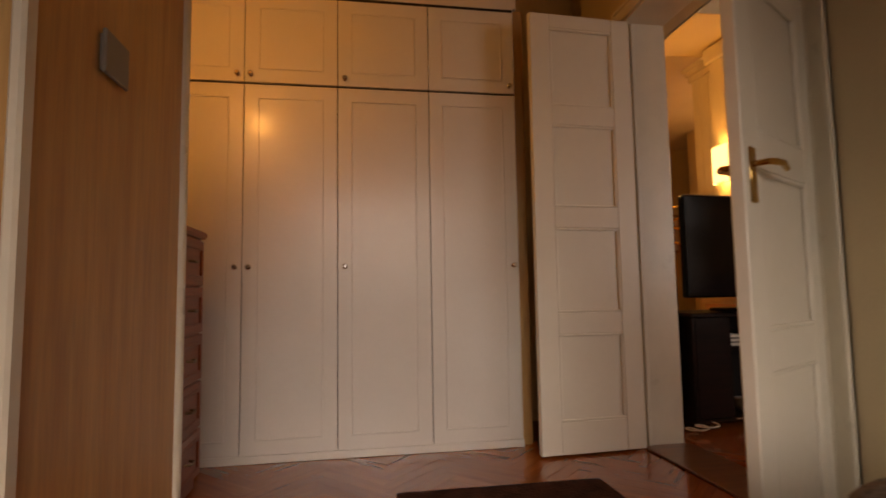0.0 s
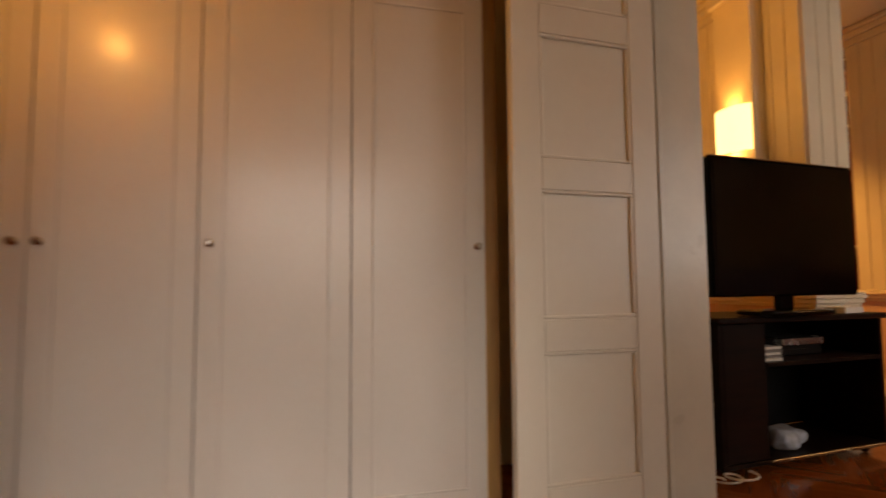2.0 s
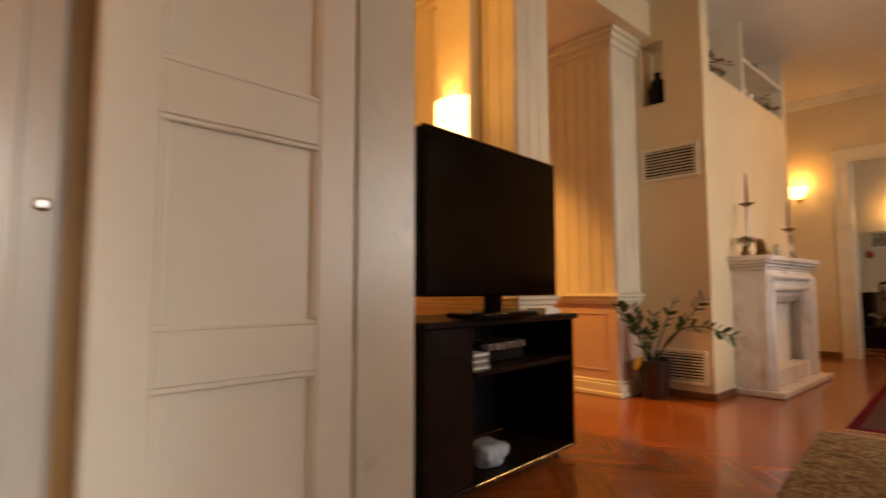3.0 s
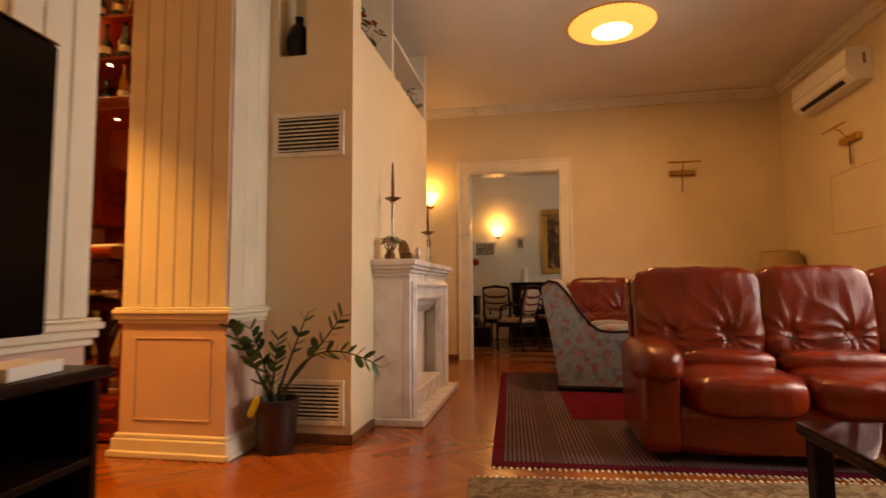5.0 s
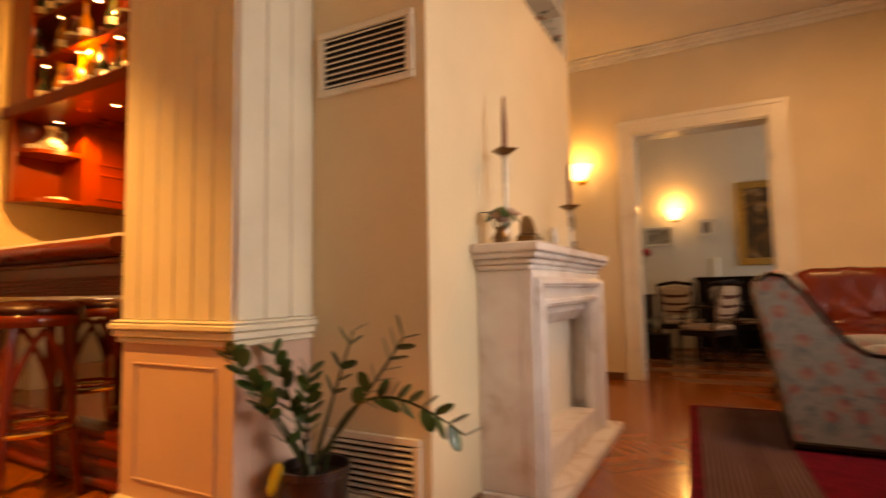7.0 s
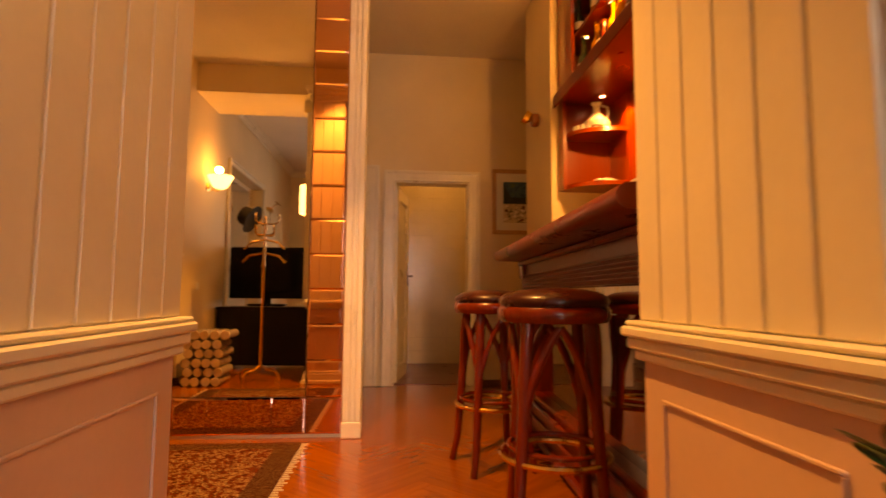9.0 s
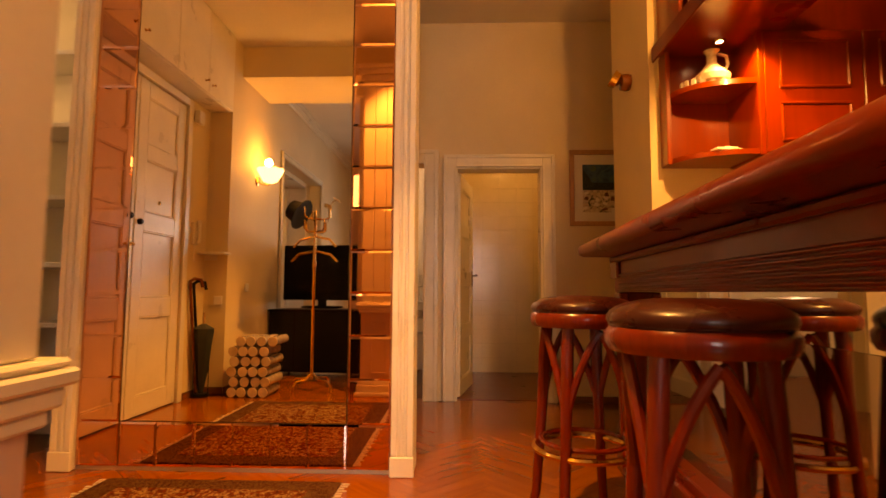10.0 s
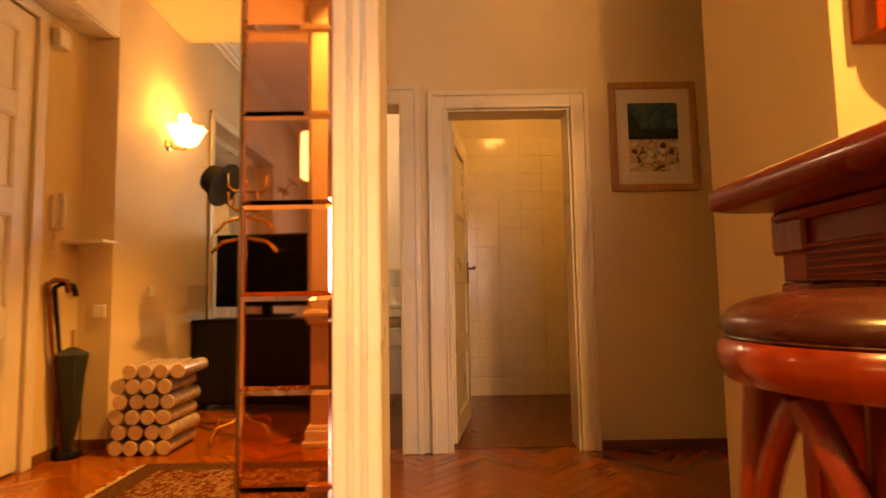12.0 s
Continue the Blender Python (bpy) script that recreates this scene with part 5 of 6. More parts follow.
sconce("wall_lamp", (8.832, 3.45, 2.05), 180, "lit wall lamp with frilled glass shade beside the dining room door", "fluted", 9)
sconce("wall_lamp", (11.998, 2.80, 1.93), 180, "lit wall lamp with frilled glass shade in the dining room", "fluted", 13)


def picture_light(at, turn, label):
    p = thing("picture_light", at, label, "picture light", "brass picture lights", turn)
    part("back_plate", Shape().box(0.001, 0.05, -0.15, 0.15, -0.03, 0.03, 0.005), BRASS, p)
    part("lamp_bar", Shape().tube([(0.16, -0.19, 0.11), (0.16, 0.19, 0.11)], 0.012, 8), BRASS, p, smooth=True)
    part("arm", Shape().tube([(0.045, 0, 0.0), (0.10, 0, 0.08), (0.16, 0, 0.11)], 0.007, 6), BRASS, p, smooth=True)
    part("pull_chain", Shape().tube([(0.03, 0, -0.03), (0.034, 0.004, -0.12), (0.03, -0.004, -0.20), (0.03, 0, -0.24)], 0.007, 6), BRONZE, p)


picture_light((8.833, 0.26, 2.34), 180, "unlit brass picture light on the end wall")
picture_light((7.36, -0.899, 2.30), 90, "unlit brass picture light beside the air conditioner")
picture_light((XW + 0.001, 0.95, 2.28), 0, "unlit brass picture light beside the bedroom door")
gh = Shape()
for a, b, c, e in ((6.85, 7.80, 1.44, 1.452), (6.85, 7.80, 2.02, 2.032), (6.85, 6.862, 1.452, 2.02), (7.788, 7.80, 1.452, 2.02)):
    gh.box(a, b, -0.899, -0.893, c, e, 0.002)
structure("trim_wall_panel", gh, WALL, "faint plaster panel moulding on the wall")

acu = thing("air_conditioner", (7.52, -0.898, 2.74), "white wall-mounted air conditioner under the coving", "air conditioner")
part("housing", Shape().prism([(0.0, 0.0), (0.13, 0.0), (0.20, 0.06), (0.215, 0.14), (0.205, 0.29), (0.18, 0.30), (0.0, 0.30)], -0.53, 0.50, "x"), WHITE, acu)
part("outlet", Shape(Matrix.Translation((0, 0.167, 0.029)) @ Matrix.Rotation(radians(41), 4, "X")).box(-0.40, 0.40, -0.022, 0.022, -0.003, 0.003), BLACK, acu, "dark air outlet")
part("display", Shape().box(-0.532, -0.5295, 0.05, 0.075, 0.14, 0.24), GREY, acu)
part("front_seam", Shape().box(-0.532, 0.502, 0.209, 0.2155, 0.128, 0.132), GREY, acu)

st = thing("side_table", (8.46, -0.66, 0), "small dark side table in the corner", "side table")
part("tabletop", Shape().lathe([(0.19, 0.36), (0.20, 0.37), (0.20, 0.39), (0.19, 0.395)], n=24), DARKWOOD, st)
part("stem", Shape().lathe([(0.15, 0.0), (0.14, 0.02), (0.03, 0.05), (0.025, 0.36)], n=16), DARKWOOD, st, smooth=True)
tl = thing("table_lamp", (8.46, -0.66, 0.396), "unlit table lamp with beige shade behind the sofa", "table lamp")
part("lamp_base", Shape().lathe([(0.08, 0), (0.07, 0.03), (0.04, 0.15), (0.06, 0.30), (0.02, 0.50), (0.012, 0.66)], n=18), CERAMIC, tl, smooth=True)
part("shade", Shape().lathe([(0.27, 0.62), (0.19, 0.92), (0.185, 0.92), (0.262, 0.625)], n=28), FABRICSHADE, tl, smooth=True)
part("shade_ring", Shape().tube([(0.19 * math.cos(i * 0.2618), 0.19 * math.sin(i * 0.2618), 0.922) for i in range(24)], 0.006, 6, True), BRASS, tl)

# ---- hall and bar ----
mr = thing("wall_mirror_panel", (2.82, 6.598, 0), "wall mirror bordered by bevelled bronze mirror tiles", "mirror")
ML, MR = 1.995 - 2.82, 3.632 - 2.82
part("glass", Shape().box(ML + 0.226, MR - 0.226, -0.014, 0, 0.25, 3.30, 0.004), MIRROR, mr, "clear mirror pane")
part("edge_line", Shape().box(MR - 0.2262, MR - 0.2248, -0.016, 0, 0.02, 3.30).box(ML + 0.2248, ML + 0.2262, -0.016, 0, 0.02, 3.30), BRONZE, mr)


def bevel_tile(name, hw, hh):
    s = Shape()
    a, b = (hw, hh), (hw - 0.011, hh - 0.011)
    ring = [(sx * w, y, sz * h) for (w, h), y in ((a, 0.0), (a, -0.012), (b, -0.0145)) for sx, sz in ((-1, -1), (1, -1), (1, 1), (-1, 1))]
    s._put(ring, [(k + i, k + (i + 1) % 4, k + 4 + (i + 1) % 4, k + 4 + i) for k in (0, 4) for i in range(4)] + [(8, 9, 10, 11), (0, 3, 2, 1)])
    return s.mesh(name, MIRROR_BRONZE)


tile_side = bevel_tile("mirror_tile", 0.1122, 0.1110)
for i in range(15):
    z = 0.025 + 0.111 + i * 0.2225
    for x in (ML + 0.1125, MR - 0.1125):
        if z < 3.25:
            t = new("mirror_tile", tile_side)
            t.parent, t.location = mr, (x, 0, z)
nb = 6
wb = (MR - ML - 0.452) / nb
tile_base = bevel_tile("mirror_tile_base", wb / 2 - 0.0003, 0.1110)
for i in range(nb):
    t = new("mirror_tile", tile_base)
    t.parent, t.location = mr, (ML + 0.226 + (i + 0.5) * wb, 0, 0.136)


def fluted_post(name, x0, x1, y0, y1):
    s = Shape().box(x0, x1, y0, y1, 0.001, H - 0.001, 0.006)
    for k, (a, b, o) in enumerate(((0.0, 0.30, 0.012), (0.40, 0.60, 0.010), (0.70, 1.0, 0.014))):
        w = x1 - x0
        s.box(x0 + a * w, x0 + b * w, y0 - o, y0, 0.10, H - 0.002, 0.005)
    s.box(x0 - 0.006, x1 + 0.006, y0 - 0.018, y0, 0.001, 0.10, 0.005)
    return structure(name, s, TRIM, "cream moulded post beside the mirror")


fluted_post("trim_post_right", 3.635, 3.748, 6.565, 6.771)
fluted_post("trim_post_left", 1.878, 1.992, 6.565, 6.771)

# entrance
lf = ((0.14, 0.72), (0.86, 1.36), (1.50, 1.90), (2.02, 2.38))
e1 = panel_door("door_entrance", (1.60, 4.935, 0.012), 90, 0.655, 2.50, lf, "closed cream four-panel entrance door leaf with peephole", TRIM)
part("lock", Shape(Matrix.Translation((0.60, -0.02, 1.42)) @ Matrix.Rotation(radians(90), 4, "X")).lathe([(0.022, 0), (0.022, 0.02), (0.014, 0.03)], n=14), BLACK, e1, "black lock knob", True)
part("peephole", Shape(Matrix.Translation((0.33, -0.007, 1.60)) @ Matrix.Rotation(radians(90), 4, "X")).lathe([(0.016, 0), (0.014, 0.01), (0.006, 0.012)], n=14), BRASS, e1, "brass peephole", True)
e2 = panel_door("door_entrance_second", (1.60, 6.255, 0.012), -90, 0.655, 2.50, lf, "closed cream second entrance door leaf with brass handle", TRIM, handle=(1.24, BRASS))
part("lock", Shape(Matrix.Translation((0.60, 0.02, 1.45)) @ Matrix.Rotation(radians(-90), 4, "X")).lathe([(0.022, 0), (0.022, 0.02), (0.014, 0.03)], n=14), BLACK, e2, "black lock knob", True)
structure("trim_entrance", Shape().box(1.621, 1.645, 4.86, 4.932, 0, 2.58, 0.004).box(1.621, 1.645, 6.258, 6.33, 0, 2.58, 0.004).box(1.621, 1.645, 4.932, 6.258, 2.52, 2.58, 0.004), TRIM, "cream entrance door casing")

oc = thing("overhead_cabinet", (1.62, 5.5, 2.60), "cream cupboard above the entrance door", "cabinet")
part("body", Shape().box(0.001, 0.20, -0.985, 0.98, 0, 0.735, 0.003), TRIM, oc)
for i in range(4):
    y0 = -0.985 + i * 0.491
    dr = part("door", Shape().box(0.201, 0.222, y0 + 0.003, y0 + 0.488, 0.003, 0.732, 0.004), TRIM, oc)
    yk = y0 + (0.06 if i % 2 else 0.43)
    part("knob", Shape(Matrix.Translation((0.222, yk, 0.09)) @ Matrix.Rotation(radians(90), 4, "Y")).lathe([(0.012, 0), (0.006, 0.008), (0.006, 0.02), (0.014, 0.026), (0.008, 0.034)], n=12), BRASS, dr, "small brass knob", True)

item("door_chime", Shape().box(0.001, 0.05, -0.05, 0.05, 0, 0.11, 0.006), TRIM, pose(1.645, 4.80, 2.40), "small cream chime box above the door", "chime")
ip = thing("intercom_phone", (1.622, 4.74, 1.33), "cream intercom handset with curly cord by the door", "intercom")
part("cradle", Shape().box(0.0, 0.03, -0.045, 0.045, 0, 0.20, 0.006), TRIM, ip)
part("handset", Shape().tube([(0.05, 0, 0.02), (0.06, 0, 0.05), (0.058, 0, 0.16), (0.05, 0, 0.21)], [0.022, 0.014, 0.014, 0.022], 10), TRIM, ip, smooth=True)
part("cord", Shape().tube([(0.03 + 0.01 * math.cos(i * 1.5), 0.02 + 0.01 * math.sin(i * 1.5) + 0.02 * math.sin(i * 0.1), -0.006 * i) for i in range(26)], 0.004, 5), TRIM, ip)
item("corner_shelf", Shape().box(0, 0.25, 0, 0.15, 0, 0.02, 0.003).box(0.0, 0.12, 0.001, 0.012, -0.05, 0, 0.002), TRIM, pose(1.623, 4.518, 1.255), "narrow cream shelf in the wall corner", "shelf")
item("light_switch", Shape().box(-0.04, 0.04, 0.001, 0.012, 0, 0.08, 0.004), WHITE, pose(1.76, 4.502, 0.80), "white wall switch below the corner shelf", "switch")
item("light_switch", Shape().box(0.001, 0.012, -0.04, 0.04, 0, 0.08, 0.004), WHITE, pose(XW + 0.002, 4.05, 0.92), "white wall socket in the hall", "switch")

us = thing("umbrella_stand", (1.70, 4.66, 0), "dark umbrella stand holding canes and umbrellas", "umbrella stand")
part("base", Shape().lathe([(0.075, 0.001), (0.08, 0.012), (0.075, 0.03), (0.06, 0.035)], n=20), BLACK, us)
part("ring", Shape().tube([(0.07 * math.cos(i * 0.3927), 0.07 * math.sin(i * 0.3927), 0.42) for i in range(16)], 0.005, 6, True), BLACK, us)
for a in (0, 2.09, 4.19):
    part("rod", Shape().tube([(0.07 * math.cos(a), 0.07 * math.sin(a), 0.02), (0.07 * math.cos(a), 0.07 * math.sin(a), 0.42)], 0.004, 6), BLACK, us)
um = thing("umbrella", (1.71, 4.67, 0.036), "furled dark green umbrella in the stand", "umbrella")
part("canopy", Shape().tube([(0, 0, 0.0), (0.005, 0.0, 0.20), (0.01, 0.01, 0.42), (0.012, 0.01, 0.56), (0.012, 0.01, 0.60)], [0.02, 0.055, 0.075, 0.092, 0.02], 7), UMBRELLA, um, smooth=True)
part("handle", Shape().tube([(0.012, 0.01, 0.58), (0.012, 0.01, 0.70)], 0.010, 8), PINKWOOD, um, "wooden handle", True)
for dx, dy, h, mt, lab in ((-0.03, 0.015, 0.97, VIOLIN, "brown walking cane with curved handle in the stand"), (-0.02, -0.03, 0.95, BLACK, "black walking cane in the stand")):
    c = thing("walking_cane", (1.70 + dx, 4.66 + dy, 0.036), lab, "cane", "canes in the umbrella stand")
    part("shaft", Shape().tube([(0, 0, 0), (-0.025, 0.12, h - 0.05)], 0.013, 8), mt, c, smooth=True)
    part("crook", Shape().tube([(-0.025, 0.12, h - 0.05), (-0.025, 0.125, h), (0.0, 0.10, h + 0.025), (0.04, 0.06, h + 0.015), (0.05, 0.05, h - 0.05)], 0.015, 8), mt, c, smooth=True)

# stack of briquette rolls
roll_end = Shape(Matrix.Rotation(radians(90), 4, "X")).lathe([(0.039, -0.17), (0.0438, -0.165), (0.0438, 0.165), (0.039, 0.17)], n=18)
roll = solid("briquette_roll", roll_end, PAPER, True, "round pressed briquette in clear wrap stacked by the wall", "briquette", "stack of briquettes")
roll.data.materials.append(PLASTICWRAP)
for p in roll.data.polygons:
    p.material_index = 0 if abs(p.normal.y) > 0.6 else 1
first_roll = True
for r in range(6):
    for c in range(4):
        m = pose(1.98 + c * 0.093 + (0.02 if r % 2 else 0.0) + (0.05 if r == 5 else 0.0), 4.50 + 0.006 * math.sin(r * 3 + c), 0.0445 + r * 0.088, 0, 0, 1.5 * math.sin(r + 2 * c))
        if first_roll:
            roll.matrix_basis, first_roll = m, False
        else:
            copy_thing(roll, m)

cs2 = thing("coat_stand", (2.585, 4.30, 0), "polished brass coat stand with curved hooks and hanger arms", "coat stand")
part("pole", Shape().lathe([(0.014, 0.10), (0.016, 0.12), (0.013, 1.15), (0.018, 1.16), (0.018, 1.20), (0.013, 1.21), (0.013, 1.66), (0.018, 1.67), (0.008, 1.70)], n=16), BRASS, cs2, smooth=True)
for k in range(4):
    a = k * math.pi / 2 + 0.5
    ca, sa = math.cos(a), math.sin(a)
    part("foot", Shape().tube([(0, 0, 0.16), (0.08 * ca, 0.08 * sa, 0.11), (0.20 * ca, 0.20 * sa, 0.10), (0.24 * ca, 0.24 * sa, 0.06), (0.245 * ca, 0.245 * sa, 0.012)], 0.011, 8), BRASS, cs2, smooth=True)
for z, n, off, reach in ((1.62, 3, 0.0, 0.14), (1.50, 4, 0.6, 0.13)):
    for k in range(n):
        a = off + k * 2 * math.pi / n
        ca, sa = math.cos(a), math.sin(a)
        part("hook", Shape().tube([(0, 0, z), (reach * 0.7 * ca, reach * 0.7 * sa, z - 0.005), (reach * ca, reach * sa, z + 0.02), (reach * ca, reach * sa, z + 0.10)], 0.010, 8), BRASS, cs2, smooth=True)
for z, off in ((1.44, 0.2), (1.30, 0.0)):
    part("hanger_arm", Shape().tube([(-0.22 * math.cos(off), -0.22 * math.sin(off), z - 0.09), (-0.15 * math.cos(off), -0.15 * math.sin(off), z - 0.02), (0, 0, z + 0.01), (0.15 * math.cos(off), 0.15 * math.sin(off), z - 0.02), (0.22 * math.cos(off), 0.22 * math.sin(off), z - 0.09)], 0.012, 8), BRASS, cs2, "curved hanger arm", True)
ht = thing("hat", (2.41, 4.30, 1.70), "black felt hat hung on the coat stand", "hat")
ht.matrix_basis = pose(2.47, 4.36, 1.655, 0, -62, 10) @ Matrix.Scale(1.12, 4)
part("crown", Shape().lathe([(0.095, 0.0), (0.092, 0.06), (0.08, 0.11), (0.03, 0.118)], n=22), FELT, ht, smooth=True)
part("brim", Shape().lathe([(0.09, 0.0), (0.135, -0.006), (0.138, 0.0), (0.09, 0.008)], n=24), FELT, ht, smooth=True)

rug("entry_rug", (2.84, 5.65, 0), 0, 1.15, 1.62, (RUG_BORDER, RUG_ENTRY), "mottled dark red and tan wool rug before the mirror", 0.13)

# niche with shelves left of the mirror
ns = thing("shelf_unit", (1.55, 7.05, 0), "white open shelf unit beside the mirror wall", "shelf unit")
part("back_panel", Shape().box(-0.62, 0.30, 0.20, 0.22, 0, 2.4), WALL_PALE, ns)
for z in (0.35, 0.70, 1.06, 1.47, 1.92, 2.38):
    part("shelf", Shape().box(-0.60, 0.28, -0.12, 0.199, z, z + 0.03, 0.003), WHITE, ns)
part("side_panel", Shape().box(0.281, 0.305, -0.12, 0.199, 0, 2.41, 0.003), WHITE, ns)
item("glass_ornament", Shape().cushion(-0.05, 0.05, -0.05, 0.05, 0, 0.06, 2.2, 6), CERAMIC, pose(1.62, 7.0, 1.501), "small glass ornament on the white shelf", "ornament", smooth=True)


# bar stools


def make_stool():
    s = thing("bar_stool", (0, 0, 0), "dark red bentwood bar stool with black leather seat", "bar stool", "stools at the bar")
    part("seat_rim", Shape().lathe([(0.175, 0.79), (0.195, 0.793), (0.205, 0.81), (0.205, 0.835), (0.195, 0.847), (0.17, 0.847)], n=36), STOOLWOOD, s, smooth=True)
    part("cushion", Shape().lathe([(0.18, 0.845), (0.194, 0.851), (0.200, 0.861), (0.199, 0.872), (0.192, 0.883), (0.178, 0.893), (0.155, 0.902), (0.12, 0.909), (0.07, 0.913), (0.01, 0.914)], n=40), BLACKLEATHER, s, "padded dark leather seat", True)
    part("seat_piping", Shape().tube([(0.19 * math.cos(i * 0.1745), 0.19 * math.sin(i * 0.1745), 0.851) for i in range(36)], 0.006, 6, True), BLACKLEATHER, s, smooth=True)
    for k in range(4):
        a = radians(45 + 90 * k)
        ca, sa = math.cos(a), math.sin(a)
        part("leg", Shape().tube([(0.15 * ca, 0.15 * sa, 0.80), (0.165 * ca, 0.165 * sa, 0.60), (0.185 * ca, 0.185 * sa, 0.35), (0.205 * ca, 0.205 * sa, 0.12), (0.235 * ca, 0.235 * sa, 0.001)], [0.024, 0.024, 0.021, 0.019, 0.017], 10), STOOLWOOD, s, smooth=True)
        for nxt in (-1, 1):
            b = a + nxt * radians(45)
            mid = Vector((0.155 * math.cos(b), 0.155 * math.sin(b), 0.777))
            low = Vector((0.172 * ca, 0.172 * sa, 0.48))
            up = Vector((0.165 * math.cos(a + nxt * 0.35), 0.165 * math.sin(a + nxt * 0.35), 0.69))
            arch = [(1 - t) ** 2 * low + 2 * t * (1 - t) * up + t * t * mid for t in [i / 8 for i in range(9)]]
            part("arch", Shape().tube(arch, [0.017, 0.017, 0.016, 0.015, 0.015, 0.015, 0.015, 0.015, 0.014], 8), STOOLWOOD, s, "bent wooden brace", True)
    part("foot_ring", Shape().tube([(0.19 * math.cos(i * 0.1745), 0.19 * math.sin(i * 0.1745), 0.32) for i in range(36)], 0.013, 8, True), BRASS, s, "brass foot ring", True)
    part("lower_ring", Shape().tube([(0.165 * math.cos(i * 0.1745), 0.165 * math.sin(i * 0.1745), 0.35) for i in range(36)], 0.010, 8, True), STOOLWOOD, s, smooth=True)
    return s


stool = make_stool()
stool.matrix_basis = pose(4.47, 5.98, 0, 0, 0, 12)
copy_thing(stool, pose(4.53, 5.07, 0, 0, 0, -8))

# bar
br = thing("bar_counter", (4.808, 5.6, 0), "red mahogany bar counter with moulded apron and mirrored front", "bar", turn=-2.6)
Y0b, Y1b = 4.45 - 5.6, 6.745 - 5.6
prof = [(-0.205, 0.0)] + arc(-0.205, 0.035, 0.035, 250, 110, 8) + [(-0.18, 0.072), (0.32, 0.072), (0.32, 0.0)]
top = Shape(Matrix.Translation((0, 0, 1.115))).prism(prof, Y0b, Y1b - 0.05, "y")
top.cushion(-0.238, 0.32, Y1b - 0.14, Y1b + 0.005, 0.001, 0.071, 6, 8)
part("countertop", top, REDWOOD_Y, br, "thick rounded mahogany top", True)
part("top_inlay", Shape().box(-0.175, 0.30, Y0b + 0.01, Y1b - 0.11, 1.1872, 1.203, 0.004), MARBLE, br, "pale serving surface")
ap = Shape().box(-0.045, 0.02, Y0b, Y1b - 0.02, 0.93, 1.114, 0.004)
part("apron", ap, REDWOOD_Y, br)
for i in range(5):
    part("apron_rib", Shape().box(-0.058, -0.0455, Y0b, Y1b - 0.13, 0.938 + i * 0.018, 0.951 + i * 0.018, 0.005), REDWOOD_Y, br)
part("apron_crown", Shape().box(-0.075, -0.0455, Y0b, Y1b - 0.03, 1.085, 1.114, 0.008), REDWOOD_Y, br)
for y in (Y1b - 0.075, -0.05, Y0b + 0.06):
    ps = Shape().box(-0.03, 0.10, y - 0.055, y + 0.055, 0.001, 0.93, 0.006).box(-0.05, 0.0, y - 0.065, y + 0.065, 0.86, 0.928, 0.008).box(-0.05, 0.0, y - 0.065, y + 0.065, 0.002, 0.13, 0.008)
    if y > 1:
        ps.box(-0.046, -0.031, y - 0.025, y + 0.025, 0.14, 0.85, 0.006).box(-0.065, 0.02, y - 0.07, y + 0.07, 1.0, 1.113, 0.008)
        part("post", ps, STOOLWOOD, br)
    elif y > -1:
        continue
    else:
        part("post", ps, STOOLWOOD, br)
part("mirror_front", Shape().box(0.056, 0.062, Y0b + 0.12, Y1b - 0.135, 0.27, 0.929), MIRROR, br, "mirror facing the stools")
part("smoked_pane", Shape().box(0.050, 0.0545, Y0b + 0.12, Y1b - 0.135, 0.27, 0.80), MIRROR_SMOKE, br, "lower smoked mirror pane")
part("base_panel", Shape().box(-0.02, 0.10, Y0b + 0.12, Y1b - 0.135, 0.001, 0.268, 0.006), REDWOOD_Y, br)
for z, o in ((0.02, 0.035), (0.11, 0.022), (0.20, 0.03)):
    part("base_moulding", Shape().box(-0.02 - o, -0.021, Y0b + 0.125, Y1b - 0.14, z, z + 0.035, 0.008), REDWOOD_Y, br)
part("inner_panel", Shape().box(0.28, 0.30, Y0b, Y1b - 0.02, 0.001, 1.114), REDWOOD_Y, br)

# back-bar cabinet with bottles
bc = thing("bar_cabinet", (5.105, 6.798, 0), "red mahogany bar cabinet with lit bottle shelves", "cabinet")
part("left_panel", Shape().box(0.0, 0.025, -0.10, 0, 1.62, 2.249, 0.003).box(0.0, 0.025, -0.30, 0, 2.301, 3.30, 0.003), REDWOOD, bc)
part("back_panel", Shape().box(0.026, 1.88, -0.016, -0.001, 1.62, 3.30), REDWOOD, bc)
for z in (1.62, 1.985):
    out = [(0.026, -0.016), (0.026, -0.10)] + [(0.37 - 0.344 * math.cos(t * 0.1745), -0.10 - 0.22 * math.sin(t * 0.1745)) for t in range(1, 9)] + [(0.37, -0.32), (0.37, -0.016)]
    part("corner_shelf", Shape().prism(out, z, z + 0.028, "z"), REDWOOD, bc, "rounded open shelf", True)
part("divider", Shape().box(0.371, 0.40, -0.33, -0.017, 1.61, 2.249, 0.004), REDWOOD, bc)
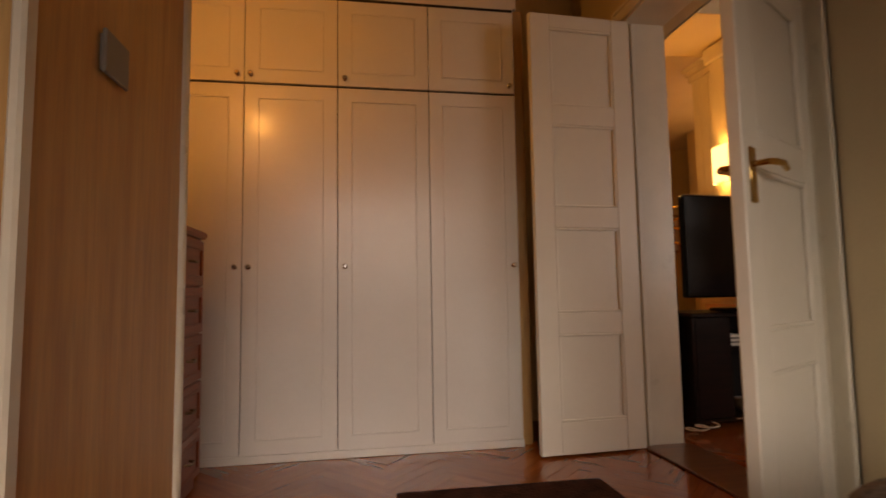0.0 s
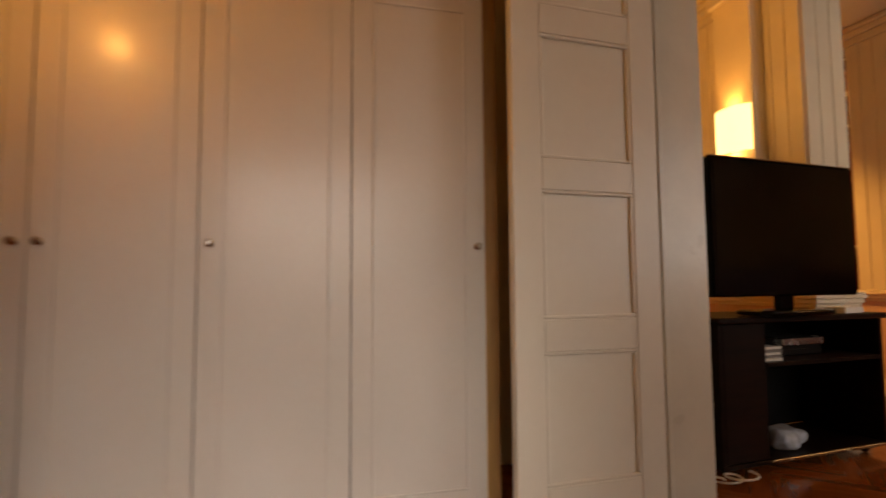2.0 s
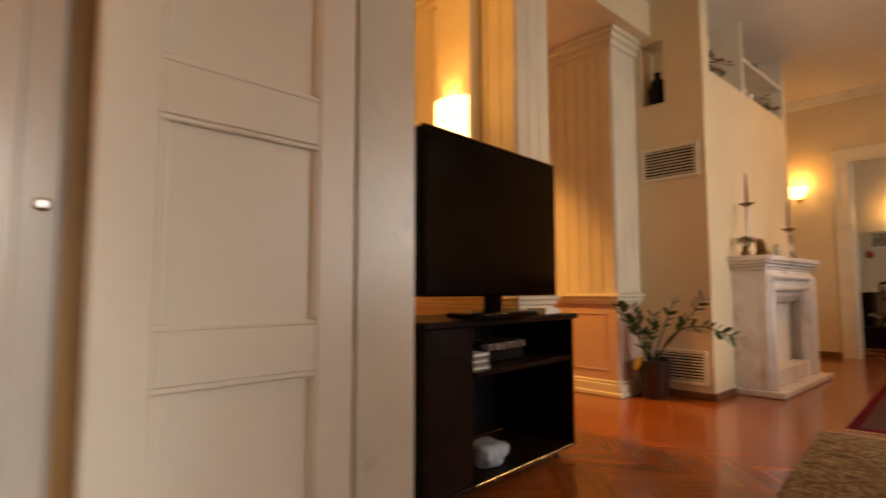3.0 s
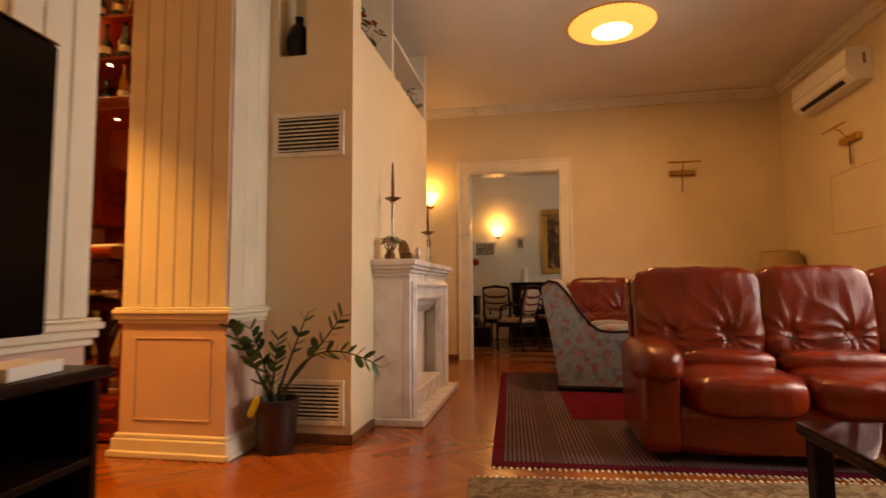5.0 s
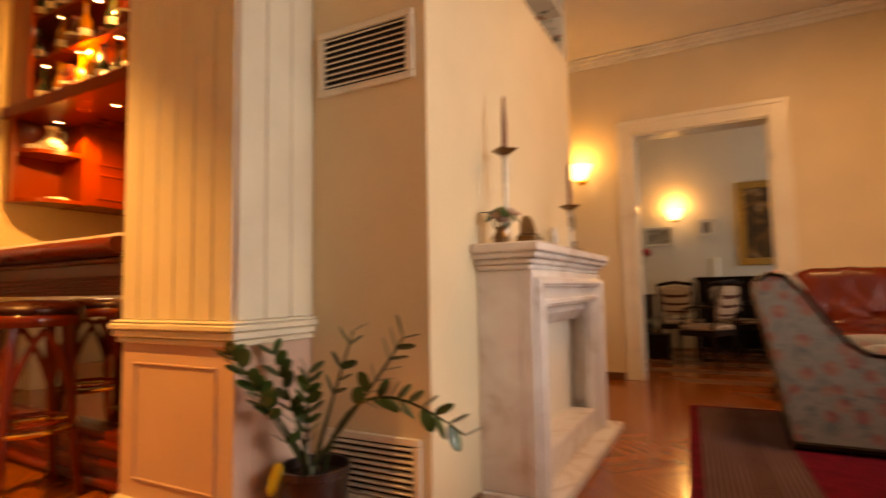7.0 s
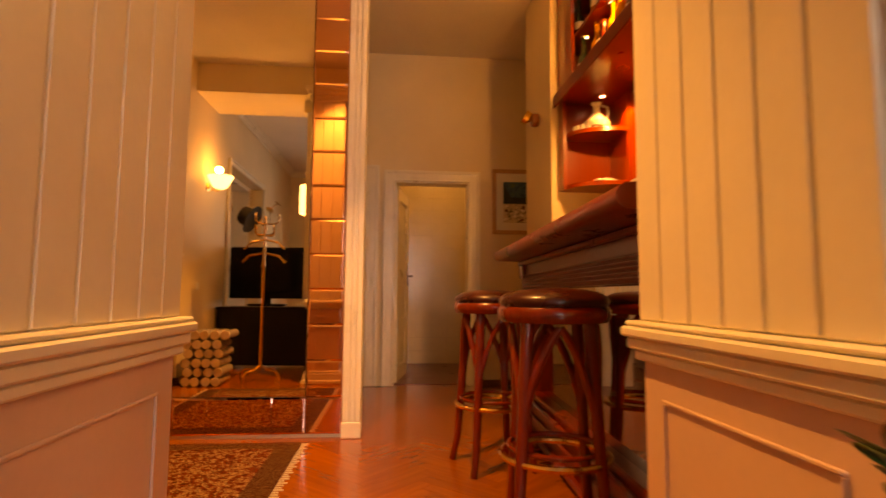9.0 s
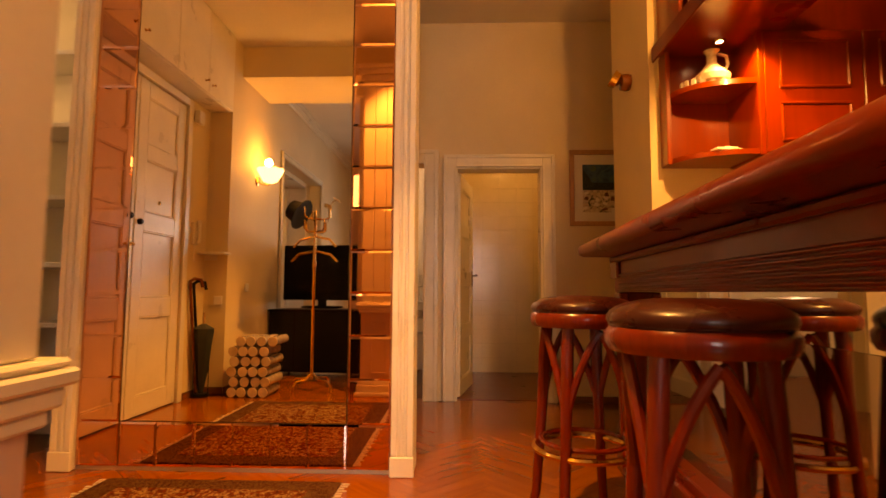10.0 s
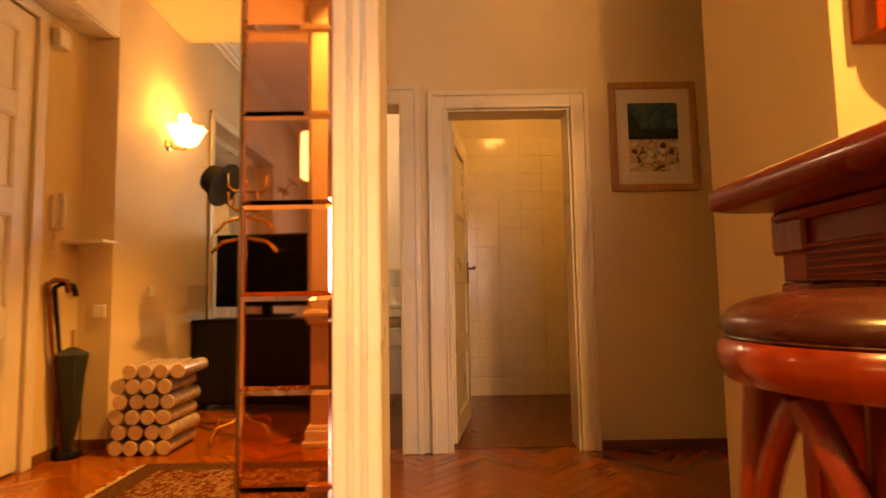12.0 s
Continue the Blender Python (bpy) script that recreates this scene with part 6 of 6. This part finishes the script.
for i in range(3):
    x0 = 0.402 + i * 0.49
    dr = part("door", Shape().box(x0, x0 + 0.486, -0.33, -0.305, 1.625, 2.248, 0.003), REDWOOD, bc)
    part("cabinet_box", Shape().box(x0, x0 + 0.486, -0.304, -0.017, 1.625, 2.248), REDWOOD, bc)
    fr = Shape()
    for za, zb in ((1.68, 1.88), (1.95, 2.20)):
        a, b = x0 + 0.07, x0 + 0.416
        fr.box(a, b, -0.343, -0.3305, za, za + 0.014, 0.004).box(a, b, -0.343, -0.3305, zb - 0.014, zb, 0.004).box(a, a + 0.014, -0.343, -0.3305, za + 0.014, zb - 0.014, 0.004).box(b - 0.014, b, -0.343, -0.3305, za + 0.014, zb - 0.014, 0.004)
    part("panel_moulding", fr, REDWOOD, dr)
# canopy over the bar, running towards the chimney
part("canopy", Shape().box(-0.03, 0.50, -2.30, -0.017, 2.25, 2.30, 0.006), REDWOOD_Y, bc, "long mahogany canopy board")
part("canopy_lip", Shape().box(-0.045, -0.0305, -2.30, -0.017, 2.22, 2.31, 0.005), REDWOOD_Y, bc)
for z in (2.62, 2.94):
    part("bottle_shelf", Shape().box(0.026, 0.50, -2.28, -0.017, z, z + 0.022, 0.003), REDWOOD_Y, bc)
for y in (-2.285, -1.15):
    part("shelf_post", Shape().box(0.46, 0.50, y, y + 0.03, 2.301, 3.30, 0.003), REDWOOD, bc)
spots = []
for z, ys, x in ((2.249, (-0.22, -0.95, -1.6, -2.1), 0.24), (2.619, (-0.30, -0.75, -1.20, -1.65, -2.1), 0.10), (2.939, (-0.5, -0.95, -1.4, -1.9), 0.10)):
    for y in ys:
        part("downlight_ring", Shape().lathe([(0.022, z - 0.004), (0.034, z - 0.006), (0.036, z), (0.022, z)], x, y, 16), BRASS, bc)
        part("downlight_bulb", Shape().lathe([(0.006, z - 0.006), (0.021, z - 0.003), (0.021, z)], x, y, 14), BULB, bc, "lit halogen spot")
lamp("bar_downlight", "SPOT", (5.38, 6.40, 2.235), 85, AMBER, 0.02, (5.38, 6.50, 1), None, 110)
lamp("bar_downlight_mid", "SPOT", (5.25, 5.80, 2.235), 130, AMBER, 0.02, (5.35, 6.2, 1), None, 140)
lamp("bar_shelf_light", "POINT", (5.15, 5.85, 2.56), 62, AMBER, 0.02)
lamp("bar_shelf_light_upper", "POINT", (5.15, 5.5, 2.88), 26, AMBER, 0.02)

rnd = random.Random(5)
kinds = []
for nm, pf, mt, lab in (("bottle", [(0.034, 0), (0.038, 0.01), (0.038, 0.15), (0.014, 0.20), (0.013, 0.26), (0.016, 0.262), (0.014, 0.28)], AMBERGLASS, "amber glass liquor bottle on the bar shelf"),
                        ("bottle", [(0.036, 0), (0.04, 0.012), (0.04, 0.13), (0.015, 0.17), (0.014, 0.24), (0.014, 0.26)], GREENGLASS, "dark green bottle on the bar shelf"),
                        ("bottle", [(0.05, 0), (0.058, 0.02), (0.052, 0.09), (0.018, 0.14), (0.016, 0.20), (0.02, 0.22)], REDGLASS, "round dark red decanter on the bar shelf")):
    b0 = thing(nm, (0, 0, -5), lab, "bottle", "bottles on the bar shelves")
    part("glass_body", Shape().lathe(pf, n=16), mt, b0, smooth=True)
    part("label", Shape().lathe([(pf[2][0] + 0.0008, pf[1][1] + 0.03), (pf[2][0] + 0.0008, pf[1][1] + 0.08)], n=16), MATBOARD, b0, "pale paper label")
    part("cap", Shape().lathe([(pf[-1][0] + 0.002, pf[-1][1] - 0.01), (pf[-1][0] + 0.002, pf[-1][1] + 0.012)], n=12), (BRASS, BLACK, REDWOOD)[len(kinds)], b0)
    kinds.append(b0)
used = set()
for z, yy in ((2.3005, -2.2), (2.6425, -2.2), (2.9625, -2.2)):
    y = yy
    while y < -0.1:
        for x in (0.09, 0.26):
            if rnd.random() < 0.86:
                k = rnd.randrange(3)
                m = pose(5.09 + x + rnd.uniform(-0.02, 0.02), 6.798 + y, z, 0, 0, rnd.uniform(0, 360))
                if k in used:
                    copy_thing(kinds[k], m)
                else:
                    kinds[k].matrix_basis = m
                    used.add(k)
        y += rnd.uniform(0.12, 0.17)

ew = thing("ewer", (5.31, 6.60, 2.014), "white ceramic ewer with handle on the bar shelf", "ewer")
part("body", Shape().lathe([(0.05, 0), (0.085, 0.02), (0.09, 0.05), (0.05, 0.09), (0.026, 0.12), (0.024, 0.17), (0.04, 0.19), (0.028, 0.195)], n=22), CERAMIC, ew, smooth=True)
part("handle", Shape().tube([(0.03, 0, 0.175), (0.075, 0, 0.165), (0.085, 0, 0.12), (0.065, 0, 0.08)], 0.008, 8), CERAMIC, ew, smooth=True)
for i in range(6):
    a = radians(185 + i * 15)
    item("domino_block", Shape().box(-0.012, 0.012, -0.006, 0.006, 0, 0.036, 0.002), MATBOARD, pose(5.37 + 0.20 * math.cos(a), 6.66 + 0.13 * math.sin(a), 2.014, 0, 0, math.degrees(a) + 90), "small white block standing on the shelf rim", "block", "white blocks round the ewer")
item("folded_paper", Shape().box(-0.07, 0.07, -0.03, 0.03, 0, 0.012, 0.002).box(-0.02, 0.05, -0.025, 0.02, 0.012, 0.02, 0.002), MATBOARD, pose(5.34, 6.54, 1.6485, 0, 0, 12), "folded white papers on the lower shelf", "paper")

sp = thing("wall_spotlight", (5.048, 7.13, 2.25), "round copper wall spotlight on the wall end", "spotlight")
part("mount", Shape(Matrix.Rotation(radians(-90), 4, "Y")).lathe([(0.05, 0.001), (0.055, 0.02), (0.05, 0.055), (0.035, 0.06)], n=20), VIOLIN, sp, smooth=True)
part("reflector", Shape(Matrix.Translation((-0.06, 0, 0.0)) @ Matrix.Rotation(radians(-60), 4, "Y")).lathe([(0.02, 0), (0.05, 0.02), (0.055, 0.06), (0.045, 0.055), (0.01, 0.01)], n=20), BRASS, sp, smooth=True)

pc = thing("framed_picture", (5.19, 8.449, 1.835), "framed print of white houses by a blue sea", "picture")
for a, b, c, d in ((-0.263, 0.263, -0.333, -0.293), (-0.263, 0.263, 0.293, 0.333), (-0.263, -0.223, -0.293, 0.293), (0.223, 0.263, -0.293, 0.293)):
    part("frame_rail", Shape().box(a, b, -0.025, 0, c, d, 0.004), PINKWOOD, pc)
part("mat_board", Shape().box(-0.223, 0.223, -0.010, -0.002, -0.293, 0.293), MATBOARD, pc)
part("sea_print", Shape().box(-0.150, 0.150, -0.012, -0.0105, 0.045, 0.205), SEAART, pc, "blue-green sea and sky")
part("tree_band", Shape().box(-0.150, 0.150, -0.0122, -0.0105, -0.02, 0.045).prism([(-0.150, 0.045), (-0.07, 0.045), (-0.10, 0.10), (-0.135, 0.15), (-0.150, 0.16)], -0.0124, -0.012, "y"), FOLIAGE_PRINT, pc, "dark printed foliage")
part("house_print", Shape().box(-0.150, 0.150, -0.012, -0.0105, -0.215, -0.02), CITYART, pc, "white hillside houses")
rnd = random.Random(8)
for i in range(16):
    hx, hz = -0.12 + 0.08 * (i % 4) + rnd.uniform(-0.02, 0.02), -0.185 + 0.045 * (i // 4) + rnd.uniform(-0.01, 0.01)
    hs = Shape(Matrix.Translation((hx, 0, hz)) @ Matrix.Rotation(rnd.uniform(-0.5, 0.5), 4, "Y"))
    a, h = rnd.uniform(0.014, 0.026), rnd.uniform(0.012, 0.022)
    part("printed_house", hs.prism([(-a, -h), (a, -h), (a, h * 0.4), (0, h), (-a, h * 0.4)], -0.0126, -0.0121, "y"), (MATBOARD, CREAMCLOTH, BASEWOOD)[i % 3 if i % 5 else 0], pc)

# bathroom tiles
tw, th = 0.2, 0.165
tile_far = Shape().box(-tw / 2 + 0.0007, tw / 2 - 0.0007, -0.008, 0, -th / 2 + 0.0007, th / 2 - 0.0007, 0.0012).mesh("wall_tile", TILE)
tile_left = Shape().box(0, 0.008, -tw / 2 + 0.0007, tw / 2 - 0.0007, -th / 2 + 0.0007, th / 2 - 0.0007, 0.0012).mesh("wall_tile_left", TILE)
bathw = bpy.data.objects["wall_bath"]
for i in range(6):
    for j in range(14):
        t = new("wall_tile", tile_far)
        t.parent, t.location = bathw, (3.93 + i * tw, 10.099, 0.09 + j * th)
for i in range(7):
    for j in range(14):
        t = new("wall_tile", tile_left)
        t.parent, t.location = bathw, (3.821, 8.72 + i * tw, 0.09 + j * th)
panel_door("door_bath", (3.962, 8.585, 0.012), 80, 0.70, 1.985, ((0.14, 0.50), (0.62, 0.98), (1.10, 1.42), (1.54, 1.86)), "open cream four-panel bathroom door", TRIM, handle=(1.08, BRONZE))

# side room seen through the left doorway
sr = thing("shoe_rack", (3.36, 9.7, 0), "low white rack with shelves in the side room", "rack")
for z in (0.45, 0.62, 0.80):
    part("shelf", Shape().box(-0.28, 0.28, -0.2, 0.2, z, z + 0.03, 0.004), WHITE, sr)
for x in (-0.28, 0.265):
    part("side", Shape().box(x, x + 0.015, -0.2, 0.2, 0.0, 0.86, 0.003), WHITE, sr)
item("white_lamp", Shape().lathe([(0.05, 0), (0.02, 0.04), (0.02, 0.14), (0.06, 0.16), (0.05, 0.28)], n=18), WHITE, pose(3.52, 9.65, 0.831), "small white lamp on the rack", "lamp", smooth=True)
item("folded_towel", Shape().cushion(-0.12, 0.12, -0.1, 0.1, 0, 0.08, 5, 6), CREAMCLOTH, pose(3.46, 9.65, 0.651), "folded towel on the rack", "towel", smooth=True)

# ---- dining room ----


def dining_chair():
    c = thing("dining_chair", (0, 0, 0), "dark wooden dining chair with striped upholstery", "chair", "dining chairs")
    part("seat", Shape().cushion(-0.24, 0.24, -0.23, 0.22, 0.42, 0.49, 5, 8), STRIPED, c, "striped padded seat", True)
    part("seat_rail", Shape().box(-0.235, 0.235, -0.225, 0.215, 0.36, 0.425, 0.008), DARKWOOD, c)
    for x, y in ((-0.21, -0.2), (0.21, -0.2)):
        part("leg", Shape().tube([(x, y, 0.38), (x * 1.02, y * 1.05, 0.2), (x, y, 0.001)], [0.026, 0.02, 0.016], 8), DARKWOOD, c, smooth=True)
    for x in (-0.22, 0.22):
        part("back_leg", Shape().tube([(x, 0.26, 0.001), (x, 0.2, 0.4), (x, 0.23, 0.7), (x * 0.95, 0.30, 0.95)], [0.018, 0.022, 0.02, 0.016], 8), DARKWOOD, c, smooth=True)
    part("backrest", Shape(Matrix.Translation((0, 0.25, 0.74)) @ Matrix.Rotation(radians(-12), 4, "X")).cushion(-0.19, 0.19, -0.03, 0.03, -0.19, 0.18, 5, 8), STRIPED, c, "striped padded back", True)
    part("top_rail", Shape().tube([(-0.21, 0.30, 0.94), (0, 0.315, 0.97), (0.21, 0.30, 0.94)], 0.022, 8), DARKWOOD, c, smooth=True)
    part("arm", Shape().tube([(0.22, 0.23, 0.68), (0.24, 0.0, 0.69), (0.23, -0.12, 0.66), (0.21, -0.16, 0.45)], 0.018, 8), DARKWOOD, c, smooth=True)
    part("arm", Shape().tube([(-0.22, 0.23, 0.68), (-0.24, 0.0, 0.69), (-0.23, -0.12, 0.66), (-0.21, -0.16, 0.45)], 0.018, 8), DARKWOOD, c, smooth=True)
    return c


ch = dining_chair()
ch.matrix_basis = pose(10.0, 2.38, 0, 0, 0, 150)
copy_thing(ch, pose(11.0, 2.70, 0, 0, 0, 80))
copy_thing(ch, pose(11.1, 2.05, 0, 0, 0, -60))
sb = thing("sideboard", (11.75, 1.90, 0), "dark wooden sideboard against the dining room wall", "sideboard")
part("body", Shape().box(-0.2, 0.23, -0.75, 0.62, 0.06, 1.0, 0.006), DARKWOOD, sb)
part("top", Shape().box(-0.23, 0.24, -0.78, 0.65, 1.0, 1.04, 0.008), DARKWOOD, sb)
for y in (-0.45, 0.0, 0.4):
    part("door", Shape().box(-0.215, -0.2, y - 0.19, y + 0.19, 0.12, 0.92, 0.004), DARKWOOD, sb)
item("white_candle", Shape().lathe([(0.065, 0), (0.065, 0.26), (0.05, 0.275), (0.01, 0.27)], n=20), CANDLE_WHITE, pose(11.65, 2.30, 1.041), "thick white pillar candle on the sideboard", "candle", smooth=True)
cab = thing("low_cabinet", (11.3, 3.55, 0), "low dark cabinet in the dining room corner", "cabinet")
part("body", Shape().box(-0.25, 0.25, -0.45, 0.45, 0.0, 0.78, 0.006), DARKWOOD, cab)
part("top", Shape().box(-0.27, 0.27, -0.47, 0.47, 0.78, 0.81, 0.006), DARKWOOD, cab)
rs = thing("vase_with_rose", (11.2, 3.22, 0.811), "red rose in a narrow glass vase", "vase")
part("vase", Shape().lathe([(0.06, 0), (0.065, 0.02), (0.03, 0.12), (0.028, 0.30), (0.035, 0.32)], n=16), CERAMIC, rs, smooth=True)
part("stalk", Shape().tube([(0, 0, 0.28), (0, -0.03, 0.45), (0, -0.08, 0.56)], 0.006, 6), STEM, rs)
part("blossom", Shape().cushion(-0.06, 0.06, -0.15, -0.03, 0.53, 0.65, 2.1, 8, 0.12), FLOWER_RED, rs, smooth=True)
posy("small_flowers", (10.75, 3.0, 0.30), 14, 0.16, CERAMIC, "pale flowers on a low stand", LEAF, 0.12, 11)
item("low_stand", Shape().box(-0.16, 0.16, -0.16, 0.16, 0.0, 0.30, 0.006), DARKWOOD, pose(10.75, 3.0, 0), "low dark wooden stand", "stand")
dt = thing("dining_table", (10.75, 1.3, 0), "dark dining table with a white cloth runner", "table")
part("tabletop", Shape().box(-0.5, 0.5, -0.9, 0.55, 0.72, 0.76, 0.01), DARKWOOD, dt)
for x in (-0.42, 0.42):
    for y in (-0.8, 0.45):
        part("leg", Shape().tube([(x, y, 0.001), (x, y, 0.72)], [0.03, 0.04], 10), DARKWOOD, dt, smooth=True)


def hung(name, y, z, w, h, mat, frame_mat, label, border=0.05, matw=0.0):
    p = thing(name, (11.998, y, z), label, "picture")
    for a, b, c, d in ((-w / 2, w / 2, -h / 2, -h / 2 + border), (-w / 2, w / 2, h / 2 - border, h / 2), (-w / 2, -w / 2 + border, -h / 2 + border, h / 2 - border), (w / 2 - border, w / 2, -h / 2 + border, h / 2 - border)):
        part("frame_rail", Shape().box(-0.04, 0, a, b, c, d, 0.006), frame_mat, p)
    part("backing", Shape().box(-0.012, -0.002, -w / 2 + border, w / 2 - border, -h / 2 + border, h / 2 - border), MATBOARD, p)
    part("canvas", Shape().box(-0.015, -0.0125, -w / 2 + border + matw, w / 2 - border - matw, -h / 2 + border + matw, h / 2 - border - matw), mat, p)


hung("painting", 1.50, 1.80, 0.95, 1.20, PAINT_DARK, GOLDFRAME, "dark still life painting in a wide gilt frame", 0.10)
hung("small_picture", 2.38, 1.78, 0.20, 0.26, PHOTO, MATBOARD, "small dark portrait print in a white frame", 0.02, 0.03)
hung("small_picture", 3.05, 1.68, 0.42, 0.30, PHOTO, MATBOARD, "small print in a white mount", 0.02, 0.02)

# ---- parquet pieces ----
PW, PN = 0.075, 6
PL = PW * PN
ROT = Matrix.Rotation(radians(45), 4, "Z")


def on_floor(x, y):
    if -2.5 < x < 1.5 and -2.7 < y < 3.5:
        return True
    if 1.4 < x < 12.0 and -0.9 < y < 4.3:
        return True
    if 1.5 < x < 7.0 and 4.2 < y < 8.55:
        return True
    return 2.0 < x < 3.6 and 8.5 < y < 10.3


def near(x, y):
    return 3.75 < x < 4.85 and 6.3 < y < 8.45


plank = Shape().box(0.0004, PL - 0.0004, 0.0004, PW - 0.0004, -0.006, 0.0, 0.0006).mesh("plank", PARQUET)
SETS = {True: ([], [], ROT), False: ([], [], ROT @ Matrix.Rotation(radians(90), 4, "Z"))}
made = 0
for i in range(-60, 300):
    for k in range(-30, 30):
        for flat in (True, False):
            if flat:
                u, v, du, dv = (i + 2 * PN * k) * PW, i * PW, PL, PW
            else:
                u, v, du, dv = i * PW, (i - 2 * PN + 1 + 2 * PN * k) * PW, PW, PL
            c = ROT @ Vector((u + du / 2, v + dv / 2, 0))
            if not on_floor(c.x, c.y):
                continue
            if near(c.x, c.y) and made < 300:
                o = new("plank", plank)
                o.parent = floor
                o.matrix_basis = ROT @ (Matrix.Translation((u, v, 0)) if flat else Matrix.Translation((u + PW, v, 0)) @ Matrix.Rotation(radians(90), 4, "Z"))
                made += 1
                continue
            vs, fs, m = SETS[flat]
            if not flat:  # the same oblong in a frame turned a quarter
                u, v, du, dv = v, -u - du, dv, du
            g, n0 = 0.0004, len(vs)
            for z in (-0.006, 0.0):
                vs += [(u + g, v + g, z), (u + du - g, v + g, z), (u + du - g, v + dv - g, z), (u + g, v + dv - g, z)]
            fs += [(n0 + 4, n0 + 5, n0 + 6, n0 + 7), (n0, n0 + 1, n0 + 5, n0 + 4), (n0 + 1, n0 + 2, n0 + 6, n0 + 5), (n0 + 2, n0 + 3, n0 + 7, n0 + 6), (n0 + 3, n0, n0 + 4, n0 + 7)]
for vs, fs, m in SETS.values():
    me = bpy.data.meshes.new("parquet")
    me.from_pydata(vs, [], fs)
    me.materials.append(PARQUET_ALL)
    rest = new("parquet", me)
    rest.parent, rest.matrix_basis = floor, m
    tagged(rest, "reddish oak parquet laid in herringbone", kind="stuff")
